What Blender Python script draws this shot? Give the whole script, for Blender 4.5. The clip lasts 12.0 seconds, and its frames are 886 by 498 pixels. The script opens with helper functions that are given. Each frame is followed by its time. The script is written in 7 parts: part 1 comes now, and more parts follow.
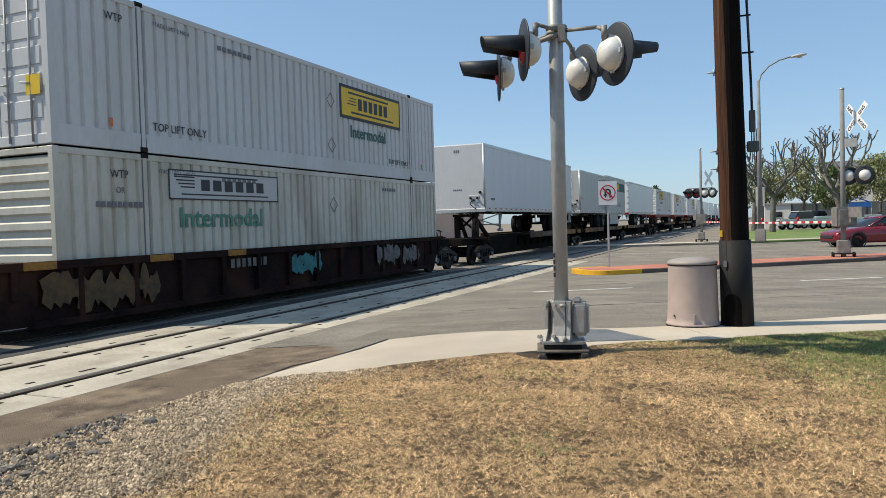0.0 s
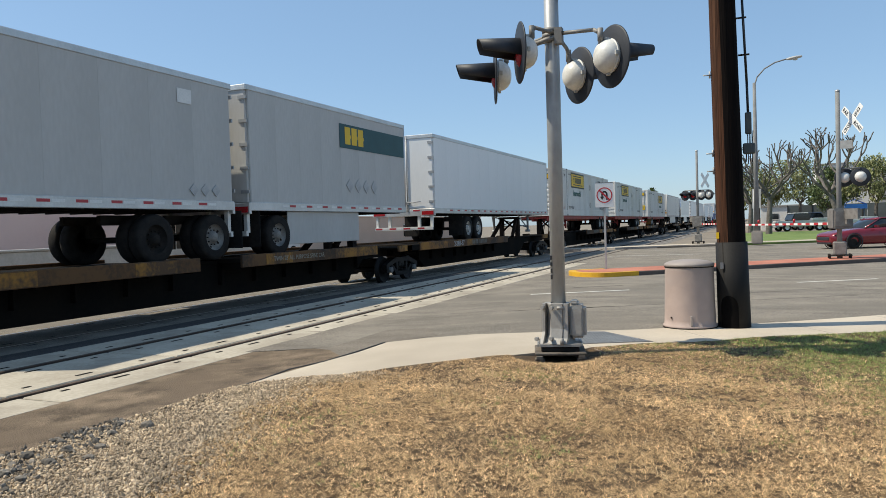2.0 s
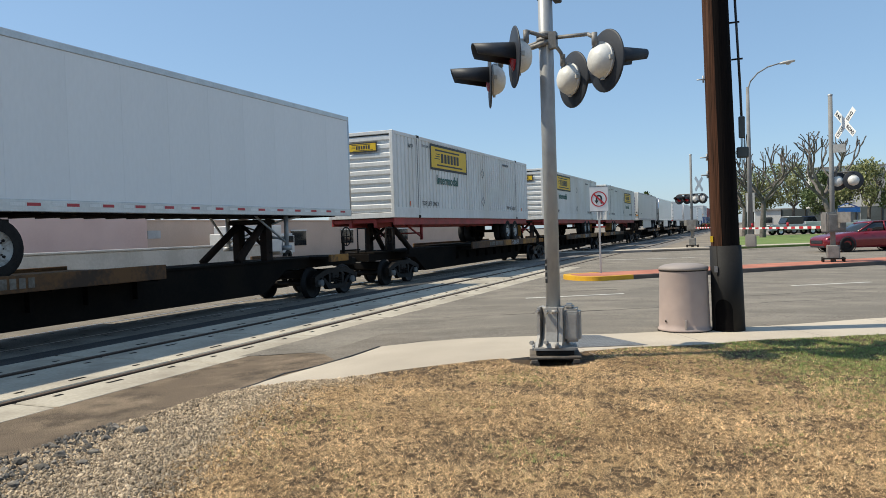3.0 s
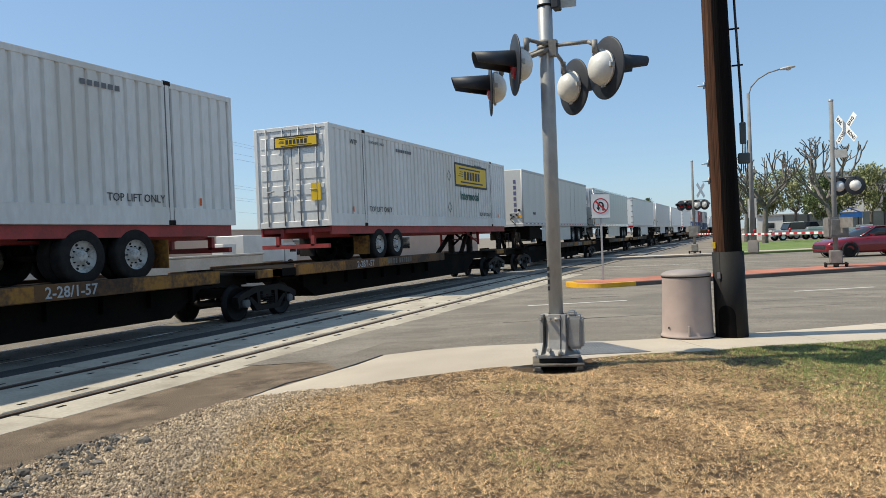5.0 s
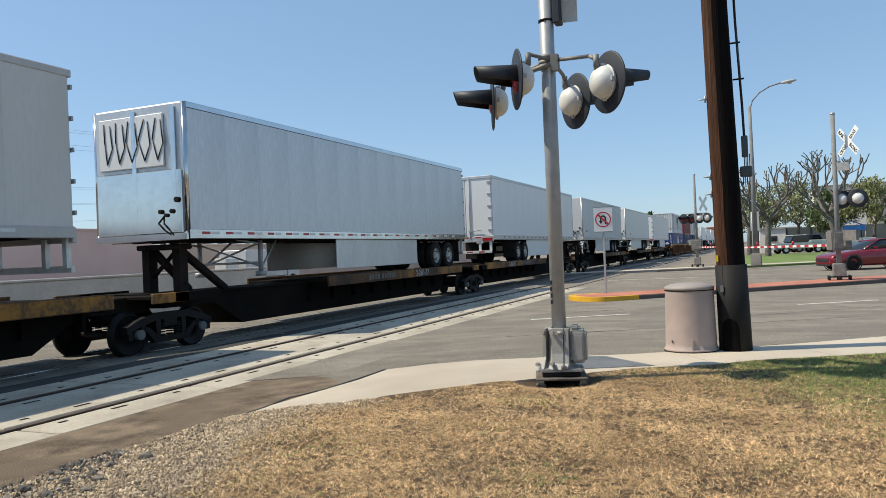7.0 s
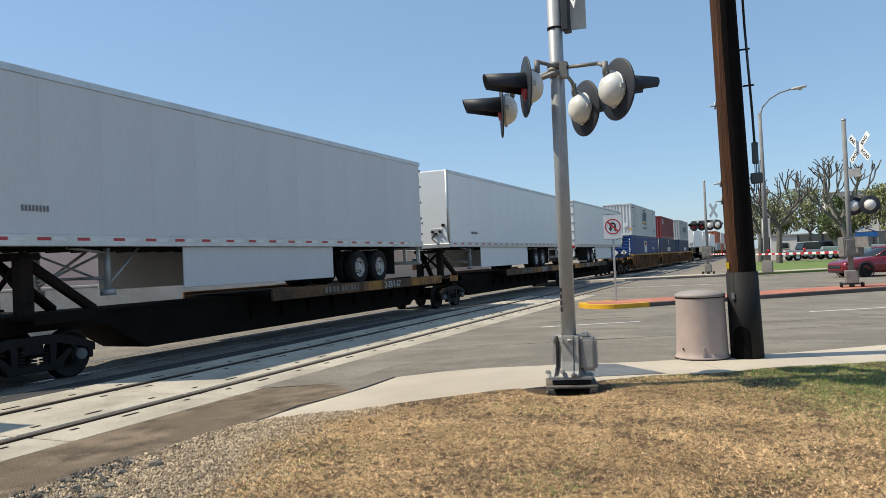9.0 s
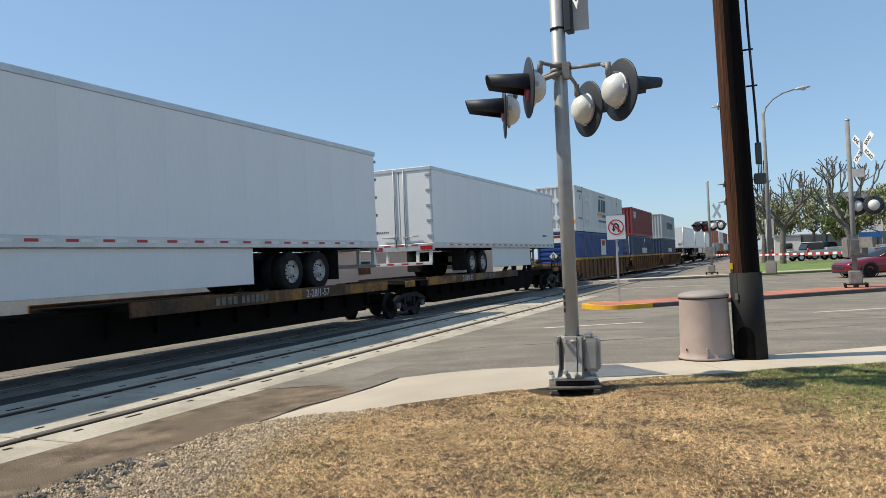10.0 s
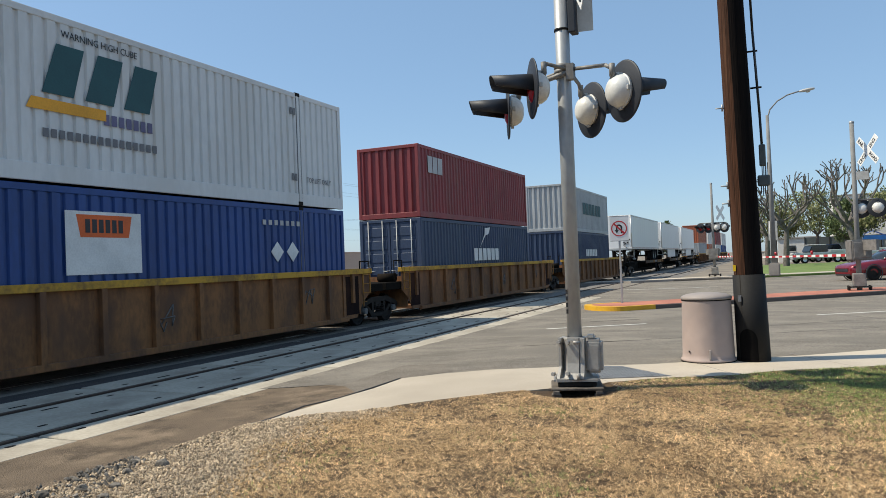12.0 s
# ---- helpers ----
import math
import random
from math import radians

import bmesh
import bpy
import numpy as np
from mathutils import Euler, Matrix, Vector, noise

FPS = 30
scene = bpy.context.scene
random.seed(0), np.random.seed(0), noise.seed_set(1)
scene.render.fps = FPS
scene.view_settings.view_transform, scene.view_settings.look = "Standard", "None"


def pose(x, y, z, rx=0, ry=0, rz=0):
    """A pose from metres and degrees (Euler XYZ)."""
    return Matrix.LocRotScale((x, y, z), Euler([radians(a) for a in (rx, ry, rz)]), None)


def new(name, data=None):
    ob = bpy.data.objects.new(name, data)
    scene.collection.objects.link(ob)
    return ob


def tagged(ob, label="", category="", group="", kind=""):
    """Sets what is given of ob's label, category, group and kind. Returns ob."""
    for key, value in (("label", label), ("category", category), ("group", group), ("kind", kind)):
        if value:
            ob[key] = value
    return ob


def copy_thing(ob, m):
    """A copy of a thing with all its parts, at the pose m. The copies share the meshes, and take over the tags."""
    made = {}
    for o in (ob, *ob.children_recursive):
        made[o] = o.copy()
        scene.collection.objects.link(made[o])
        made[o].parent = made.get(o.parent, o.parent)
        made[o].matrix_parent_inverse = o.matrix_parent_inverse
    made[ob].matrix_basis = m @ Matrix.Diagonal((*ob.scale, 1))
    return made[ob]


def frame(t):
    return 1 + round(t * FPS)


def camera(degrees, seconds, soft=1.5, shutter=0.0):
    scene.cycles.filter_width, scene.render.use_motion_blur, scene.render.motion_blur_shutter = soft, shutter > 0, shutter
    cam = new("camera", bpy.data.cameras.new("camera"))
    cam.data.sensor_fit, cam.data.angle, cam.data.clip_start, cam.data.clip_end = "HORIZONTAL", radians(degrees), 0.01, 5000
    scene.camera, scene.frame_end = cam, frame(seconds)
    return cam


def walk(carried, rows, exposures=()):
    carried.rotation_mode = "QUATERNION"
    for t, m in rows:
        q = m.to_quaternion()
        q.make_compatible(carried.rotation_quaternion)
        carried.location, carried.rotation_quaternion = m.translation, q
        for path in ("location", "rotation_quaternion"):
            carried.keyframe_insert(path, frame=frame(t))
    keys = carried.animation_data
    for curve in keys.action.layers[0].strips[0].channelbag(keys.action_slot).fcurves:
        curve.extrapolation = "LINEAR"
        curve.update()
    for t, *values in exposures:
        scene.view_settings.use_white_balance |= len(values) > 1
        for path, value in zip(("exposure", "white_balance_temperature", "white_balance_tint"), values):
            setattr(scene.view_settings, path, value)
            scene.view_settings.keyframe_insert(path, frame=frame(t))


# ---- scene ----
EYE_HEIGHT = 1.78
cam = camera(61.6, 12.0, soft=0.5)


def aim(yaw, pitch, roll):
    """Camera pose: yaw to the left of the track's direction, pitch up, roll."""
    return pose(0, 0, EYE_HEIGHT, 90 + pitch, 0, yaw) @ pose(0, 0, 0, 0, 0, roll)


AIMS = [
    (0, 23.16, -1.85, -1.62),
    (0.5, 23.03, -1.80, -1.57),
    (1, 23.05, -1.79, -1.60),
    (1.5, 23.03, -1.75, -1.78),
    (2, 22.93, -1.65, -1.77),
    (2.5, 22.73, -1.49, -1.72),
    (3, 22.52, -1.36, -1.83),
    (5, 22.66, -0.73, -2.26),
    (5.5, 22.56, -0.64, -2.36),
    (6, 22.47, -0.46, -2.40),
    (6.5, 22.56, -0.11, -2.44),
    (7, 22.81, 0.35, -2.40),
    (9, 23.51, 0.96, -2.50),
    (9.5, 23.67, 0.99, -2.50),
    (10, 23.74, 1.04, -2.57),
    (10.5, 23.69, 1.11, -2.67),
    (11, 23.71, 1.12, -2.64),
    (11.5, 23.88, 1.17, -2.47),
    (12, 23.96, 1.08, -2.26)]
walk(cam, [(t, aim(a, b, c)) for t, a, b, c in AIMS], [(0.0, 0.02, 6780, 7), (12.0, 0.02, 6780, 7)])

# ---- light ----
SUN_EL, SHADE_DIR = 53.0, 21.0  # elevation; shadows fall at this angle from +x
world = bpy.data.worlds.new("sky")
scene.world = world
world.use_nodes = True
wn = world.node_tree.nodes
sky = wn.new("ShaderNodeTexSky")
sky.sky_type = "NISHITA"
sky.sun_disc = False
sky.sun_elevation = radians(SUN_EL)
sky.sun_rotation = radians(270 - SHADE_DIR)
sky.altitude = 600
sky.air_density = 0.95
sky.dust_density = 1.0
sky.ozone_density = 3.2
haze = wn.new("ShaderNodeMix")  # thin blue haze that evens out the sky
haze.data_type = "RGBA"
haze.inputs[0].default_value = 0.45
haze.inputs[7].default_value = (1.9, 3.25, 5.15, 1)
world.node_tree.links.new(sky.outputs[0], haze.inputs[6])
world.node_tree.links.new(haze.outputs[2], wn["Background"].inputs[0])
wn["Background"].inputs[1].default_value = 0.155
sun_data = bpy.data.lights.new("sun", "SUN")
sun_data.energy, sun_data.angle, sun_data.color = 5.0, radians(0.53), (1.0, 0.925, 0.8)
sun = new("sun", sun_data)
_h = math.cos(radians(SUN_EL))
_sd = Vector((_h * math.cos(radians(SHADE_DIR)), _h * math.sin(radians(SHADE_DIR)), -math.sin(radians(SUN_EL))))
sun.matrix_world = Matrix.Translation((0, 0, 60)) @ _sd.to_track_quat("-Z", "Y").to_matrix().to_4x4()

# ---- materials ----
def mat(name, c1, c2=None, rough=0.6, metal=0.0, s1=1.5, s2=30.0, bump=0.0, bscale=60.0, detail=5.0,
        stretch=(1, 1, 1), vary=0.0, c3=None, s3=0.4, spec=0.5, coat=0.0, edges=(0.35, 0.65), w1=1.0, w2=0.5, turn=0.0):
    """Two-scale noise between two colours, an optional third in large patches, and fine relief."""
    m = bpy.data.materials.new(name)
    m.use_nodes = True
    nt = m.node_tree
    N, L = nt.nodes, nt.links
    b = N["Principled BSDF"]
    b.inputs["Roughness"].default_value = rough
    b.inputs["Metallic"].default_value = metal
    b.inputs["Specular IOR Level"].default_value = spec
    b.inputs["Coat Weight"].default_value = coat
    c2 = c2 or tuple(v * 0.8 for v in c1)
    co = N.new("ShaderNodeTexCoord")
    mp = N.new("ShaderNodeMapping")
    mp.inputs["Scale"].default_value = stretch
    mp.inputs["Rotation"].default_value = (0, 0, radians(turn))
    L.new(co.outputs["Object"], mp.inputs[0])

    def noise_node(scale, det=detail):
        n = N.new("ShaderNodeTexNoise")
        n.inputs["Scale"].default_value, n.inputs["Detail"].default_value = scale, det
        L.new(mp.outputs[0], n.inputs["Vector"])
        return n

    def ramp(src, lo, hi):
        r = N.new("ShaderNodeMapRange")
        r.inputs[1].default_value, r.inputs[2].default_value = lo, hi
        L.new(src, r.inputs[0])
        return r.outputs[0]

    def mix(fac, a, bb):
        x = N.new("ShaderNodeMix")
        x.data_type = "RGBA"
        L.new(fac, x.inputs[0])
        for i, v in ((6, a), (7, bb)):
            if isinstance(v, tuple):
                x.inputs[i].default_value = (*v, 1)
            else:
                L.new(v, x.inputs[i])
        return x.outputs[2]

    n1, n2 = noise_node(s1), noise_node(s2)
    add = N.new("ShaderNodeMath")
    add.operation = "MULTIPLY_ADD"
    L.new(n2.outputs[0], add.inputs[0])
    add.inputs[1].default_value = w2
    big = N.new("ShaderNodeMath")
    big.operation = "MULTIPLY"
    L.new(n1.outputs[0], big.inputs[0])
    big.inputs[1].default_value = w1
    L.new(big.outputs[0], add.inputs[2])
    mid = 0.5 * (w1 + w2) - 0.5
    col = mix(ramp(add.outputs[0], edges[0] + mid, edges[1] + mid), c1, c2)
    if c3:
        n3 = noise_node(s3)
        col = mix(ramp(n3.outputs[0], 0.5, 0.66), col, c3)
    if vary:
        oi, geo = N.new("ShaderNodeObjectInfo"), N.new("ShaderNodeNewGeometry")
        sm = N.new("ShaderNodeMath")
        L.new(oi.outputs["Random"], sm.inputs[0])
        L.new(geo.outputs["Random Per Island"], sm.inputs[1])
        fr = N.new("ShaderNodeMath")
        fr.operation = "FRACT"
        L.new(sm.outputs[0], fr.inputs[0])
        hs = N.new("ShaderNodeHueSaturation")
        L.new(ramp(fr.outputs[0], 0, 1), hs.inputs["Value"])
        hs.inputs["Value"].default_value = 1
        mr = hs.inputs["Value"].links[0].from_node
        mr.inputs[3].default_value, mr.inputs[4].default_value = 1 - vary, 1 + vary
        L.new(col, hs.inputs["Color"])
        col = hs.outputs[0]
    L.new(col, b.inputs["Base Color"])
    if bump:
        nb = noise_node(bscale)
        bp = N.new("ShaderNodeBump")
        bp.inputs["Strength"].default_value, bp.inputs["Distance"].default_value = bump, 0.02
        L.new(nb.outputs[0], bp.inputs["Height"])
        L.new(bp.outputs[0], b.inputs["Normal"])
    return m


M = {}


def define(key, *a, **k):
    M[key] = mat(key, *a, **k)


define("asphalt", (0.31, 0.274, 0.226), (0.15, 0.133, 0.112), 0.95, spec=0.2, edges=(0.34, 0.66), s1=1.6, s2=60, w1=0.6, w2=1.0, bump=1.0, bscale=80, c3=(0.2, 0.178, 0.149), s3=0.5, stretch=(0.6, 1, 1), turn=-31.5)
define("asphalt_brown", (0.29, 0.218, 0.152), (0.085, 0.065, 0.047), 0.95, spec=0.2, edges=(0.32, 0.66), s1=3.2, s2=75, w1=0.8, w2=1.0, bump=1.0, bscale=80, c3=(0.165, 0.124, 0.088), s3=1.1)
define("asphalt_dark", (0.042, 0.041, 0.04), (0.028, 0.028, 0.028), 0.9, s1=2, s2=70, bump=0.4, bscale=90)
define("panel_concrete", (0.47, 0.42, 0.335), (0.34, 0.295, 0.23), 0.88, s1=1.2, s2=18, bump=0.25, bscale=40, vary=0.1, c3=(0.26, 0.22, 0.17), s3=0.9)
# same concrete as the near panels, darkened for the shade under the train
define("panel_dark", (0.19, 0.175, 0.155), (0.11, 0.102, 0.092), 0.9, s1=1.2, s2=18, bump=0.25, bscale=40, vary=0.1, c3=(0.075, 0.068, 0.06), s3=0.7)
define("walk_concrete", (0.54, 0.465, 0.365), (0.44, 0.375, 0.295), 0.9, s1=0.8, s2=45, bump=0.3, bscale=80, c3=(0.4, 0.34, 0.265), s3=0.35)
define("kerb_concrete", (0.36, 0.32, 0.28), (0.25, 0.22, 0.2), 0.9, s1=1, s2=30, bump=0.3)
define("soil", (0.17, 0.1, 0.043), (0.03, 0.019, 0.011), 1.0, s1=9, s2=110, w1=0.7, w2=1.0, bump=1.0, bscale=120, c3=(0.08, 0.05, 0.026), s3=2.0)
define("earth", (0.25, 0.21, 0.16), (0.17, 0.14, 0.11), 1.0, s1=0.3, s2=6, bump=0.4, bscale=12)
define("straw", (0.9, 0.62, 0.33), (0.25, 0.15, 0.068), 0.85, s1=1.3, s2=48, w1=0.55, w2=1.3, edges=(0.36, 0.66), vary=0.65, c3=(0.5, 0.33, 0.163), s3=1.6)
define("straw_pale", (0.85, 0.69, 0.43), (0.65, 0.5, 0.27), 0.75, s1=0.9, s2=6, vary=0.3)
define("blade_green", (0.18, 0.26, 0.06), (0.32, 0.345, 0.12), 0.7, s1=1.5, s2=48, vary=0.55)
define("lawn_far", (0.11, 0.17, 0.035), (0.17, 0.22, 0.06), 0.9, s1=0.5, s2=8, bump=0.6, bscale=30)
define("gravel", (0.55, 0.425, 0.285), (0.3, 0.228, 0.152), 0.95, s1=9, s2=40, bump=0.5, vary=0.5)
define("stone_grey", (0.2, 0.175, 0.145), (0.085, 0.075, 0.063), 0.95, s1=9, s2=40, bump=0.5, vary=0.5)
define("gravel_dust", (0.36, 0.29, 0.21), (0.19, 0.15, 0.11), 1.0, s1=5, s2=60, bump=0.9, bscale=90)
define("ballast", (0.24, 0.215, 0.19), (0.12, 0.11, 0.1), 1.0, s1=4, s2=14, bump=1.0, bscale=16)
define("rail_side", (0.1, 0.065, 0.045), (0.05, 0.035, 0.028), 0.8, 0.4, s1=3, s2=30)
define("rail_head", (0.55, 0.53, 0.5), (0.4, 0.38, 0.36), 0.3, 1.0, s1=2, s2=40)
define("rail_rust", (0.11, 0.07, 0.045), (0.06, 0.04, 0.028), 0.75, 0.1, s1=4, s2=50)
define("rubber_flange", (0.05, 0.034, 0.025), (0.03, 0.022, 0.018), 0.85, s2=40)
define("arm_grey", (0.24, 0.23, 0.215), (0.16, 0.152, 0.14), 0.6, 0.2, s1=5, s2=40, bump=0.1)
define("kerb_dark", (0.13, 0.105, 0.09), (0.08, 0.066, 0.058), 0.9, s1=1, s2=30, bump=0.3)
define("galvanised", (0.4, 0.41, 0.415), (0.31, 0.32, 0.325), 0.5, 0.3, s1=2, s2=24, bump=0.05, stretch=(1, 1, 0.4), c3=(0.35, 0.345, 0.335), s3=1.2)
define("cast_grey", (0.36, 0.345, 0.32), (0.27, 0.255, 0.235), 0.55, 0.2, s1=5, s2=30, edges=(0.3, 0.75), bump=0.05)
define("dark_iron", (0.028, 0.024, 0.021), (0.015, 0.014, 0.013), 0.8, spec=0.1, s1=4, s2=40, bump=0.15)
define("taupe_iron", (0.17, 0.145, 0.12), (0.09, 0.075, 0.062), 0.8, spec=0.2, s1=4, s2=30, bump=0.2)
define("tread_plate", (0.16, 0.157, 0.152), (0.11, 0.108, 0.105), 0.6, 0.2, s1=4, s2=40)
define("hatch_black", (0.004, 0.004, 0.004), (0.007, 0.006, 0.006), 0.9, spec=0.05)
define("black_paint", (0.02, 0.023, 0.03), (0.03, 0.034, 0.042), 0.55, spec=0.4, s1=4, s2=40)
define("head_white", (0.72, 0.71, 0.67), (0.6, 0.585, 0.545), 0.4, s1=6, s2=40)
define("head_grey", (0.5, 0.49, 0.46), (0.42, 0.41, 0.38), 0.5, s1=6, s2=40)
define("lens_red", (0.42, 0.012, 0.018), (0.33, 0.01, 0.012), 0.22, s2=40)
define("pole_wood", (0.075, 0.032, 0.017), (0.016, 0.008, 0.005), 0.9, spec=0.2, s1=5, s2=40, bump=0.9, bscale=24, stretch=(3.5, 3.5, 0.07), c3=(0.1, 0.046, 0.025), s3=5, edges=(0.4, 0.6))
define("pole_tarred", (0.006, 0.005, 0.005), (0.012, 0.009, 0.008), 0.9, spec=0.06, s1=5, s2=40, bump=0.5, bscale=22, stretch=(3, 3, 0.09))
define("pole_wrap", (0.012, 0.0115, 0.0115), (0.021, 0.02, 0.019), 0.7, spec=0.25, s1=2, s2=30, bump=0.15, edges=(0.5, 0.8))
define("can_stone", (0.43, 0.335, 0.295), (0.345, 0.27, 0.24), 0.85, s1=3, s2=170, bump=0.25, bscale=200, c3=(0.38, 0.305, 0.275), s3=3)
define("can_lid", (0.34, 0.29, 0.262), (0.26, 0.225, 0.205), 0.6, s1=3, s2=90)
define("yellow_paint", (0.72, 0.4, 0.02), (0.55, 0.29, 0.02), 0.7, s1=2, s2=30, bump=0.1)
define("red_paving", (0.5, 0.19, 0.12), (0.36, 0.13, 0.085), 0.9, s1=1, s2=14, bump=0.3)
define("road_white", (0.7, 0.68, 0.62), (0.45, 0.43, 0.39), 0.85, s1=3, s2=30, edges=(0.5, 0.75))
define("sign_white", (0.8, 0.8, 0.78), (0.74, 0.74, 0.72), 0.45, s2=20)
define("sign_red", (0.55, 0.02, 0.03), (0.48, 0.02, 0.03), 0.45)
define("sign_black", (0.015, 0.015, 0.016), (0.02, 0.02, 0.02), 0.5)
define("wire", (0.02, 0.02, 0.022), None, 0.6)
# bark and leaf colours raised a little to stand for distance haze
define("bark", (0.17, 0.15, 0.135), (0.085, 0.075, 0.068), 0.95, s1=4, s2=20, bump=0.6, bscale=15)
define("leaf", (0.07, 0.105, 0.03), (0.12, 0.15, 0.05), 0.6, s1=0.6, s2=4, vary=0.4)
define("leaf_olive", (0.14, 0.16, 0.055), (0.22, 0.22, 0.09), 0.6, s1=0.6, s2=4, vary=0.4)
define("car_red", (0.22, 0.011, 0.022), (0.18, 0.009, 0.017), 0.25, 0.25, coat=0.8, s2=3)
define("glass_dark", (0.02, 0.025, 0.028), (0.015, 0.018, 0.02), 0.06, spec=0.8)
define("tyre", (0.014, 0.013, 0.013), (0.025, 0.023, 0.021), 0.9, spec=0.2, s1=6, s2=40, bump=0.1)
define("rim_white", (0.46, 0.45, 0.42), (0.2, 0.185, 0.16), 0.5, s1=6, s2=25, edges=(0.48, 0.72))
define("alloy", (0.6, 0.6, 0.6), (0.5, 0.5, 0.5), 0.3, 0.9, s2=10)
define("lamp_glass", (0.6, 0.58, 0.5), None, 0.2)
define("pink_wall", (0.66, 0.46, 0.4), (0.6, 0.41, 0.36), 0.9, s1=0.4, s2=8, bump=0.1, c3=(0.7, 0.5, 0.44), s3=0.15)
define("peach_wall", (0.58, 0.43, 0.34), (0.52, 0.38, 0.3), 0.9, s1=0.4, s2=8, bump=0.1)
define("gate_red", (0.5, 0.03, 0.04), (0.4, 0.03, 0.03), 0.5)
define("plaster_white", (0.7, 0.68, 0.64), (0.6, 0.58, 0.54), 0.85, s1=0.4, s2=6)
define("barrier", (0.5, 0.49, 0.47), (0.4, 0.39, 0.37), 0.9, s1=1, s2=12, bump=0.15)
define("fence_green", (0.1, 0.115, 0.115), (0.07, 0.082, 0.082), 0.85, s1=0.6, s2=6)
define("tarp_blue", (0.03, 0.17, 0.55), (0.02, 0.13, 0.45), 0.55, s1=2, s2=10)
define("roof_grey", (0.35, 0.34, 0.32), (0.28, 0.27, 0.26), 0.85, s1=0.5, s2=6)
define("truck_white", (0.6, 0.6, 0.59), (0.53, 0.53, 0.52), 0.35, coat=0.4)
# train
define("trailer_white", (0.77, 0.77, 0.76), (0.725, 0.725, 0.715), 0.42, s1=0.5, s2=14, stretch=(1, 1, 0.35), vary=0.012)
define("trailer_dim", (0.6, 0.6, 0.605), (0.55, 0.55, 0.555), 0.45, s1=0.5, s2=14, stretch=(1, 1, 0.35), vary=0.015)
# pale blue-grey: distance haze put into the colour of far wires
define("far_wire", (0.22, 0.25, 0.29), (0.18, 0.2, 0.24), 0.6)
define("trailer_grey", (0.5, 0.49, 0.47), (0.44, 0.43, 0.41), 0.5, s1=0.7, s2=14, stretch=(1, 1, 0.3), vary=0.025)
define("trailer_cream", (0.62, 0.605, 0.57), (0.56, 0.545, 0.51), 0.45, s1=0.6, s2=14, stretch=(1, 1, 0.3), vary=0.006, c3=(0.55, 0.53, 0.49), s3=0.5)
define("trailer_silver", (0.62, 0.63, 0.64), (0.5, 0.51, 0.52), 0.35, 0.45, s1=0.5, s2=16, stretch=(1, 1, 0.25))
define("rail_alu", (0.6, 0.6, 0.59), (0.5, 0.5, 0.49), 0.42, 0.6, s1=2, s2=20)
define("stainless", (0.62, 0.63, 0.64), (0.56, 0.57, 0.58), 0.14, 1.0, s1=2, s2=8)
define("refl_red", (0.45, 0.03, 0.04), None, 0.4)
define("refl_white", (0.72, 0.72, 0.7), None, 0.4)
define("cont_white", (0.72, 0.71, 0.68), (0.6, 0.585, 0.55), 0.5, s1=0.6, s2=12, stretch=(1, 1, 0.3), c3=(0.63, 0.6, 0.54), s3=0.6)
define("cont_cream", (0.575, 0.545, 0.47), (0.47, 0.435, 0.355), 0.55, s1=0.7, s2=12, stretch=(1, 1, 0.3), c3=(0.38, 0.345, 0.27), s3=0.7)
define("cont_dull", (0.655, 0.66, 0.655), (0.57, 0.575, 0.57), 0.55, s1=0.6, s2=12, stretch=(1, 1, 0.3), c3=(0.58, 0.57, 0.55), s3=0.6)
define("cont_aged", (0.565, 0.56, 0.55), (0.485, 0.48, 0.465), 0.55, s1=0.6, s2=12, stretch=(1, 1, 0.3), c3=(0.495, 0.48, 0.445), s3=0.6)
define("asphalt_crack", (0.075, 0.068, 0.06), (0.13, 0.115, 0.1), 0.9, s2=40)
define("column_grey", (0.24, 0.24, 0.235), (0.17, 0.17, 0.165), 0.8, s1=2, s2=30, bump=0.1)
define("asphalt_pale", (0.27, 0.235, 0.192), (0.14, 0.122, 0.102), 0.95, spec=0.2, edges=(0.34, 0.64), s1=1.6, s2=48, w1=0.4, w2=1.0, bump=1.0, bscale=55)
define("cont_blue", (0.01, 0.055, 0.225), (0.008, 0.04, 0.16), 0.5, s1=0.8, s2=12, stretch=(1, 1, 0.3))
define("cont_navy", (0.034, 0.06, 0.12), (0.024, 0.042, 0.088), 0.55, s1=0.8, s2=12, stretch=(1, 1, 0.3), c3=(0.04, 0.065, 0.11), s3=0.9)
define("cont_red", (0.25, 0.036, 0.04), (0.18, 0.027, 0.03), 0.55, s1=0.8, s2=12, stretch=(1, 1, 0.3), c3=(0.2, 0.05, 0.045), s3=0.9)
define("cont_grey", (0.42, 0.44, 0.45), (0.33, 0.345, 0.35), 0.5, s1=0.8, s2=12, stretch=(1, 1, 0.3))
define("cont_orange", (0.42, 0.12, 0.05), (0.33, 0.09, 0.04), 0.5, s1=0.8, s2=12, stretch=(1, 1, 0.3))
define("chassis_red", (0.37, 0.04, 0.035), (0.22, 0.032, 0.026), 0.6, s1=2, s2=20)
define("deck_yellow", (0.34, 0.15, 0.022), (0.1, 0.05, 0.02), 0.75, s1=1.2, s2=12, edges=(0.4, 0.6), bump=0.1)
define("chord_yellow", (0.55, 0.3, 0.03), (0.24, 0.13, 0.03), 0.75, s1=1.2, s2=12, edges=(0.4, 0.65), bump=0.1)
define("sill_brown", (0.14, 0.064, 0.02), (0.05, 0.027, 0.014), 0.8, s1=1.2, s2=12, edges=(0.4, 0.65), bump=0.1)
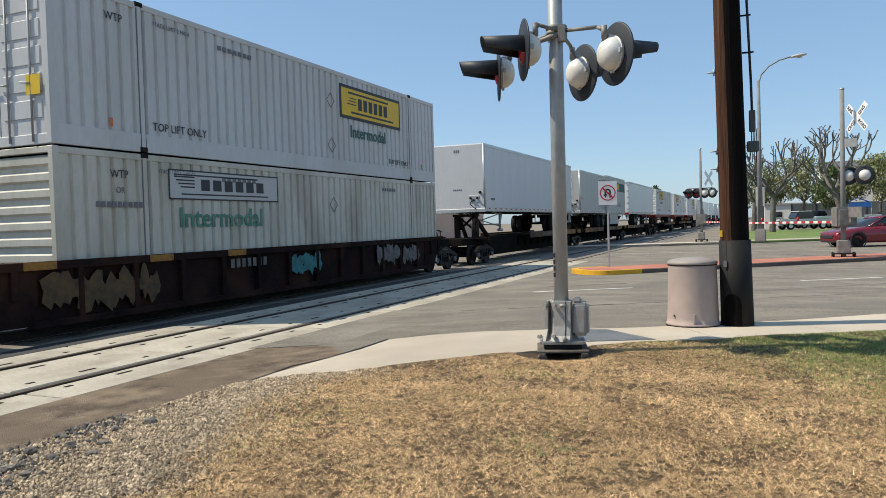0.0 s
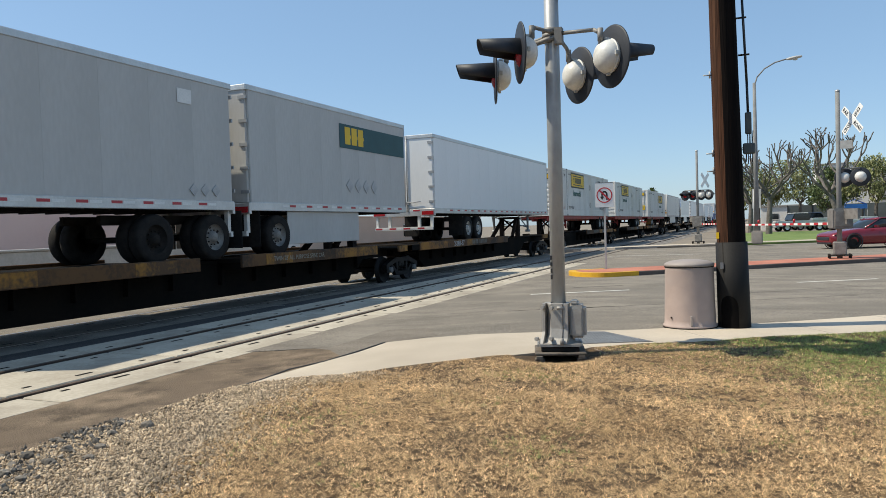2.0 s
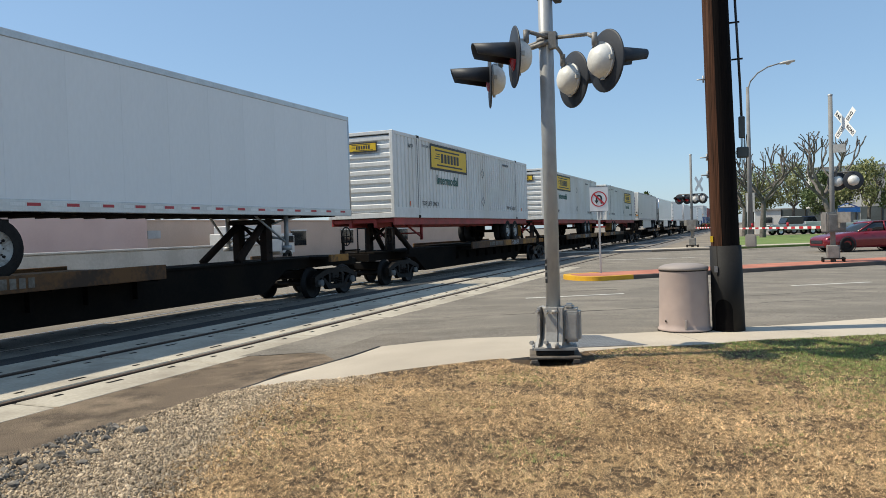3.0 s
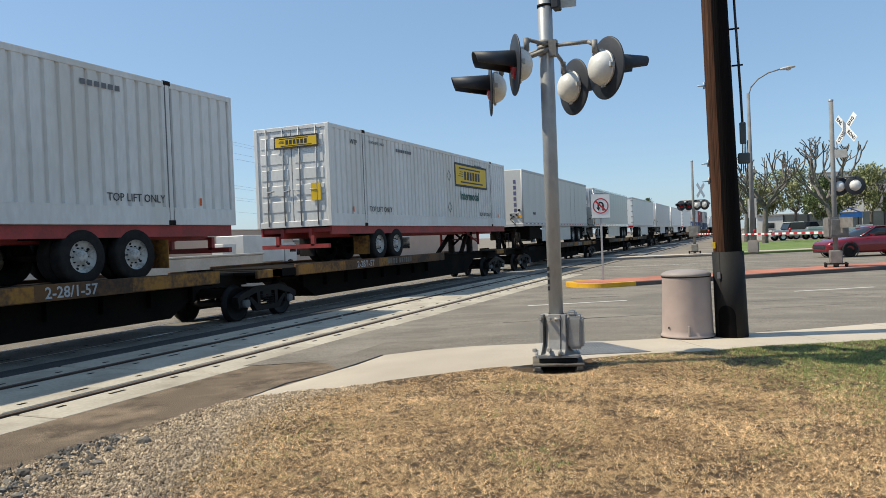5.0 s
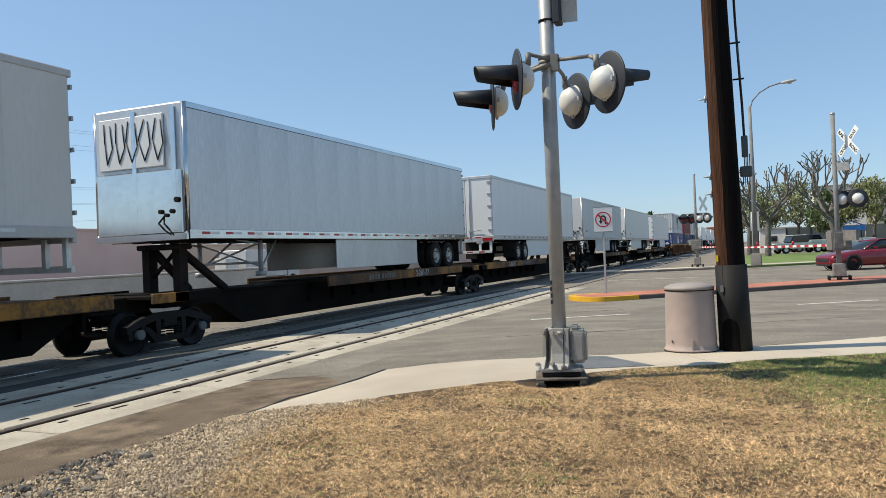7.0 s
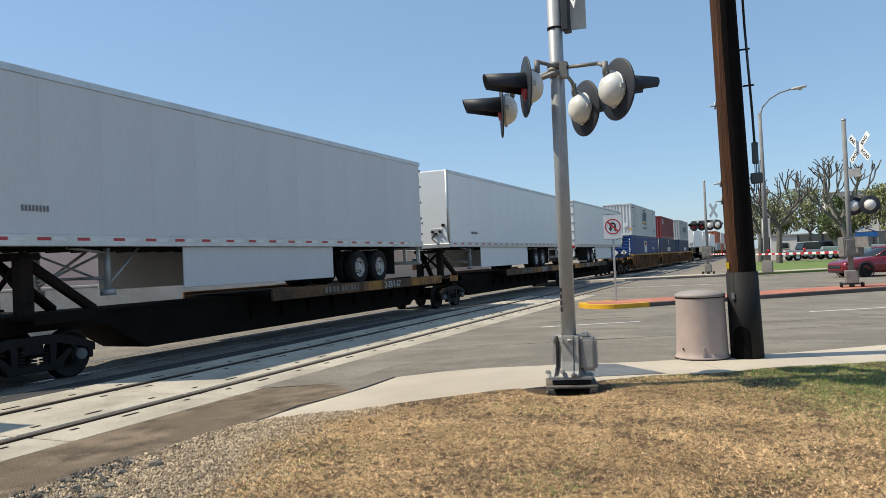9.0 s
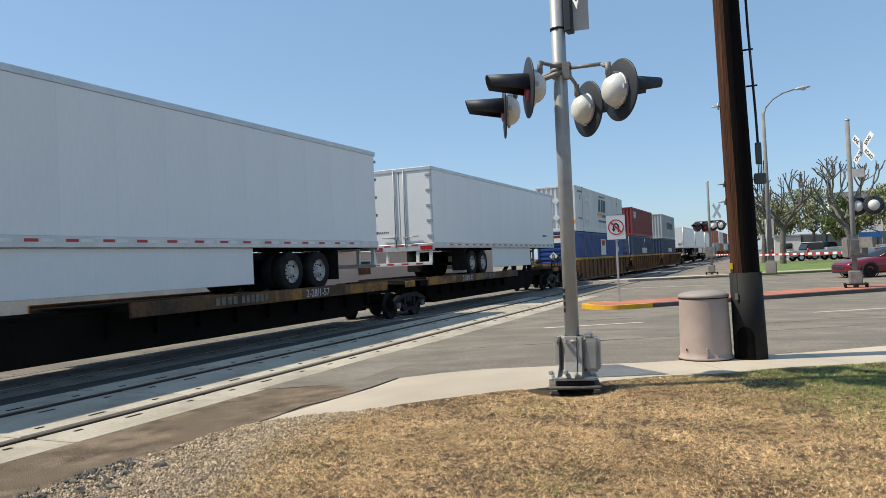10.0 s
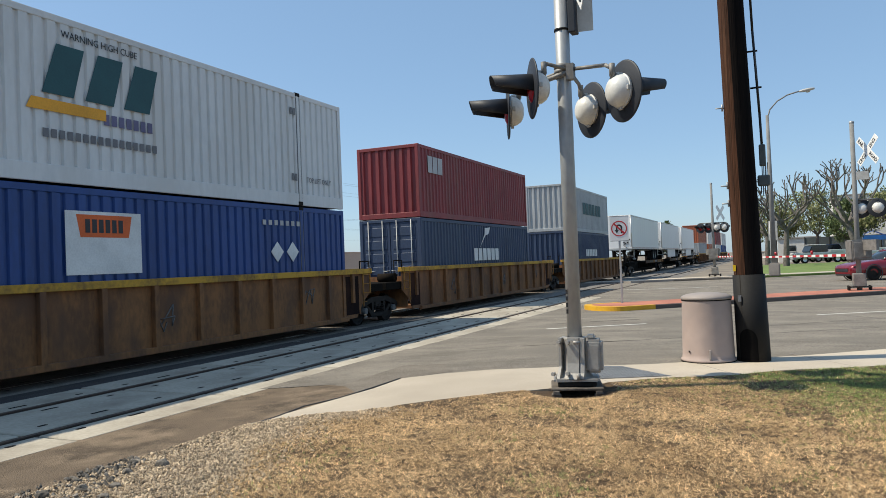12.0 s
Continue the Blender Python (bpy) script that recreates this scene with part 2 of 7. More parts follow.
define("hitch_brown", (0.03, 0.018, 0.013), (0.016, 0.013, 0.012), 0.85, spec=0.2, s1=2, s2=14)
define("car_black", (0.011, 0.01, 0.009), (0.018, 0.014, 0.011), 0.9, spec=0.04, s1=1.2, s2=14, bump=0.1)
define("well_brown", (0.27, 0.115, 0.039), (0.14, 0.063, 0.027), 0.8, s1=1.6, s2=14, w1=1.0, w2=0.7, edges=(0.36, 0.68), stretch=(1, 1, 0.45), c3=(0.12, 0.058, 0.03), s3=1.3, bump=0.15)
define("well_dark", (0.03, 0.0155, 0.013), (0.015, 0.0095, 0.009), 0.9, spec=0.08, s1=1, s2=12, c3=(0.055, 0.026, 0.017), s3=0.7)
define("wheel_steel", (0.014, 0.012, 0.011), (0.007, 0.006, 0.006), 0.55, spec=0.2, s1=4, s2=30, bump=0.1)
define("plate_yellow", (0.75, 0.48, 0.01), (0.68, 0.43, 0.01), 0.5)
define("ink_black", (0.025, 0.025, 0.028), None, 0.55)
define("ink_grey", (0.16, 0.16, 0.17), None, 0.6)
define("ink_green", (0.02, 0.11, 0.085), None, 0.55)
define("ink_faded", (0.03, 0.18, 0.115), (0.13, 0.255, 0.185), 0.6, s1=3, s2=9)
define("ink_teal", (0.012, 0.075, 0.085), None, 0.55)
define("ink_orange", (0.8, 0.36, 0.02), None, 0.55)
define("plate_orange", (0.75, 0.13, 0.02), None, 0.55)
define("ink_white", (0.75, 0.75, 0.73), None, 0.55)
define("ink_palegrey", (0.45, 0.45, 0.45), None, 0.55)
define("ink_worn", (0.19, 0.17, 0.14), (0.1, 0.08, 0.06), 0.7, s1=4, s2=20)
define("ink_stencil", (0.36, 0.33, 0.27), (0.24, 0.21, 0.16), 0.65, s1=4, s2=20)
define("ink_purple", (0.13, 0.12, 0.22), None, 0.55)
define("graf_teal", (0.03, 0.2, 0.2), (0.02, 0.1, 0.11), 0.7, s1=2, s2=8)
define("graf_pale", (0.17, 0.155, 0.145), (0.07, 0.06, 0.055), 0.7, s1=3, s2=9)
define("graf_gold", (0.12, 0.065, 0.018), (0.05, 0.03, 0.014), 0.7, s1=3, s2=9)


ROT90Y = Matrix.Rotation(math.pi / 2, 4, "Y")


# ---- mesh helpers ----
def box(bm, x0, x1, y0, y1, z0, z1, m=None):
    v = [bm.verts.new((x, y, z)) for x in (x0, x1) for y in (y0, y1) for z in (z0, z1)]
    for f in ((0, 1, 3, 2), (4, 6, 7, 5), (0, 4, 5, 1), (2, 3, 7, 6), (0, 2, 6, 4), (1, 5, 7, 3)):
        bm.faces.new([v[i] for i in f])
    if m is not None:
        bmesh.ops.transform(bm, matrix=m, verts=v)
    return v


def bbox(x0, x1, y0, y1, z0, z1, bevel=0.0, seg=2):
    bm = bmesh.new()
    box(bm, x0, x1, y0, y1, z0, z1)
    if bevel:
        bmesh.ops.bevel(bm, geom=list(bm.edges), offset=bevel, segments=seg, affect="EDGES")
    return bm


def tube(bm, a, b, r0, r1=None, seg=10, caps=True):
    a, b = Vector(a), Vector(b)
    r1 = r0 if r1 is None else r1
    d = (b - a).normalized()
    u = d.orthogonal().normalized()
    w = d.cross(u)
    rings = []
    for p, r in ((a, r0), (b, r1)):
        rings.append([bm.verts.new(p + r * (math.cos(2 * math.pi * i / seg) * u + math.sin(2 * math.pi * i / seg) * w)) for i in range(seg)])
    for i in range(seg):
        j = (i + 1) % seg
        f = bm.faces.new((rings[0][i], rings[0][j], rings[1][j], rings[1][i]))
        f.smooth = True
    if caps:
        bm.faces.new(rings[0][::-1])
        bm.faces.new(rings[1])
    return bm


def pipe(bm, pts, r, seg=8):
    for a, b in zip(pts, pts[1:]):
        tube(bm, a, b, r, seg=seg)
    for p in pts[1:-1]:
        bmesh.ops.create_icosphere(bm, subdivisions=1, radius=r * 1.02, matrix=Matrix.Translation(p))
    return bm


def lathe(profile, seg=24, m=None, smooth=True):
    """Revolve (radius, z) pairs about z."""
    bm = bmesh.new()
    rings = []
    for r, z in profile:
        if r < 1e-6:
            rings.append([bm.verts.new((0, 0, z))])
        else:
            rings.append([bm.verts.new((r * math.cos(2 * math.pi * i / seg), r * math.sin(2 * math.pi * i / seg), z)) for i in range(seg)])
    for a, b in zip(rings, rings[1:]):
        for i in range(seg):
            j = (i + 1) % seg
            vs = []
            for v in (a[i % len(a)], a[j % len(a)], b[j % len(b)], b[i % len(b)]):
                if v not in vs:
                    vs.append(v)
            if len(vs) > 2:
                f = bm.faces.new(vs)
                f.smooth = smooth
    if m is not None:
        bmesh.ops.transform(bm, matrix=m, verts=bm.verts)
    return bm


def prism(poly, z0, z1, bm=None):
    """A plan polygon with thickness."""
    bm = bm or bmesh.new()
    lo = [bm.verts.new((x, y, z0)) for x, y in poly]
    hi = [bm.verts.new((x, y, z1)) for x, y in poly]
    bm.faces.new(hi)
    bm.faces.new(lo[::-1])
    n = len(poly)
    for i in range(n):
        j = (i + 1) % n
        bm.faces.new((lo[i], lo[j], hi[j], hi[i]))
    return bm


def extrude_x(profile, x0, x1, bm=None):
    """A closed (y, z) outline extruded along x."""
    bm = bm or bmesh.new()
    a = [bm.verts.new((x0, y, z)) for y, z in profile]
    b = [bm.verts.new((x1, y, z)) for y, z in profile]
    bm.faces.new(a)
    bm.faces.new(b[::-1])
    n = len(profile)
    for i in range(n):
        j = (i + 1) % n
        bm.faces.new((a[i], b[i], b[j], a[j]))
    return bm


def part(name, bm, material, parent=None, label="", at=None):
    """Link a bmesh as one mesh object, under a thing or a part."""
    if isinstance(bm, bmesh.types.BMesh):
        bmesh.ops.recalc_face_normals(bm, faces=bm.faces)
        me = bpy.data.meshes.new(name)
        bm.to_mesh(me)
        bm.free()
    else:
        me = bm
    if material is not None and not me.materials:
        me.materials.append(M[material])
    ob = new(name, me)
    if parent is not None:
        ob.parent = parent
    if at is not None:
        ob.matrix_basis = at
    if label:
        ob["label"] = label
    return ob


def thing(name, m, label, category, group="", kind=""):
    ob = new(name)
    ob.empty_display_size = 0.2
    ob.matrix_basis = m
    return tagged(ob, label, category, group, kind)


def solo(name, bm, material, label, category, group="", kind="", at=None):
    return tagged(part(name, bm, material, None, "", at), label, category, group, kind)


TEXTS = {}
SIDE = Matrix(((0, 0, 1, 0), (1, 0, 0, 0), (0, 1, 0, 0), (0, 0, 0, 1)))  # text on a face looking to +x
FRONT = Matrix(((1, 0, 0, 0), (0, 0, -1, 0), (0, 1, 0, 0), (0, 0, 0, 1)))  # text on a face looking to -y


def text_mesh(body, height, squeeze=1.0, bold=0.0):
    key = (body, height, squeeze, bold)
    if key not in TEXTS:
        cu = bpy.data.curves.new("text", "FONT")
        cu.body, cu.size, cu.align_x, cu.align_y = body, height * 1.38, "LEFT", "BOTTOM_BASELINE"
        cu.resolution_u, cu.offset, cu.extrude = 2, bold, 0.002
        ob = bpy.data.objects.new("text", cu)
        scene.collection.objects.link(ob)
        bpy.context.view_layer.update()
        me = bpy.data.meshes.new_from_object(ob.evaluated_get(bpy.context.evaluated_depsgraph_get()))
        me.transform(Matrix.Diagonal((squeeze, 1, 1, 1)))
        bpy.data.objects.remove(ob)
        TEXTS[key] = me
    return TEXTS[key].copy()


def letter(body, height, material, parent, at, squeeze=1.0, bold=0.0, name="lettering"):
    me = text_mesh(body, height, squeeze, bold)
    me.materials.clear()
    return part(name, me, material, parent, "", at)


def bars(n, height, width, gap, material, parent, at, name="marking"):
    """Unreadable writing: a row of plain bars."""
    bm = bmesh.new()
    w = (width - gap * (n - 1)) / n
    for i in range(n):
        box(bm, i * (w + gap), i * (w + gap) + w, 0, height, 0, 0.004)
    return part(name, bm, material, parent, "", at)


def on_side(x, y, z):
    return Matrix.Translation((x, y, z)) @ SIDE


def on_front(x, y, z):
    return Matrix.Translation((x, y, z)) @ FRONT

# ---- ground, road, tracks ----
TRAIN_X, NEAR_X, GAUGE = -12.31, -7.74, 1.435
NEAR_Z = 0.178  # the near track lies a little above the far one
ROAD_ANG = radians(31.5)
RD = Vector((math.cos(ROAD_ANG), math.sin(ROAD_ANG), 0))
RN = Vector((-math.sin(ROAD_ANG), math.cos(ROAD_ANG), 0))


def along(u, v, base=(-4.09, 11.3)):
    """Plan point u metres along the road from its near kerb and v metres across it."""
    return (base[0] + RD.x * u + RN.x * v, base[1] + RD.y * u + RN.y * v)


def smooth(v):
    v = np.clip(v, 0, 1)
    return v * v * (3 - 2 * v)


def level(x, y):
    """Survey scale: the corner and the road lie a little above the tracks, nearer to the eye."""
    return 1 - 0.1 * smooth((x + 10.8) / 0.6) - 0.1 * (1 - smooth((y - 13) / 13)) * smooth((x + 7.0) / 3.4)


def site(x, y, z=0.0):
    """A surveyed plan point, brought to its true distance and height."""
    k = float(level(x, y))
    return Vector((k * x, k * y, EYE_HEIGHT * (1 - k) + k * z))


def settle(bm, step=1.0, near=45):
    """Cut a ground piece finely and lay it on the rising site."""
    for axis in (0, 1):
        vals = [v.co[axis] for v in bm.verts]
        lo, hi = max(min(vals), -11.5 if axis == 0 else -near), min(max(vals), near)
        t = lo + step / 2
        while t < hi:
            co, no = [0, 0, 0], [0, 0, 0]
            co[axis], no[axis] = t, 1
            bmesh.ops.bisect_plane(bm, geom=list(bm.verts) + list(bm.edges) + list(bm.faces), plane_co=co, plane_no=no)
            t += step
    for v in bm.verts:
        v.co = site(*v.co)
    return bm


def structure(name, bm, material, label, category, step=0):
    if step:
        settle(bm, step)
    return solo(name, bm, material, label, category, kind="structure")


bm = bmesh.new()
bmesh.ops.create_grid(bm, x_segments=40, y_segments=40, size=2500)
structure("ground", bm, "earth", "bare brown earth reaching to the horizon", "ground").location.z = -0.09

# road surface and the asphalt apron beside the tracks
structure("road", prism([along(-160, -0.3), along(160, -0.3), along(160, 35), along(-160, 35)], -0.06, 0.0), "asphalt",
          "worn grey asphalt road crossing the tracks", "road", step=1.6)
structure("apron_asphalt", prism([(-7.02, -60), (-5.5, -60), (-5.45, 3), (-5.56, 6.87), (-5.42, 8.8), (-5.5, 9.1), (-5.9, 9.5), (-6.4, 9.6), (-7.02, 9.95)], -0.06, 0.007),
          "asphalt_brown", "patched brownish asphalt strip beside the track", "asphalt", step=0.8)
structure("apron_patch", prism([(-7.02, 8.6), (-5.5, 8.2), (-5.36, 9.4), (-5.3, 10.5), (-4.9, 11.2), (-5.4, 12.0), (-7.02, 11.2)], -0.06, 0.0025), "asphalt_pale",
          "worn pale brown asphalt patch by the crossing", "asphalt", step=0.8)
structure("street_asphalt", prism([(-30.5, -80), (-14.3, -80), (-14.3, 70), (-30.5, 70)], -0.06, 0.003), "asphalt",
          "grey asphalt street behind the tracks", "road")

# crossing panels, one object each
PANEL_L = 2.44


def crossing(track, cx, y0, n, skin="panel_concrete"):
    tm = bmesh.new()
    box(tm, cx - 1.65, cx + 1.65, y0 - 0.2, y0 + n * PANEL_L + 0.2, -0.2, -0.03)
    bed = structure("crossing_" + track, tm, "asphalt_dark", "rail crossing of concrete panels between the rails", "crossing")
    meshes = {}
    for nm, w in (("gauge", 1.24), ("field", 0.62)):
        bm = bbox(-w / 2, w / 2, 0.02, PANEL_L - 0.02, -0.1, 0.0, 0.012, 1)
        # lifting slots
        me = bpy.data.meshes.new("panel_" + nm)
        bmesh.ops.recalc_face_normals(bm, faces=bm.faces)
        bm.to_mesh(me)
        bm.free()
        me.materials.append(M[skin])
        meshes[nm] = me
    slot = bmesh.new()
    for sy, sl in ((0.4, 0.05), (1.15, 0.11), (2.05, 0.045)):
        box(slot, -0.022, 0.022, sy - sl, sy + sl, 0.0, 0.004)
    sm = bpy.data.meshes.new("slot")
    slot.to_mesh(sm)
    slot.free()
    sm.materials.append(M["dark_iron"])
    rng = random.Random(3)
    for i in range(n):
        for nm, dx in (("field", -1.16), ("gauge", 0), ("field", 1.16)):
            p = part("panel", meshes[nm], None, bed, at=Matrix.Translation((cx + dx, y0 + i * PANEL_L, 0.006 + rng.uniform(0, 0.006))))
            for so in ((-0.42, 0.42) if nm == "gauge" else (-0.16 if dx > 0 else 0.16,)):
                part("lifting_slot", sm, None, p, at=Matrix.Translation((so, 0, 0.001)))
    return bed


crossing("near", NEAR_X, -7.0, 15).location.z = NEAR_Z
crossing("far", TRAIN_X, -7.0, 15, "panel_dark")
# near-black strip: grimy asphalt, with the train's shade put into the colour too
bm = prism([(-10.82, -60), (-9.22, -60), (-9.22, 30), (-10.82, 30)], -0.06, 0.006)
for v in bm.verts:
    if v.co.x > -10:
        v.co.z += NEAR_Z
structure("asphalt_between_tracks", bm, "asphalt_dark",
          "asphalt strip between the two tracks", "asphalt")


def rail_mesh(y0, y1):
    bm = bmesh.new()
    prof = [(-0.07, -0.17), (0.07, -0.17), (0.012, -0.14), (0.012, -0.04), (0.037, -0.03), (0.037, 0.012), (0.03, 0.018),
            (-0.03, 0.018), (-0.037, 0.012), (-0.037, -0.03), (-0.012, -0.04), (-0.012, -0.14)]
    a = [bm.verts.new((x, y0, z)) for x, z in prof]
    b = [bm.verts.new((x, y1, z)) for x, z in prof]
    n = len(prof)
    for i in range(n):
        j = (i + 1) % n
        f = bm.faces.new((a[i], a[j], b[j], b[i]))
        f.material_index = 1 if i == 6 else 0
    return bm


for cx in (NEAR_X, TRAIN_X):
    for sx in (-1, 1):
        r = structure("rail", rail_mesh(-90, 900), "rail_side", "steel rail with a shiny worn head", "rail")
        r.data.materials.append(M["rail_rust" if cx == NEAR_X else "rail_head"])
        r.location = (cx + sx * (GAUGE / 2 + 0.036), 0, NEAR_Z if cx == NEAR_X else 0)
        for fx in (-0.078, 0.078):
            part("flangeway", bbox(fx - 0.04, fx + 0.04, -7, 29.6, -0.05, -0.004), "rubber_flange", r)

# ballast bed beyond the crossing
bm = bmesh.new()
NXB, NYB = 60, 300
grid = []
for j in range(NYB + 1):
    y = 29.75 + 470 * (j / NYB) ** 2.2
    row = []
    for i in range(NXB + 1):
        x = -17.0 + 11.4 * i / NXB
        edge = min(i, NXB - i) / 6
        row.append(bm.verts.new((x, y, -0.2 + min(1, edge) * 0.12 + NEAR_Z * float(smooth((x + 10.8) / 1.6)) + random.uniform(-0.025, 0.025))))
    grid.append(row)
for a, b in zip(grid, grid[1:]):
    for i in range(NXB):
        bm.faces.new((a[i], a[i + 1], b[i + 1], b[i]))
structure("ballast", bm, "ballast", "grey crushed stone ballast under the tracks", "ballast").location.z = 0.05
tie = bpy.data.meshes.new("tie")
bm = bbox(-1.3, 1.3, -0.12, 0.12, -0.12, 0.0, 0.015, 1)
bm.to_mesh(tie)
bm.free()
tie.materials.append(M["kerb_concrete"])
for cx, nm in ((NEAR_X, "near"), (TRAIN_X, "far")):
    base = structure("tie_row_" + nm, bbox(cx - 1.3, cx + 1.3, 29.9, 30.14, -0.2, -0.06, 0.015, 1), "kerb_concrete", "row of concrete railway ties in the ballast", "railway tie")
    base.location.z = NEAR_Z if cx == NEAR_X else 0
    for i in range(1, 110):
        part("tie", tie, None, base, at=Matrix.Translation((cx, 30.02 + i * 0.61, -0.06)))

# sidewalk at the corner, in slabs
walk_poly = [(-5.62, 6.85), (-5.43, 7.2), (-5.11, 7.58), (-4.66, 7.92), (-4.38, 8.3), (-3.88, 8.9), (-2.95, 9.8), (-1.5, 11.0), (-0.64, 11.32), (0.12, 11.98), (0.9, 12.4), (1.79, 12.88), (30, 28.4), (30, 32.0), (1.92, 14.89), (0.45, 13.77), (-1.86, 12.4),
             (-3.32, 11.83), (-4.3, 11.4), (-4.95, 10.85), (-5.37, 10.33), (-5.36, 9.4)]
structure("sidewalk", prism(walk_poly, -0.12, 0.012), "walk_concrete", "sunlit beige concrete sidewalk with a corner ramp", "sidewalk", step=0.7)
bm = bmesh.new()
for u in (1.2, 3.1, 5.0, 6.9, 8.8, 10.7):
    a, b = Vector((*along(u, 0.0), 0)), Vector((*along(u, -2.6), 0))
    d = (b - a).normalized()
    tube(bm, a + Vector((0, 0, 0.0105)), b + Vector((0, 0, 0.0105)), 0.006, seg=4)
structure("sidewalk_joint", bm, "kerb_concrete", "narrow scored joints across the sidewalk slabs", "joint", step=0.9)
# ragged dark edge between asphalt and sidewalk
bm = bmesh.new()
edge_pts = [(-5.56, 6.7), (-5.55, 7.4), (-5.6, 8.0), (-5.45, 8.6), (-5.41, 9.4), (-5.4, 10.3)]
for a, b in zip(edge_pts, edge_pts[1:]):
    tube(bm, (*a, 0.004), (*b, 0.004), 0.018, seg=5)
structure("asphalt_edge", bm, "asphalt_dark", "dark crack along the broken asphalt edge", "asphalt", step=0.5)

# sealed cracks and worn seams in the road
bm = bmesh.new()
cr = random.Random(17)
for u0, v0, u1, v1, w in ((-4.6, 3.4, 9, 3.1, 0.008), (-3.0, 0.2, -2.2, 9.0, 0.008), (11.0, 0.3, 10.2, 8.8, 0.008), (7.0, 4.6, 16.0, 5.4, 0.009), (-4.4, 7.8, 6, 8.1, 0.009), (-2.0, 12.5, 12, 13.2, 0.012)):
    n = int(max(abs(u1 - u0), abs(v1 - v0)) / 0.35)
    pts = [(u0 + (u1 - u0) * i / n + cr.uniform(-0.05, 0.05), v0 + (v1 - v0) * i / n + cr.uniform(-0.05, 0.05)) for i in range(n + 1)]
    for a, b in zip(pts, pts[1:]):
        if cr.random() < 0.3:
            continue
        d = Vector((b[0] - a[0], b[1] - a[1])).normalized()
        e = Vector((-d.y, d.x)) * w * cr.uniform(0.5, 1.4)
        prism([along(a[0] - e.x, a[1] - e.y), along(b[0] - e.x, b[1] - e.y), along(b[0] + e.x, b[1] + e.y), along(a[0] + e.x, a[1] + e.y)], -0.01, 0.003, bm)
for v in bm.verts:
    v.co = site(*v.co)
crack = structure("road_crack", bm, "asphalt_crack", "dark sealed cracks wandering over the asphalt", "crack")
crack["kind"] = "stuff"

# painted lane lines
bm = bmesh.new()
for u0, u1 in ((-4.75, -2.1), (2.6, 5.25), (10.05, 12.45), (17.4, 20.0), (24.8, 27.4)):
    for v in (6.62,):
        p = [along(u0, v), along(u1, v), along(u1, v + 0.1), along(u0, v + 0.1)]
        prism(p, 0.0, 0.004, bm)
structure("lane_line", bm, "road_white", "thin worn white lane dashes on the road", "road marking", step=1.0)
bm = bmesh.new()
prism([along(12, 25.5), along(16.5, 24.2), along(16.5, 24.32), along(12, 25.62)], 0, 0.004, bm)
structure("stop_line", bm, "road_white", "worn white stop line on the road", "road marking", step=2)

# median island
IA = radians(40.5)
ID, IN = Vector((math.cos(IA), math.sin(IA))), Vector((-math.sin(IA), math.cos(IA)))


def isl(u, v):
    p = Vector((-4.45, 24.35)) + u * ID + v * IN
    return (p.x, p.y)


ISL_W = 2.2
nose = [isl(-ISL_W / 2 * 0.62 * math.sin(math.pi * k / 24), ISL_W / 2 - ISL_W / 2 * math.cos(math.pi * k / 24)) for k in range(24, -1, -1)]
isl_poly = [isl(70, 0), isl(70, ISL_W)] + nose
structure("median_island", prism(isl_poly, -0.06, 0.13), "kerb_dark", "raised median island with a dark kerb", "median", step=1.5)
inner = [isl(70, 0.18), isl(70, ISL_W - 0.18)] + [isl(0.1 - (ISL_W / 2 - 0.2) * 0.62 * math.sin(math.pi * k / 24), ISL_W / 2 - (ISL_W / 2 - 0.18) * math.cos(math.pi * k / 24)) for k in range(24, -1, -1)]
structure("median_paving", prism(inner, 0.05, 0.14), "red_paving", "red brick paving on the median island", "paving", step=1.5)
bm = bmesh.new()
ynose = [isl(1.1, 0 - 0.012)] + [isl(0 - (ISL_W / 2 + 0.012) * 0.63 * math.sin(math.pi * k / 24), ISL_W / 2 - (ISL_W / 2 + 0.012) * math.cos(math.pi * k / 24)) for k in range(0, 25)] + [isl(1.0, ISL_W + 0.012)]
yin = [isl(1.1, 0.2)] + [isl(0.1 - (ISL_W / 2 - 0.2) * 0.62 * math.sin(math.pi * k / 24), ISL_W / 2 - (ISL_W / 2 - 0.2) * math.cos(math.pi * k / 24)) for k in range(0, 25)] + [isl(1.0, ISL_W - 0.2)]
for i in range(len(ynose) - 1):
    prism([ynose[i], ynose[i + 1], yin[i + 1], yin[i]], 0.0, 0.145, bm)
structure("median_nose", bm, "yellow_paint", "yellow painted kerb nose of the median", "kerb", step=0.8)

# far side: kerb, pavement, lawn
structure("far_kerb", prism([along(-6, 34.2), along(90, 34.2), along(90, 34.5), along(-6, 34.5)], -0.06, 0.14), "kerb_concrete", "concrete kerb on the far side of the road", "kerb", step=2)
structure("far_sidewalk", prism([along(-6, 34.5), along(90, 34.5), along(90, 36.6), along(-4, 36.6)], -0.06, 0.135), "walk_concrete", "pale concrete sidewalk across the road", "sidewalk", step=2)
structure("far_lawn", prism([(-1.6, 52.2), along(90, 36.6), (140, 140), (0.5, 92), (-3.0, 88)], -0.06, 0.13), "lawn_far", "green mown lawn across the road", "lawn", step=4)
structure("far_verge", prism([(-6.0, 50), (-1.6, 52.2), (-3.0, 88), (-4, 300), (-7, 300)], -0.06, 0.1), "earth", "dry dirt verge beside the tracks", "verge", step=3)

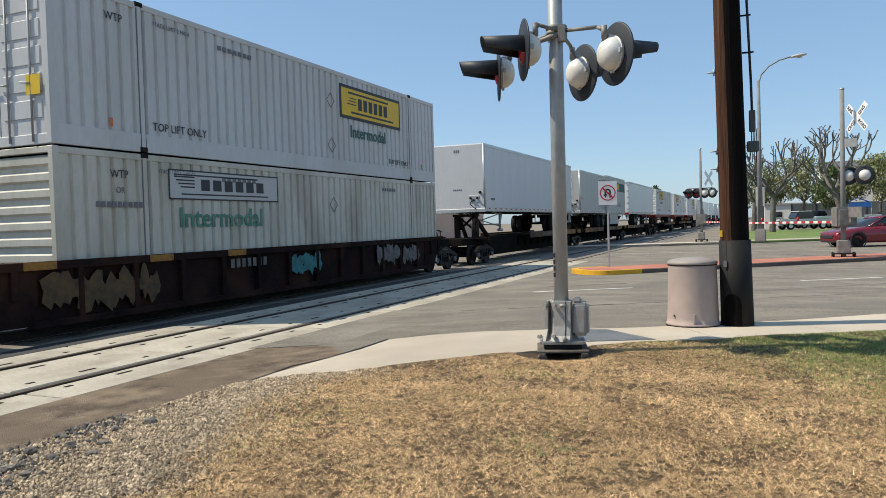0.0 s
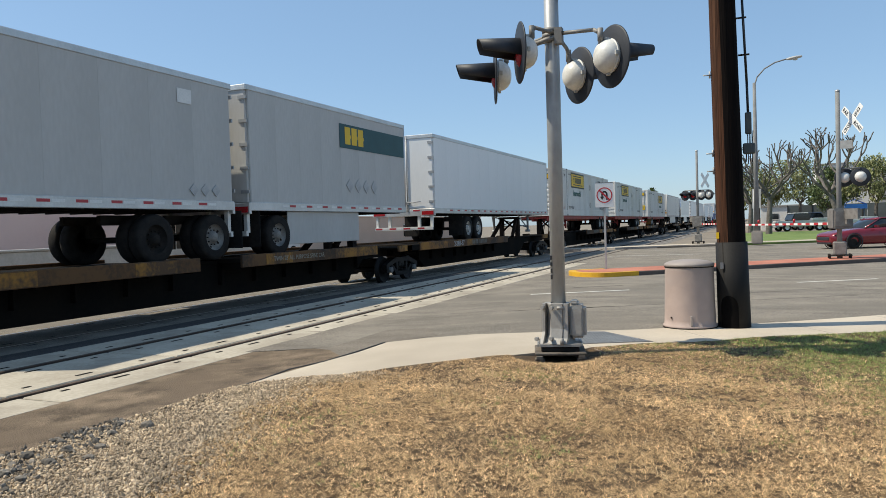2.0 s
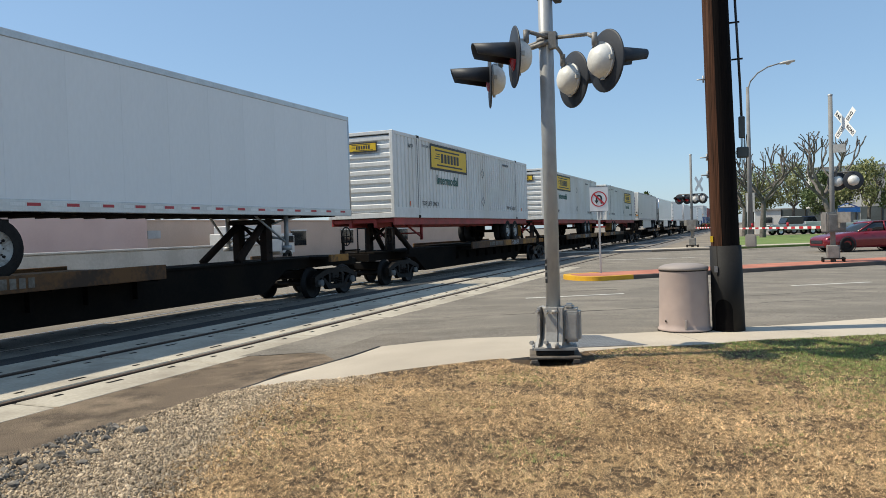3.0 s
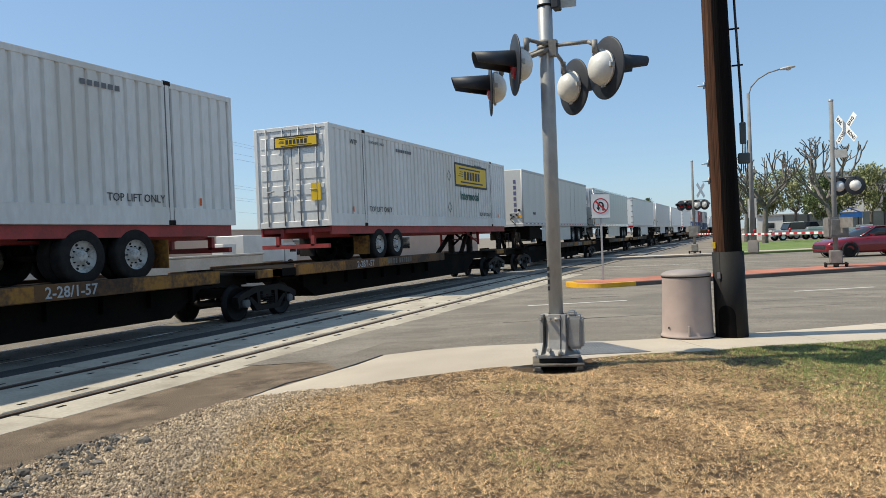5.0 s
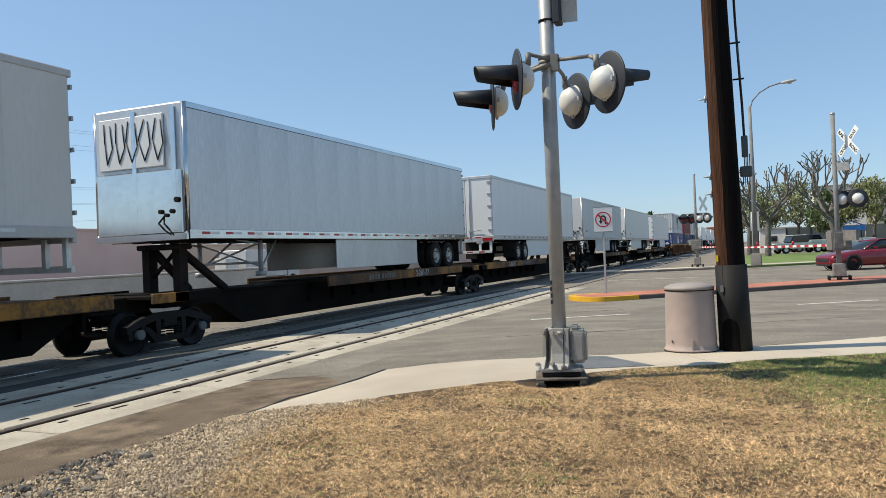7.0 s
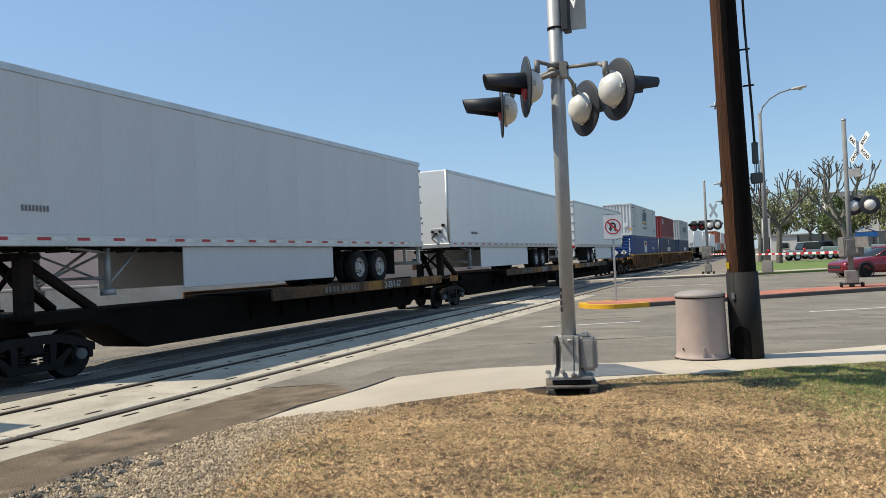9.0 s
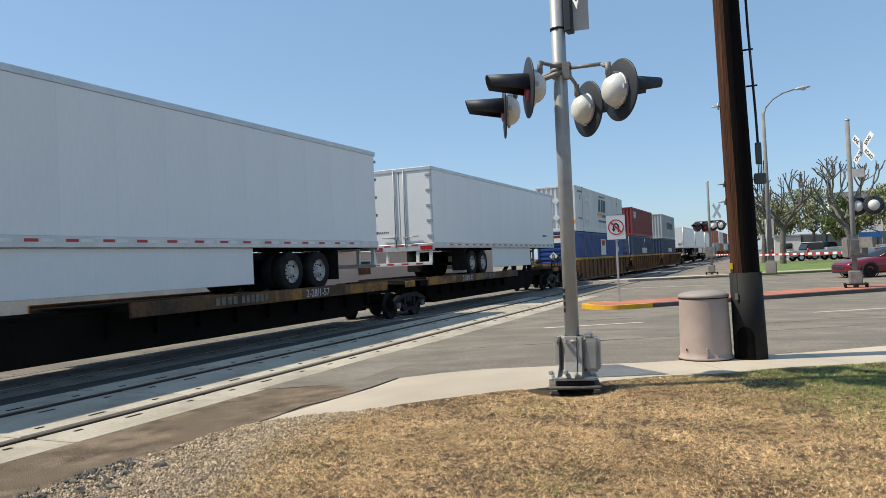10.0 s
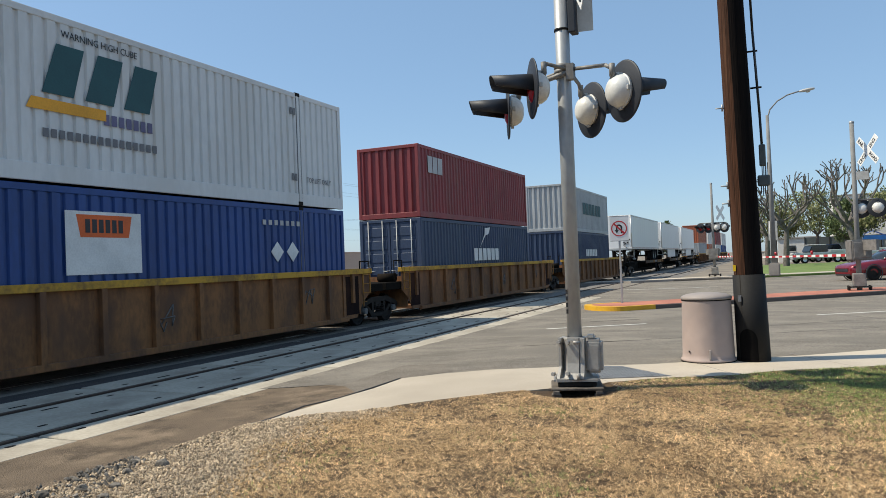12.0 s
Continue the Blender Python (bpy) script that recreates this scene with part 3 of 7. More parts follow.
# near lawn: soil sheet with gentle swells
LAWN = [(-5.63, 6.75), (-5.43, 7.12), (-5.11, 7.5), (-4.66, 7.85), (-4.38, 8.24), (-3.88, 8.83), (-2.97, 9.74), (-1.52, 10.93), (-0.64, 11.25), (0.12, 11.92), (0.9, 12.34), (1.79, 12.82), (30, 28.3)]


def lawn_edge_y(x):
    for (x0, y0), (x1, y1) in zip(LAWN, LAWN[1:]):
        if x0 <= x <= x1:
            return y0 + (y1 - y0) * (x - x0) / (x1 - x0)
    return 6.5


def gravel_edge_x(y):
    """The dry grass begins to the right of this line."""
    line = ((-20, -3.7), (3.8, -4.0), (4.65, -4.25), (5.34, -4.52), (6.18, -4.89), (7.03, -5.0), (7.67, -4.76), (8.4, -4.3), (40, -4.3))
    for (y0, x0), (y1, x1) in zip(line, line[1:]):
        if y0 <= y <= y1:
            return x0 + (x1 - x0) * (y - y0) / (y1 - y0) + 0.05 * math.sin(y * 5.1) + 0.03 * math.sin(y * 13.7)


def lawn_z(x, y):
    dip = 0.075 * math.exp(-(((x + 2.52) / 0.5) ** 2 + ((y - 9.75) / 0.5) ** 2) ** 2)
    return 0.022 - dip + 0.014 * noise.noise((x * 0.5, y * 0.5, 0)) + 0.01 * noise.noise((x * 2.5, y * 2.5, 3))


def soil_sheet(name, x0, x1, y0, step, material, label, cat, ylim, dz):
    bm = bmesh.new()
    nx, ny = int((x1 - x0) / step), 60
    rows = []
    for i in range(nx + 1):
        x = x0 + (x1 - x0) * i / nx
        yt = ylim(x)
        col = []
        for j in range(ny + 1):
            y = y0 + (yt - y0) * j / ny
            col.append(bm.verts.new(site(x, y, lawn_z(x, y) + dz(x, y))))
        col.append(bm.verts.new(site(x, yt, -0.1)))
        rows.append(col)
    for a, b in zip(rows, rows[1:]):
        for j in range(len(a) - 1):
            f = bm.faces.new((a[j], b[j], b[j + 1], a[j + 1]))
            f.smooth = True
    return structure(name, bm, material, label, cat)


soil_sheet("lawn_soil", -5.2, 16, -12, 0.2, "soil", "dry brown soil under dead grass", "soil", lambda x: lawn_edge_y(x) + 0.08, lambda x, y: -0.004 - (0.03 if x < gravel_edge_x(y) - 0.05 else 0))
soil_sheet("gravel_bed", -5.63, -3.4, -12, 0.1, "gravel_dust", "dusty bed of loose grey gravel", "gravel", lambda x: lawn_edge_y(x) + 0.08, lambda x, y: -0.012)

# ---- grass blades and loose stones ----
def sited(v):
    """site() for an array of points."""
    k = level(v[:, 0], v[:, 1])[:, None]
    eye = np.array([0, 0, EYE_HEIGHT])
    return eye + k * (v - eye)


def blades(name, pts, h, w, material, label, lay=0.9):
    """Thin blades, one triangle each, leaning every way."""
    rng = np.random.default_rng(5 + len(name))
    n = len(pts)
    z = np.array([lawn_z(x, y) for x, y in pts])
    a = rng.uniform(0, 2 * math.pi, n)
    l = h * rng.uniform(0.4, 1.3, n)
    tilt = rng.uniform(0.58 if lay > 1 else 0.2, 1.0, n) * lay
    dx, dy = np.cos(a), np.sin(a)
    base = np.column_stack([pts, z])
    side = np.column_stack([-dy, dx, np.zeros(n)]) * (w * rng.uniform(0.6, 1.3, n))[:, None]
    tip = base + np.column_stack([dx * l * np.sin(tilt * 1.4), dy * l * np.sin(tilt * 1.4), l * np.cos(tilt * 1.4)])
    v = np.empty((n * 3, 3))
    v[0::3], v[1::3], v[2::3] = base - side, base + side, tip
    v = sited(v)
    me = bpy.data.meshes.new(name)
    me.from_pydata(v.tolist(), [], np.arange(n * 3).reshape(-1, 3).tolist())
    me.materials.append(M[material])
    return tagged(new(name, me), label, "grass", kind="stuff")


def green_share(x, y):
    """How green the lawn is: watered patch by the sidewalk, a few tufts elsewhere."""
    g = 0.92 / (1 + math.exp(-((x - 0.65) * 1.9 + (y - 9.6) * 1.5)))
    g = max(g, 0.35 / (1 + math.exp(-((y - lawn_edge_y(x)) + 0.5) * 6)) if x > -2 else 0)
    n = noise.noise((x * 0.9, y * 0.9, 7))
    return min(1, g + max(0, n - 0.12) * (0.24 if x > -3.2 else 0.16))


rng = random.Random(11)
dry, green = [], []
for k in range(255000):
    y = 2.3 + 11 * rng.random() ** 1.5
    x = rng.uniform(-5.1, 0.9 + 0.55 * y)
    if x < gravel_edge_x(y) + 0.6 * rng.random() ** 2 or y > lawn_edge_y(x) + rng.uniform(-0.06, 0.04):
        continue
    if (x + 2.52) ** 2 + (y - 9.8) ** 2 < 0.3 + 0.15 * rng.random():
        continue
    if noise.noise((x * 1.6, y * 1.6, 20)) + 0.5 * noise.noise((x * 6, y * 6, 2)) < -0.22 and rng.random() < 0.5:
        continue
    if rng.random() < 0.42 * float(smooth((7.2 - y) / 3)):  # trodden thin
        continue
    tuft = green if rng.random() < green_share(x, y) else dry
    for q in range(rng.randrange(3, 10)):
        tuft.append((x + rng.gauss(0, 0.011), y + rng.gauss(0, 0.011)))
for k in range(85000):
    x, y = rng.uniform(-3.9, 8), rng.uniform(-6, 12)
    if x > gravel_edge_x(y) and (y < 2.4 or x > 0.85 + 0.55 * y) and y < lawn_edge_y(x) - 0.05:
        for q in range(rng.randrange(3, 8)):
            dry.append((x + rng.gauss(0, 0.02), y + rng.gauss(0, 0.02)))
long_ = dry[::130]
blades("dry_grass", np.array(dry), 0.04, 0.0021, "straw", "dead straw-coloured grass lying flat", 1.1)
blades("straw_stems", np.array(long_), 0.09, 0.0022, "straw_pale", "long pale straw stems lying on the lawn", 1.121)
blades("green_grass", np.array(green), 0.036, 0.0023, "blade_green", "patchy green grass beside the sidewalk", 0.9)


def stones(name, count, place, size, label, material="gravel"):
    """Loose angular stones joined as one."""
    r = np.random.default_rng(9)
    base = bmesh.new()
    bmesh.ops.create_icosphere(base, subdivisions=1, radius=1)
    bv = np.array([v.co for v in base.verts])
    bf = np.array([[v.index for v in f.verts] for f in base.faces])
    base.free()
    vs, fs = [], []
    for i in range(count):
        x, y = place()
        s = size()
        q = np.array(Euler(r.uniform(0, 6.3, 3)).to_matrix())
        v = bv * r.uniform(0.62, 1.15, (len(bv), 1)) * np.array([1, r.uniform(0.6, 1), r.uniform(0.45, 0.8)]) * s
        fs.append(bf + len(bv) * i)
        vs.append(v @ q.T + [x, y, lawn_z(x, y) + s * 0.22])
    me = bpy.data.meshes.new(name)
    me.from_pydata(sited(np.concatenate(vs)).tolist(), [], np.concatenate(fs).tolist())
    me.materials.append(M[material])
    return tagged(new(name, me), label, "gravel", kind="stuff")


sr = random.Random(4)


def gravel_place():
    while True:
        y = 2.6 + 5.6 * sr.random()
        x = sr.uniform(-5.66, -3.6)
        if x < gravel_edge_x(y) + 0.75 * sr.random() ** 2.5 and y < lawn_edge_y(x) + 0.05 and y < 8.1:
            return x, y


stones("gravel", 44000, gravel_place, lambda: 0.005 + 0.017 * sr.random() ** 4, "loose pale grey gravel between asphalt and grass")


def lump_place():
    y = 2.6 + 2.7 * sr.random() ** 1.3
    return sr.uniform(-5.75, -5.52 + 0.42 * (5.3 - y)), y


stones("ballast_stones", 750, lump_place, lambda: 0.012 + 0.03 * sr.random() ** 2, "larger dark grey stones at the gravel's edge", "stone_grey")


def boulder(x, y, s, seed):
    bm = bmesh.new()
    bmesh.ops.create_icosphere(bm, subdivisions=2, radius=1)
    for v in bm.verts:
        v.co *= 0.8 + 0.45 * noise.noise(v.co * 1.3 + Vector((seed, 0, 0)))
        v.co = Vector((v.co.x * s, v.co.y * s * 0.8, v.co.z * s * 0.62))
    p = site(x, y, lawn_z(x, y) + s * 0.25)
    solo("stone", bm, "stone_grey", "fist-sized grey stone lying at the gravel's edge", "stone", "loose stones by the track", at=Matrix.Translation(p))


for i, (x, y, s) in enumerate(((-5.5, 5.12, 0.055), (-5.22, 5.2, 0.07), (-5.33, 4.9, 0.05), (-5.55, 4.55, 0.05), (-5.3, 4.4, 0.06), (-5.1, 4.55, 0.055), (-5.45, 4.15, 0.06),
                               (-5.15, 4.1, 0.06), (-4.95, 4.3, 0.05), (-5.25, 3.8, 0.06), (-5.0, 3.75, 0.05))):
    boulder(x, y, s, i * 3.1)

# ---- street furniture at the corner ----
BASE_Z = site(-2.5, 10.0).z - 0.03
LENS_DIR = math.degrees(ROAD_ANG)


def hood_bm(r=0.155, length=0.46):
    """A lamp hood, long above and cut back below; points to -x."""
    bm = bmesh.new()
    n, rows = 22, []
    for i in range(n + 1):
        a = math.radians(-22 + 224 * i / n)
        c, s = math.cos(a), math.sin(a)
        l = length * (0.93 + 0.07 * s)
        ring = []
        for x, rr in ((0, r), (-l, r * 0.93), (-l, r * 0.93 - 0.008), (0, r - 0.008)):
            ring.append(bm.verts.new((x, rr * c, rr * s if x == 0 else rr - (rr - rr * s) * 0.66)))
        rows.append(ring)
    for p, q in zip(rows, rows[1:]):
        for k in range(4):
            f = bm.faces.new((p[k], p[(k + 1) % 4], q[(k + 1) % 4], q[k]))
            f.smooth = k in (0, 2)
    bm.faces.new(rows[0])
    bm.faces.new(rows[-1][::-1])
    return bm


def lamp_head(parent, p, yaw, tilt=0, scale=1.0, dome="head_white"):
    """A crossing lamp: black round background, hood and red lens to local -x, dome behind."""
    m = Matrix.Translation(p) @ Matrix.Rotation(radians(yaw), 4, "Z") @ Matrix.Rotation(radians(tilt), 4, "Y") @ Matrix.Scale(scale, 4)

    def mk(name, bm, mat_, par=None):
        bmesh.ops.transform(bm, matrix=m, verts=bm.verts)
        return part(name, bm, mat_, par or parent)

    ry = Matrix.Rotation(-math.pi / 2, 4, "Y")
    d = mk("background_disc", lathe([(0, 0.0), (0.305, 0.0), (0.318, 0.008), (0.318, 0.016), (0.305, 0.02), (0, 0.02)], 40, ry), "black_paint")
    mk("hood", hood_bm(), "black_paint", d)
    mk("lens", lathe([(0, 0.06), (0.06, 0.057), (0.11, 0.045), (0.148, 0.022)], 28, ry), "lens_red", d)
    dm = mk("housing", lathe([(0.168, 0.0), (0.172, -0.015), (0.17, -0.05), (0.155, -0.095), (0.125, -0.135), (0.085, -0.16), (0.04, -0.172), (0, -0.174)], 32, ry), dome, d)
    for r in ((0.03, 0.085, -0.04, 0.04, 0.155, 0.185), (0.03, 0.065, 0.14, 0.185, -0.025, 0.025), (0.03, 0.065, -0.185, -0.14, -0.025, 0.025), (0.02, 0.05, -0.025, 0.025, -0.195, -0.165)):
        mk("latch", bbox(*r, 0.004, 1), "head_grey", d)
    mk("rim_band", lathe([(0.174, -0.02), (0.181, -0.02), (0.181, -0.034), (0.17, -0.034)], 32, ry), dome, d)
    return d


def crossbuck(parent, centre, yaw, size=0.61, lettered=True, blade=0.115):
    m0 = Matrix.Translation(centre) @ Matrix.Rotation(radians(yaw), 4, "Z")
    for k, (ang, word) in enumerate(((45, "CROSSING"), (-45, "RAILROAD"))):
        m = m0 @ Matrix.Rotation(radians(-ang), 4, "Y")
        bm = bbox(-size, size, -0.004 - 0.006 * k, 0.004 - 0.006 * k, -blade, blade, 0.002, 1)
        bmesh.ops.transform(bm, matrix=m, verts=bm.verts)
        b = part("blade", bm, "sign_white", parent, "white crossbuck blade")
        if lettered:
            for w, x in ((word[:4], -size * 0.93), (word[4:], size * 0.22)):
                me_m = m @ Matrix.Translation((x, -0.0065 - 0.006 * k, -blade * 0.55)) @ FRONT
                letter(w, blade * 1.1, "sign_black", b, me_m, 0.9, 0.004)


def signal_mast():
    ob = thing("crossing_signal", pose(-1.995, 7.885, BASE_Z), "grey railroad crossing signal mast with four hooded lamps", "crossing signal")
    o = Vector((-1.995, 7.885, BASE_Z))
    part("mast", tube(bmesh.new(), (0, 0, 0.12), (0.005, 0, 5.4), 0.077, 0.077, 24), "galvanised", ob)
    rz = Matrix.Rotation(radians(16), 4, "Z")
    for x in (-0.22, 0.22):
        for y in (-0.22, 0.22):
            part("foot_block", loc_bm(bbox(x - 0.05, x + 0.05, y - 0.05, y + 0.05, -0.04, 0.04, 0.008, 1), rz), "taupe_iron", ob)
        part("skid", loc_bm(bbox(x - 0.035, x + 0.035, -0.29, 0.29, 0.03, 0.072, 0.006, 1), rz), "taupe_iron", ob, "brown weathered steel skid")
    part("platform", loc_bm(bbox(-0.27, 0.27, -0.28, 0.28, 0.072, 0.1, 0.008, 1), rz), "taupe_iron", ob)
    part("footing_block", loc_bm(bbox(-0.2, 0.2, -0.21, 0.21, 0.1, 0.15, 0.01, 1), rz), "dark_iron", ob)
    fl = part("flange", loc_bm(bbox(-0.24, 0.24, -0.22, 0.22, 0.15, 0.185, 0.03, 3), rz), "cast_grey", ob)
    # split cast collar with fins
    part("collar", loc_bm(lathe([(0.2, 0.185), (0.17, 0.2), (0.13, 0.26), (0.118, 0.4), (0.118, 0.58), (0.125, 0.6), (0.088, 0.605)], 20), rz), "cast_grey", ob, "cast metal base collar")
    for a in (200, 20):
        ra = Matrix.Rotation(radians(a), 4, "Z")
        bm = extrude_x([(0.1, 0.19), (0.23, 0.19), (0.16, 0.27), (0.14, 0.4), (0.14, 0.58), (0.1, 0.6)], -0.012, 0.012)
        part("fin", loc_bm(bm, ra), "cast_grey", ob)
        part("anchor_bolt", loc_bm(tube(bmesh.new(), (0, 0.235, 0.18), (0, 0.235, 0.245), 0.022, seg=6), ra), "cast_grey", ob)
        part("clamp_bolt", loc_bm(tube(bmesh.new(), (-0.035, 0.15, 0.56), (0.035, 0.15, 0.56), 0.018, seg=6), ra), "cast_grey", ob)
    part("front_casting", extrude_x([(-0.235, 0.185), (-0.05, 0.185), (-0.05, 0.605), (-0.145, 0.605), (-0.155, 0.34), (-0.18, 0.24)], -0.05, 0.075), "cast_grey", ob)
    part("casting_edge", extrude_x([(-0.225, 0.19), (-0.05, 0.19), (-0.05, 0.6), (-0.135, 0.6), (-0.145, 0.34), (-0.17, 0.24)], 0.082, 0.13), "cast_grey", ob)
    part("side_fin", extrude_x([(-0.22, 0.185), (0.12, 0.185), (0.1, 0.6), (-0.1, 0.6), (-0.12, 0.3)], -0.155, -0.125), "cast_grey", ob)
    for bx, by, bz in ((-0.14, -0.11, 0.56), (-0.03, -0.16, 0.56), (-0.03, -0.2, 0.24), (-0.21, -0.12, 0.22)):
        part("bolt_head", tube(bmesh.new(), (bx, by, bz), (bx - 0.004, by - 0.05, bz + 0.004), 0.022, seg=6), "cast_grey", ob)
    for k, hz_ in enumerate((0.86, 0.93, 1.0, 1.07)):
        part("stencil_mark", bbox(-0.062, -0.042, -0.069, -0.055, hz_, hz_ + 0.045), "ink_black", ob)
    jb = part("junction_box", loc_bm(bbox(0.12, 0.29, -0.12, 0.1, 0.23, 0.585, 0.03, 2), Matrix.Rotation(radians(8), 4, "Z")), "cast_grey", ob, "grey junction box on the mast's foot")
    part("box_lid", loc_bm(bbox(0.145, 0.265, -0.14, -0.118, 0.26, 0.54, 0.015, 2), Matrix.Rotation(radians(8), 4, "Z")), "cast_grey", jb)
    part("box_cap", loc_bm(bbox(0.12, 0.22, -0.09, 0.08, 0.58, 0.63, 0.02, 2), Matrix.Rotation(radians(8), 4, "Z")), "cast_grey", jb)
    # lamps in two pairs
    yaw = LENS_DIR + 4
    heads = [((-2.24, 7.55, 3.58), yaw - 8), ((-2.73, 8.18, 3.5), yaw - 14), ((-1.34, 7.72, 3.47), yaw + 188), ((-1.84, 8.45, 3.46), yaw + 188)]
    brk = Vector((-1.93, 7.82, 3.8))
    for p, a in heads:
        d = lamp_head(ob, Vector(p) - o, a)
        away = Vector((math.cos(radians(a)), math.sin(radians(a)), 0))
        top = Vector(p) + away * 0.12 + Vector((0, 0, 0.23))
        elbow = top.lerp(brk, 0.14) + Vector((0, 0, 0.035))
        bm = bmesh.new()
        pipe(bm, [brk - o, elbow - o, top - o, top - o - Vector((0, 0, 0.12))], 0.021, 8)
        a_ = part("lamp_arm", bm, "arm_grey", ob)
        part("arm_elbow", tube(bmesh.new(), top - o + Vector((0, 0, 0.05)), top - o - Vector((0, 0, 0.08)), 0.03, seg=10), "arm_grey", a_)
    bm = bmesh.new()
    for dz in (-0.05, -0.005, 0.05):
        tube(bm, (0, 0, 3.8 - BASE_Z + dz - 0.02), (0, 0, 3.8 - BASE_Z + dz + 0.02), 0.102, seg=18)
    box(bm, 0.06, 0.14, -0.13, -0.04, 3.68 - BASE_Z, 3.85 - BASE_Z)
    part("arm_bracket", bm, "arm_grey", ob, "cast bracket clamped round the mast")
    bm = bmesh.new()
    tube(bm, (-0.2, -0.1, 3.7 - BASE_Z), (0.12, -0.1, 3.77 - BASE_Z), 0.028, seg=8)
    part("bracket_tube", bm, "arm_grey", ob)
    # crossbuck and plates above
    part("sign_strap", tube(bmesh.new(), (0, 0, 4.235 - BASE_Z), (0, 0, 4.26 - BASE_Z), 0.083, seg=18), "dark_iron", ob)
    part("sign_bracket", bbox(0.085, 0.165, -0.06, 0.1, 4.2 - BASE_Z, 5.2 - BASE_Z, 0.01, 1), "black_paint", ob)
    part("track_plate", loc_bm(bbox(0.0, 0.19, -0.004, 0.004, 4.22 - BASE_Z, 4.56 - BASE_Z, 0.002, 1), Matrix.Translation((0.14, 0.05, 0)) @ Matrix.Rotation(radians(8), 4, "Z")), "head_grey", ob, "small bare sign plate")
    crossbuck(ob, Vector((0.12, 0.06, 4.86 - BASE_Z)), -62, 0.61)
    return ob


def loc_bm(bm, m):
    bmesh.ops.transform(bm, matrix=m, verts=bm.verts)
    return bm


signal_mast()


def utility_pole():
    x, y = -0.29, 10.42
    z = site(x / 0.8, y / 0.8).z
    ob = thing("utility_pole", pose(x, y, z), "tall brown wooden utility pole with a dark wrapped foot", "utility pole")
    lean = -0.019
    H = 9.6
    bm = bmesh.new()
    rings = []
    for j in range(40):
        h = H * j / 39
        r = 0.182 - 0.0045 * h
        ring = []
        for i in range(32):
            a = 2 * math.pi * i / 32
            rr = r * (1 + 0.018 * noise.noise((math.cos(a) * 3, math.sin(a) * 3, h * 0.25)) + 0.008 * noise.noise((math.cos(a) * 11, math.sin(a) * 11, h * 0.6)))
            ring.append(bm.verts.new((lean * h + rr * math.cos(a), rr * math.sin(a), h)))
        rings.append(ring)
    for p, q in zip(rings, rings[1:]):
        for i in range(32):
            f = bm.faces.new((p[i], p[(i + 1) % 32], q[(i + 1) % 32], q[i]))
            f.smooth = True
    bm.faces.new(rings[-1])
    # faces past the middle angle, on the right, take the darker pole colour
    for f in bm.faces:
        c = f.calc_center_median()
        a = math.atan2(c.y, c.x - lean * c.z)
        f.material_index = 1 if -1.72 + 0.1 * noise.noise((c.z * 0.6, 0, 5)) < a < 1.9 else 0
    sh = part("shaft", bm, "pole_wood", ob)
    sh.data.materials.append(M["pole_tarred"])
    bm = bmesh.new()
    tube(bm, (0, 0, -0.05), (lean * 1.12, 0, 1.12), 0.205, 0.196, 32)
    w = part("foot_wrap", bm, "pole_wrap", ob, "black tar-coated protective wrap")
    part("wrap_seam", tube(bmesh.new(), (-0.1, -0.17, 0), (-0.12, -0.165, 1.12), 0.008, seg=5), "dark_iron", w)
    # dark arched notch at the foot, its shade put into a near-black sheet
    bm = bmesh.new()
    cols = []
    for k in range(17):
        u = -0.115 + 0.23 * k / 16
        top = 0.3 + 0.13 * math.sqrt(max(0, 1 - (u / 0.1151) ** 2))
        a = math.asin(u / 0.215) - 0.26
        col = []
        for j in range(6):
            h = top * j / 5
            r_ = 0.209 - 0.008 * h
            col.append(bm.verts.new((lean * h + r_ * math.sin(a), -r_ * math.cos(a), h)))
        cols.append(col)
    for p, q in zip(cols, cols[1:]):
        for j in range(5):
            bm.faces.new((p[j], q[j], q[j + 1], p[j + 1]))
    part("access_hatch", bm, "hatch_black", w, "arched notch in the wrap, its shade coloured black")
    for h, sx in ((2.05, -1), (2.28, -1), (3.3, -1)):
        bm = bmesh.new()
        tube(bm, (lean * h - 0.16, -0.06, h), (lean * h - 0.26, -0.09, h), 0.009, seg=6)
        tube(bm, (lean * h - 0.18, -0.06, h - 0.04), (lean * h - 0.18, -0.06, h + 0.05), 0.012, seg=6)
        part("step_peg", bm, "galvanised", ob)
    part("yellow_tag", bbox(-0.2, -0.165, -0.13, -0.11, 1.17, 1.25), "plate_yellow", ob)
    part("id_tag", bbox(-0.155, -0.115, -0.19, -0.175, 0.78, 0.86), "ink_grey", w)
    # cable and its sealing box on the far side
    bm = bmesh.new()
    pipe(bm, [(0.21, 0.1, 2.75), (0.2, 0.1, 3.2), (0.16, 0.1, 4.3), (0.1, 0.1, 7.5)], 0.016, 8)
    part("riser_cable", bm, "wire", ob)
    bx = part("cable_box", bbox(0.17, 0.25, 0.06, 0.14, 2.52, 2.8, 0.012, 1), "fence_green", ob, "green cable terminal")
    part("lower_box", bbox(0.14, 0.29, 0.05, 0.14, 2.26, 2.4, 0.015, 1), "fence_green", bx)
    for k in range(4):
        part("cable_tail", tube(bmesh.new(), (0.2 + 0.018 * k, 0.08, 2.4), (0.2 + 0.022 * k, 0.08, 2.56), 0.006, seg=5), "wire", bx)
        part("cable_tail", tube(bmesh.new(), (0.18 + 0.025 * k, 0.08, 2.16 - 0.03 * (k % 2)), (0.18 + 0.025 * k, 0.08, 2.28), 0.006, seg=5), "wire", bx)
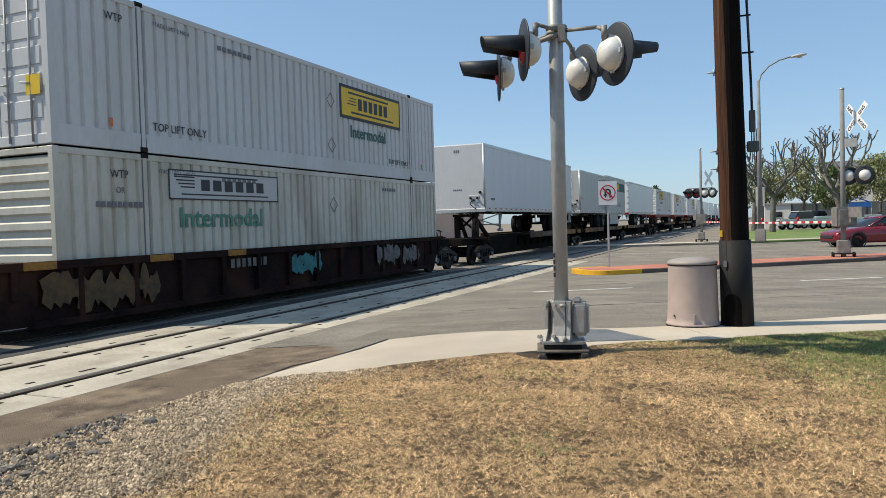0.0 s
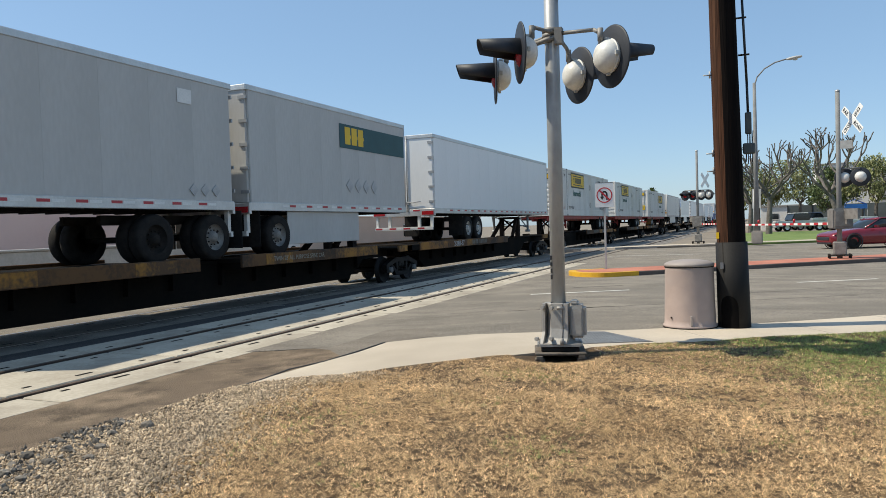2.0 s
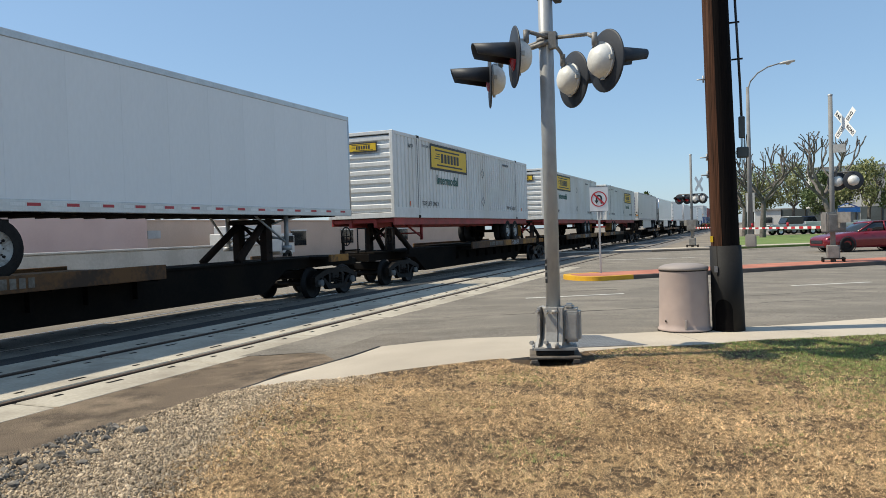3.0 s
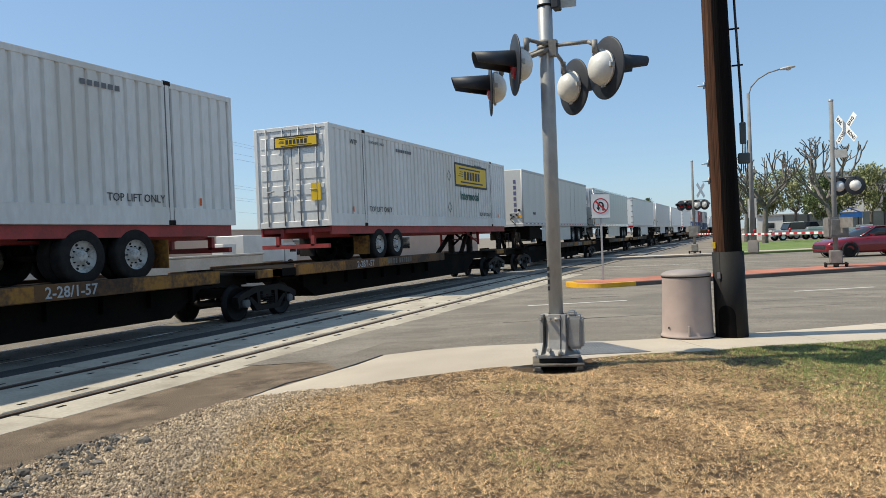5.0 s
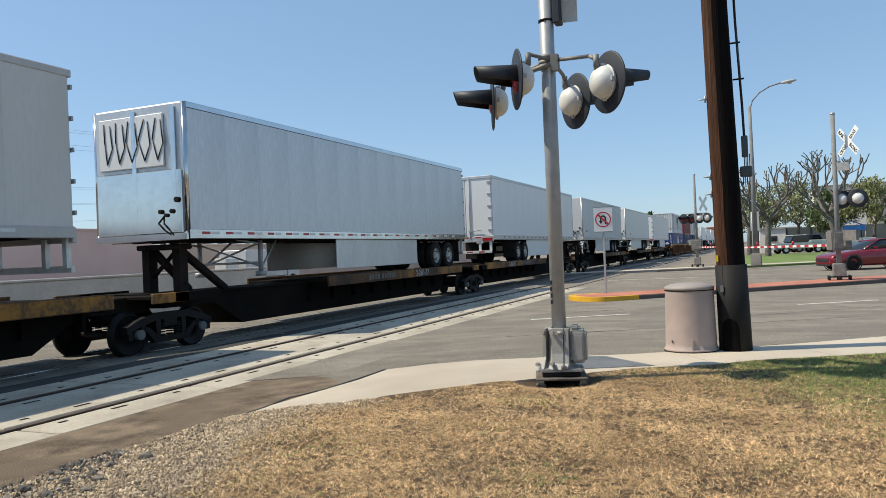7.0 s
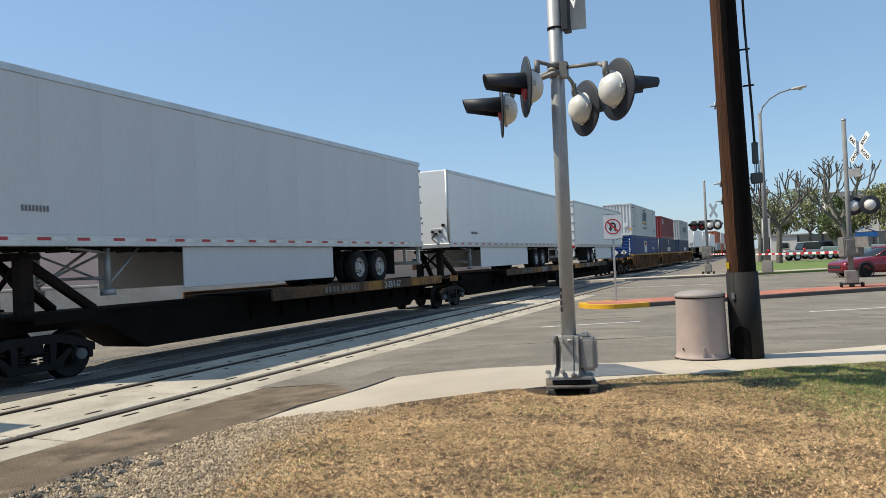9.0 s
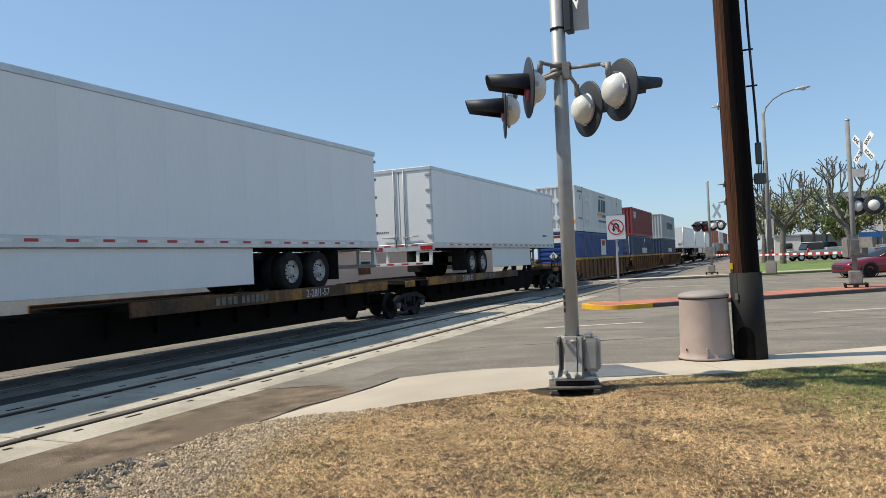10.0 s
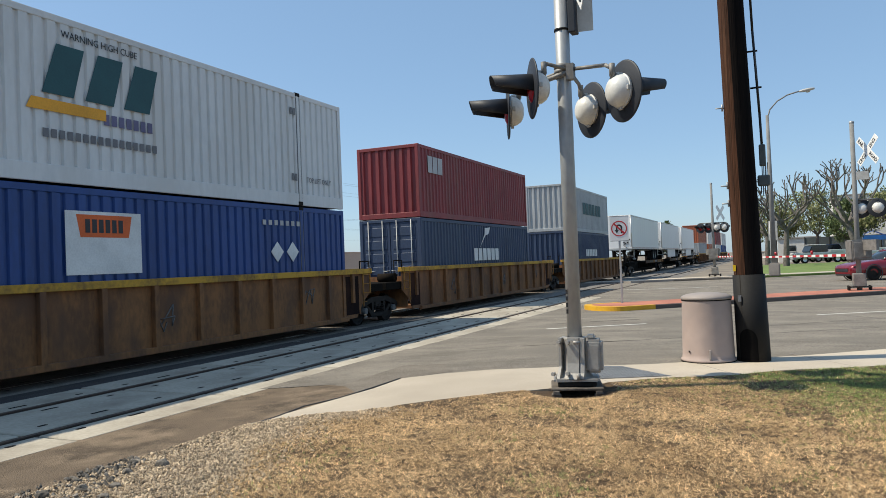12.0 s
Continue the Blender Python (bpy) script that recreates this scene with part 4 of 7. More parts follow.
    part("cable_clip", tube(bmesh.new(), (0.1, 0.1, 3.55), (0.24, 0.1, 3.55), 0.012, seg=6), "dark_iron", ob)
    part("cable_clip", tube(bmesh.new(), (0.05, 0.1, 4.03), (0.21, 0.1, 4.03), 0.012, seg=6), "dark_iron", ob)
    return ob


utility_pole()


def trash_can():
    x, y = -0.84, 10.35
    z = site(x / 0.8, y / 0.8).z
    ob = thing("trash_can", pose(x, y, z + 0.012), "round pinkish stone-aggregate litter bin beside the utility pole", "trash can")
    part("body", lathe([(0.0, 0.0), (0.335, 0.0), (0.345, 0.012), (0.345, 0.03), (0.33, 0.036), (0.325, 0.1), (0.308, 0.77), (0.31, 0.79), (0.3, 0.805), (0.27, 0.805)], 48), "can_stone", ob)
    lid = part("lid", lathe([(0.3, 0.8), (0.318, 0.805), (0.32, 0.83), (0.3, 0.85), (0.24, 0.872), (0.15, 0.885), (0.0, 0.89)], 48), "can_lid", ob, "low domed grey-pink lid")
    part("rim_gap", lathe([(0.296, 0.788), (0.3155, 0.791), (0.3155, 0.806), (0.296, 0.808)], 48), "dark_iron", lid)
    # dark ring put in for the shaded gap under the bin
    part("base_ring", lathe([(0.0, -0.014), (0.34, -0.014), (0.348, -0.004), (0.348, 0.009), (0.33, 0.011)], 48), "dark_iron", ob)
    m = Matrix.Rotation(radians(2), 4, "Z")
    part("drain_slot", loc_bm(bbox(0.02, 0.05, -0.335, -0.315, 0.04, 0.17, 0.006, 1), m), "can_lid", ob)
    part("drain_hole", loc_bm(bbox(-0.23, -0.215, -0.26, -0.235, 0.13, 0.15), m), "dark_iron", ob)
    return ob


trash_can()

# steel cover plate in the sidewalk, with raised treads
bm = settle(prism([(-2.37, 10.76), (-1.43, 11.19), (-2.31, 12.06), (-2.75, 11.98), (-2.85, 11.0)], -0.02, 0.018), 0.5)
plate = solo("cover_plate", bm, "tread_plate", "grey diamond-tread steel cover plate in the sidewalk", "cover plate")
bm = bmesh.new()
for i in range(28):
    for j in range(19):
        px_, py_ = -2.82 + 0.05 * i + 0.025 * (j % 2), 10.74 + 0.07 * j
        if py_ > 10.79 + 0.457 * max(0, px_ + 2.37) + 0.5 * max(0, -2.37 - px_) and py_ < 12.0 - 0.99 * max(0, px_ + 2.31) - 0.18 * max(0, -2.31 - px_):
            p = site(px_, py_, 0.02)
            box(bm, p.x - 0.016, p.x + 0.016, p.y - 0.008, p.y + 0.008, p.z - 0.004, p.z + 0.004)
tr_ = part("treads", bm, "galvanised", plate)
tr_["kind"] = "stuff"


def no_turn_sign():
    k = float(level(-4.9, 26.23))
    p = site(-4.9, 26.23, 0.13)
    ob = thing("no_u_turn_sign", Matrix.Translation(p), "white no-U-turn sign on a thin steel post", "traffic sign")
    part("post", bbox(-0.03, 0.03, -0.02, 0.02, -0.05, 3.05 * k, 0.006, 1), "galvanised", ob)
    w, z0, z1 = 0.315 * k, 2.17 * k, 3.05 * k
    tilt = Matrix.Rotation(radians(14), 4, "Z")
    pl = part("panel", loc_bm(bbox(-w, w, -0.034, -0.03, z0, z1, 0.001, 1), tilt), "sign_white", ob)
    zc, R_ = (z0 + z1) / 2, w * 0.86
    face = tilt @ Matrix.Translation((0, -0.036, zc)) @ FRONT
    rim = lathe([(R_ * 0.86, 0), (R_, 0), (R_, 0.003), (R_ * 0.86, 0.003), (R_ * 0.86, 0)], 48, None, False)
    rg = part("red_ring", loc_bm(rim, face), "sign_red", pl)
    bm = bmesh.new()
    pts = [(0.085, -0.17), (0.085, 0.02)] + [(0.085 * math.cos(a), 0.04 + 0.085 * math.sin(a)) for a in [math.pi * j / 8 for j in range(1, 8)]] + [(-0.085, 0.02), (-0.085, -0.06)]
    for a, b in zip(pts, pts[1:]):
        va, vb = Vector((*a, 0)) * k * 0.95, Vector((*b, 0)) * k * 0.95
        d = (vb - va).normalized()
        nrm = Vector((-d.y, d.x, 0)) * 0.028 * k
        prism([tuple((va - nrm - d * 0.006)[:2]), tuple((vb - nrm + d * 0.006)[:2]), tuple((vb + nrm + d * 0.006)[:2]), tuple((va + nrm - d * 0.006)[:2])], 0.0, 0.003, bm)
    prism([(-0.15 * k, -0.05 * k), (-0.08 * k, -0.17 * k), (-0.01 * k, -0.05 * k)], 0, 0.0034, bm)
    part("u_turn_arrow", loc_bm(bm, face), "sign_black", pl)
    bm = bmesh.new()
    d = R_ * 0.9 / math.sqrt(2)
    n = 0.02 * k
    prism([(-d - n, d - n), (d - n, -d - n), (d + n, -d + n), (-d + n, d + n)], 0.003, 0.006, bm)
    part("red_bar", loc_bm(bm, face), "sign_red", pl)
    for a in ((-w, w, z0, z0 + 0.012), (-w, w, z1 - 0.012, z1)):
        part("border", loc_bm(bbox(a[0], a[1], -0.0365, -0.034, a[2], a[3]), tilt), "sign_black", pl)
    return ob


no_turn_sign()

# ---- across the road ----
def ground_z(x, y):
    k = float(level(x / 0.9, y / 0.9))
    return EYE_HEIGHT * (1 - k)


def gate_signal(x, y, yaw, height, lamp_z, buck_z, arm, arm_yaw, label, letters=True, buck_yaw=0.0, lamps=((-0.38, 0), (0.38, 0)), lamp_yaw=0.0, buck=0.58, extra=()):
    """A far crossing mast with crossbuck, lamps, gate mechanism and striped arm."""
    z = ground_z(x, y) + 0.12
    ob = thing("gate_signal", pose(x, y, z), label, "crossing signal")
    part("mast", tube(bmesh.new(), (0, 0, 0), (0, 0, height - z), 0.085, 0.07, 14), "column_grey", ob)
    part("mast_cap", lathe([(0.08, height - z), (0.08, height - z + 0.05), (0, height - z + 0.08)], 14), "galvanised", ob)
    part("foot", bbox(-0.2, 0.2, -0.2, 0.2, 0.12, 0.58, 0.03, 1), "arm_grey", ob)
    bm = bmesh.new()
    for sx in (-0.32, 0.32):
        tube(bm, (sx, -0.2, 0), (sx, -0.2, 0.16), 0.035, seg=8)
        tube(bm, (sx, 0.2, 0), (sx, 0.2, 0.16), 0.035, seg=8)
    box(bm, -0.36, 0.36, -0.24, 0.24, 0.1, 0.13)
    part("foot_frame", bm, "dark_iron", ob)
    crossbuck(ob, Vector((0.45, 0.1, buck_z - z)), buck_yaw, buck, letters)
    part("plate", bbox(0.05, 0.42, -0.12, -0.11, buck_z - z - 1.0, buck_z - z - 0.72), "head_grey", ob)
    for dx, dy in lamps:
        c = Matrix.Rotation(radians(yaw), 3, "Z") @ Vector((dx, dy, lamp_z - z))
        lamp_head(ob, c, yaw + lamp_yaw, 0, 1.0)
    for dx, dy, turn in extra:
        lamp_head(ob, Vector((dx, dy, lamp_z - z)), turn, 0, 1.0)
    part("lamp_bar", loc_bm(tube(bmesh.new(), (min(0, lamps[0][0]), lamps[0][1], lamp_z - z + 0.3), (max([lamps[1][0]] + [e[0] for e in extra]), lamps[1][1], lamp_z - z + 0.3), 0.028, seg=8), Matrix.Rotation(radians(yaw), 4, "Z")), "arm_grey", ob)
    if arm:
        gm = part("gate_mechanism", loc_bm(bbox(-0.3, 0.34, -0.32, 0.28, 1.02, 1.72, 0.04, 2), Matrix.Rotation(radians(yaw), 4, "Z")), "arm_grey", ob, "grey gate mechanism box")
        part("mechanism_door", loc_bm(bbox(-0.24, 0.28, -0.345, -0.32, 1.1, 1.64, 0.015, 1), Matrix.Rotation(radians(yaw), 4, "Z")), "arm_grey", gm)
        ra = Matrix.Rotation(radians(arm_yaw), 4, "Z")
        bm = bmesh.new()
        box(bm, -1.0, -0.3, -0.05, 0.05, 1.35, 1.7)
        box(bm, -0.45, 0.55, -0.04, 0.04, 1.18, 1.34)
        part("counterweight", loc_bm(bm, ra), "arm_grey", ob)
        n = 28
        for i in range(n):
            a, b = 0.4 + arm * i / n, 0.4 + arm * (i + 1) / n
            h = 0.046 - 0.018 * i / n
            part("arm_stripe", loc_bm(bbox(a, b, -0.02, 0.02, 1.2 - h, 1.2 + h), ra), "gate_red" if i % 2 else "sign_white", ob)
        for i in (9, 19, 27):
            part("arm_lamp", loc_bm(tube(bmesh.new(), (0.4 + arm * i / n, 0, 1.25), (0.4 + arm * i / n, 0, 1.4), 0.045, seg=10), ra), "lens_red", ob)
    return ob


gate_signal(2.61, 28.8, 14, 6.0, 3.07, 5.04, 6.9, 120, "grey crossing signal with crossbuck and lowered striped gate arm", buck_yaw=-56, lamp_yaw=258, lamps=((0.22, 0.1), (0.64, -0.15)), buck=0.61)
gate_signal(-3.35, 48.5, 0, 6.0, 3.3, 4.2, 4.5, -60, "distant crossing signal with crossbuck and striped gate arm", letters=False, buck_yaw=62, lamp_yaw=62, lamps=((-0.72, 0.1), (-0.26, 0.1)), extra=((0.22, 0.0, 242), (0.66, 0.0, 242)))


def street_lamp(x, y):
    z = ground_z(x, y) + 0.12
    ob = thing("street_lamp", pose(x, y, z), "tall grey concrete street lamp with a curved arm", "street lamp")
    part("plinth", bbox(-0.3, 0.3, -0.3, 0.3, 0, 0.75, 0.06, 2), "kerb_concrete", ob)
    part("pole", tube(bmesh.new(), (0, 0, 0.7), (0, 0, 9.2), 0.15, 0.085, 16), "column_grey", ob)
    pts = [Vector((0, 0, 9.0)), Vector((0.15, 0, 9.5)), Vector((0.55, 0.05, 9.95)), Vector((1.1, 0.1, 10.25)), Vector((1.75, 0.15, 10.4))]
    part("arm", pipe(bmesh.new(), pts, 0.04, 8), "column_grey", ob)
    hd = lathe([(0, -0.42), (0.09, -0.4), (0.15, -0.2), (0.16, 0.1), (0.1, 0.38), (0, 0.42)], 14)
    m = Matrix.Translation((2.1, 0.18, 10.42)) @ Matrix.Rotation(radians(84), 4, "Y") @ Matrix.Diagonal((0.55, 1, 1, 1))
    h = part("lamp_head", loc_bm(hd, m), "head_grey", ob)
    part("lens", loc_bm(lathe([(0.13, 0), (0.11, -0.07), (0, -0.1)], 14), Matrix.Translation((2.15, 0.18, 10.36))), "lamp_glass", h)
    return ob


street_lamp(0.0, 46.4)


def red_car():
    """A low four-door saloon, nose to local -x, on its wheels."""
    front = Vector((2.95, 40.3, 0))
    z = ground_z(front.x, front.y)
    ob = thing("car", Matrix.Translation((front.x, front.y, z)) @ Matrix.Rotation(ROAD_ANG - radians(6), 4, "Z"), "dark red low saloon car waiting at the gate", "car")
    W = 0.94
    st = [(0.0, 0.62, 0.32, 0.62), (0.12, 0.8, 0.22, 0.74), (0.5, 0.9, 0.2, 0.84), (1.3, 0.94, 0.2, 0.95), (1.75, W, 0.2, 0.98), (3.0, W, 0.2, 1.0), (3.9, 0.95, 0.2, 1.06), (4.6, 0.9, 0.24, 1.06), (4.88, 0.82, 0.34, 0.98), (4.95, 0.7, 0.4, 0.85)]

    def loft(sts, sec):
        bm = bmesh.new()
        rings = [[bm.verts.new((x, w * u, zb + (zt - zb) * v)) for u, v in sec] for x, w, zb, zt in sts]
        n = len(sec)
        for a, b in zip(rings, rings[1:]):
            for i in range(n):
                f = bm.faces.new((a[i], a[(i + 1) % n], b[(i + 1) % n], b[i]))
                f.smooth = True
        bm.faces.new(rings[0])
        bm.faces.new(rings[-1][::-1])
        return bm

    sec = [(-0.9, 0), (0.9, 0), (0.98, 0.2), (1.0, 0.5), (0.97, 0.8), (0.88, 0.96), (0.6, 1.0), (-0.6, 1.0), (-0.88, 0.96), (-0.97, 0.8), (-1.0, 0.5), (-0.98, 0.2)]
    part("body", loft(st, sec), "car_red", ob)
    cab = [(1.55, 0.8, 0.94, 0.98), (2.15, 0.78, 0.95, 1.34), (2.5, 0.76, 0.95, 1.42), (3.2, 0.76, 0.97, 1.43), (3.7, 0.75, 1.0, 1.36), (4.45, 0.74, 1.02, 1.08)]
    csec = [(-1.0, 0), (1.0, 0), (0.86, 0.75), (0.72, 1.0), (-0.72, 1.0), (-0.86, 0.75)]
    part("windows", loft(cab, csec), "glass_dark", ob)
    roof = [(2.2, 0.6, 1.345, 1.375), (2.5, 0.62, 1.405, 1.445), (3.2, 0.62, 1.415, 1.455), (3.65, 0.6, 1.37, 1.4)]
    part("roof", loft(roof, [(-1, 0), (1, 0), (0.95, 1), (-0.95, 1)]), "car_red", ob)
    for sy in (-1, 1):
        bm = bmesh.new()
        tube(bm, (1.6, sy * 0.8, 0.97), (2.45, sy * 0.62, 1.42), 0.035, seg=6)
        tube(bm, (2.95, sy * 0.79, 0.98), (2.95, sy * 0.64, 1.42), 0.035, seg=6)
        tube(bm, (3.7, sy * 0.64, 1.38), (4.35, sy * 0.76, 1.06), 0.05, seg=6)
        part("pillars", bm, "car_red", ob)
        part("mirror", bbox(1.95, 2.12, sy * 1.0 - 0.09, sy * 1.0 + 0.09, 0.98, 1.1, 0.03, 2), "car_red", ob)
        part("headlight", bbox(0.12, 0.3, sy * 0.68 - 0.14, sy * 0.68 + 0.14, 0.6, 0.7, 0.03, 2), "glass_dark", ob)
        part("tail_light", bbox(4.82, 4.93, sy * 0.55 - 0.25, sy * 0.55 + 0.25, 0.82, 0.92, 0.02, 1), "lens_red", ob)
        for wx in (0.98, 3.98):
            rot = Matrix.Translation((wx, sy * 0.84, 0.35)) @ Matrix.Rotation(math.pi / 2 * sy * -1, 4, "X")
            w = part("wheel", loc_bm(lathe([(0.2, -0.11), (0.32, -0.12), (0.35, -0.08), (0.35, 0.08), (0.32, 0.12), (0.2, 0.11)], 24), rot), "tyre", ob)
            part("rim", loc_bm(lathe([(0.23, 0.105), (0.21, 0.06), (0.06, 0.09), (0, 0.09)], 20), rot), "dark_iron", w)
            part("arch", loc_bm(lathe([(0.37, 0.1), (0.41, 0.112), (0.41, 0.125), (0.37, 0.118)], 24), rot), "black_paint", ob)
    part("grille", bbox(-0.03, 0.03, -0.5, 0.5, 0.42, 0.58, 0.02, 1), "black_paint", ob)
    part("lower_grille", bbox(0.0, 0.1, -0.6, 0.6, 0.24, 0.34, 0.02, 1), "black_paint", ob)
    return ob


red_car()


def limb(bm, a, d, r, length, depth, rng, up=0.25, knob=True):
    """A crooked tapered branch that forks."""
    p, n = Vector(a), 3
    dirn = Vector(d).normalized()
    for i in range(n):
        q = p + dirn * length / n
        tube(bm, p, q, r * (1 - 0.22 * i / n), r * (1 - 0.22 * (i + 1) / n), 6, False)
        p = q
        dirn = (dirn + Vector((rng.uniform(-0.35, 0.35), rng.uniform(-0.35, 0.35), rng.uniform(-0.1, 0.3) + up * 0.2))).normalized()
    if depth == 0:
        if knob:
            bmesh.ops.create_icosphere(bm, subdivisions=1, radius=r * 1.35, matrix=Matrix.Translation(p))
        return
    for k in range(rng.choice((2, 2, 3))):
        nd = (dirn + Vector((rng.uniform(-0.9, 0.9), rng.uniform(-0.9, 0.9), rng.uniform(-0.1, 0.7)))).normalized()
        limb(bm, p, nd, r * rng.uniform(0.6, 0.74), length * rng.uniform(0.55, 0.8), depth - 1, rng, up, knob)


def bare_tree(x, y, seed, height, lean=(0, 0), label="leafless pollarded tree with knobbly branches"):
    rng = random.Random(seed)
    ob = thing("bare_tree", pose(x, y, ground_z(x, y) + 0.1), label, "tree", "trees on the far lawn")
    bm = bmesh.new()
    h = height * 0.36
    fork = Vector((lean[0], lean[1], h))
    tube(bm, (0, 0, -0.1), fork * 0.5, 0.3, 0.24, 10, False)
    tube(bm, fork * 0.5, fork, 0.24, 0.2, 10, False)
    part("trunk", bm, "bark", ob)
    bm = bmesh.new()
    for k in range(6):
        a = 2 * math.pi * k / 6 + rng.uniform(-0.3, 0.3)
        limb(bm, fork - Vector((0, 0, 0.2 * (k % 2))), (math.cos(a) * 0.9, math.sin(a) * 0.9, rng.uniform(0.55, 1.1)), 0.14, height * 0.24, 3, rng)
    part("limb", bm, "bark", ob)
    return ob


def leafy_tree(x, y, seed, height, spread, material, label, trunk_h=0.42, n=5200, leaf=0.17):
    rng = random.Random(seed)
    height *= 0.92
    ob = thing("leafy_tree", pose(x, y, ground_z(x, y)), label, "tree", "trees on the far lawn")
    bm = bmesh.new()
    tube(bm, (0, 0, -0.1), (0.1, 0, height * trunk_h), 0.22, 0.16, 8, False)
    for k in range(6):
        a = k * 1.05
        limb(bm, (0.1, 0, height * trunk_h * 0.9), (math.cos(a), math.sin(a), 1.1), 0.1, height * 0.22, 2, rng, knob=False)
    part("trunk", bm, "bark", ob)
    clumps = []
    for k in range(46):
        a, rr, zz = rng.uniform(0, 6.3), spread * rng.random() ** 0.5, rng.random()
        w = math.sin(math.pi * min(0.95, zz * 0.75 + 0.2)) ** 0.6
        clumps.append((rr * math.cos(a) * w, rr * math.sin(a) * w, height * (trunk_h + (1 - trunk_h) * zz), spread * rng.uniform(0.16, 0.34)))
    v, f = [], []
    for i in range(n):
        cx_, cy_, cz_, cr = rng.choice(clumps)
        d = Vector((rng.gauss(0, 1), rng.gauss(0, 1), rng.gauss(0, 1))).normalized() * cr * rng.random() ** 0.4
        p = Vector((cx_, cy_, cz_)) + d
        e = Euler((rng.uniform(0, 6.3), rng.uniform(0, 6.3), rng.uniform(0, 6.3))).to_matrix()
        s = leaf * rng.uniform(0.6, 1.3)
        for q in ((-s, 0, 0), (0, -s * 0.45, 0.1 * s), (s, 0, 0), (0, s * 0.45, 0.1 * s)):
            v.append(p + e @ Vector(q))
        f.append((4 * i, 4 * i + 1, 4 * i + 2, 4 * i + 3))
    me = bpy.data.meshes.new("crown")
    me.from_pydata([tuple(q) for q in v], [], f)
    me.materials.append(M[material])
    c = part("crown", me, None, ob)
    c["kind"] = "stuff"
    return ob


bare_tree(1.0, 74, 5, 9.4, (0.15, 0))
bare_tree(6.7, 70, 8, 9.6, (-1.0, 0.3), "leafless leaning pollarded tree with knobbly branches")
bare_tree(-0.6, 82, 21, 8.2, (0.1, 0))
for x, y, h, sp, m, sd in ((0.2, 104, 8.6, 3.4, "leaf_olive", 1), (4.9, 102, 9.2, 4.2, "leaf_olive", 2), (7.6, 96, 7.2, 2.8, "leaf", 3), (12.2, 95, 8.2, 3.6, "leaf_olive", 4), (15.5, 92, 7.6, 3.4, "leaf", 6)):
    leafy_tree(x, y, sd, h, sp, m, "haze-lightened green broadleaf tree behind the lawn", n=4200)
leafy_tree(-31.0, 250, 12, 6, 2.5, "leaf", "small dark tree far beyond the train", n=1500, leaf=0.3)


def palm(x, y, h):
    ob = thing("palm_tree", pose(x, y, 0), "distant fan palm with a thin trunk", "palm tree")
    part("trunk", tube(bmesh.new(), (0, 0, -0.1), (0.1, 0, h), 0.3, 0.22, 8), "bark", ob)
    bm = bmesh.new()
    rng = random.Random(3)
    for k in range(40):
        a, e = rng.uniform(0, 6.3), rng.uniform(-0.7, 1.3)
        d = Vector((math.cos(a) * math.cos(e), math.sin(a) * math.cos(e), math.sin(e)))
        s = d.cross(Vector((0, 0, 1))).normalized() * 0.45
        b = Vector((0.1, 0, h))
        vs = [bm.verts.new(q) for q in (b, b + d * 1.3 + s, b + d * 2.2 - Vector((0, 0, 0.3)), b + d * 1.3 - s)]
        bm.faces.new(vs)
    c = part("crown", bm, "leaf", ob)
    return ob


palm(-32.5, 260, 11.5)


# fences, walls and buildings behind the lawn
def far_building(x0, x1, y0, y1, h, skin, label, windows=0, name="building"):
    ob = thing(name, pose(x0, y0, 0), label, "building")
    w, d = x1 - x0, y1 - y0
    part("wall", bbox(0, w, 0, d, -0.1, h), skin, ob)
    part("roof", bbox(-0.2, w + 0.2, -0.2, d + 0.2, h, h + 0.25, 0.03, 1), "roof_grey", ob)
    for i in range(windows):
        a = w * (i + 0.3) / windows
        wi = part("window", bbox(a, a + 1.5, -0.06, 0.02, h * 0.45, h * 0.7), "glass_dark", ob)
        part("frame", bbox(a - 0.08, a + 1.58, -0.1, -0.05, h * 0.43, h * 0.45), "plaster_white", wi)
    return ob


far_building(0.6, 6.0, 118, 128, 3.3, "plaster_white", "low beige building behind the lawn", 2)
far_building(10.3, 22.0, 150, 165, 10.9, "plaster_white", "tall plain white building behind trees", 3)
far_building(17.0, 32.0, 128, 140, 8.6, "roof_grey", "grey two-storey building at the edge of view", 4)
wall_ = solo("screen_fence", bbox(3.9, 40, 112, 112.15, 0, 3.3), "fence_green", "tall dark green screened fence", "fence", kind="structure")
for i in range(13):
    part("fence_post", tube(bmesh.new(), (3.9 + 3 * i, 111.95, 0), (3.9 + 3 * i, 111.95, 3.35), 0.05, seg=6), "dark_iron", wall_)
tp = thing("tarp_shelter", pose(9.6, 100, 0), "blue tarpaulin roof over a small shelter", "shelter")
bm = bmesh.new()
for (a, b) in (((0, 3.1), (1.2, 3.6)), ((1.2, 3.6), (2.5, 3.0))):
    vs = [bm.verts.new((x, y, z + 0.02 * y)) for (x, z), y in ((a, 0), (b, 0), (b, 3), (a, 3))]
    bm.faces.new(vs)
bmesh.ops.solidify(bm, geom=list(bm.faces), thickness=0.03)
part("tarp", bm, "tarp_blue", tp)
part("tarp_skirt", bbox(0.02, 2.4, -0.02, 0.02, 2.5, 3.05), "tarp_blue", tp)
for a in (0.05, 2.4):
    for b in (0.05, 2.9):
        part("post", tube(bmesh.new(), (a, b, 0), (a, b, 3.05), 0.04, seg=6), "galvanised", tp)


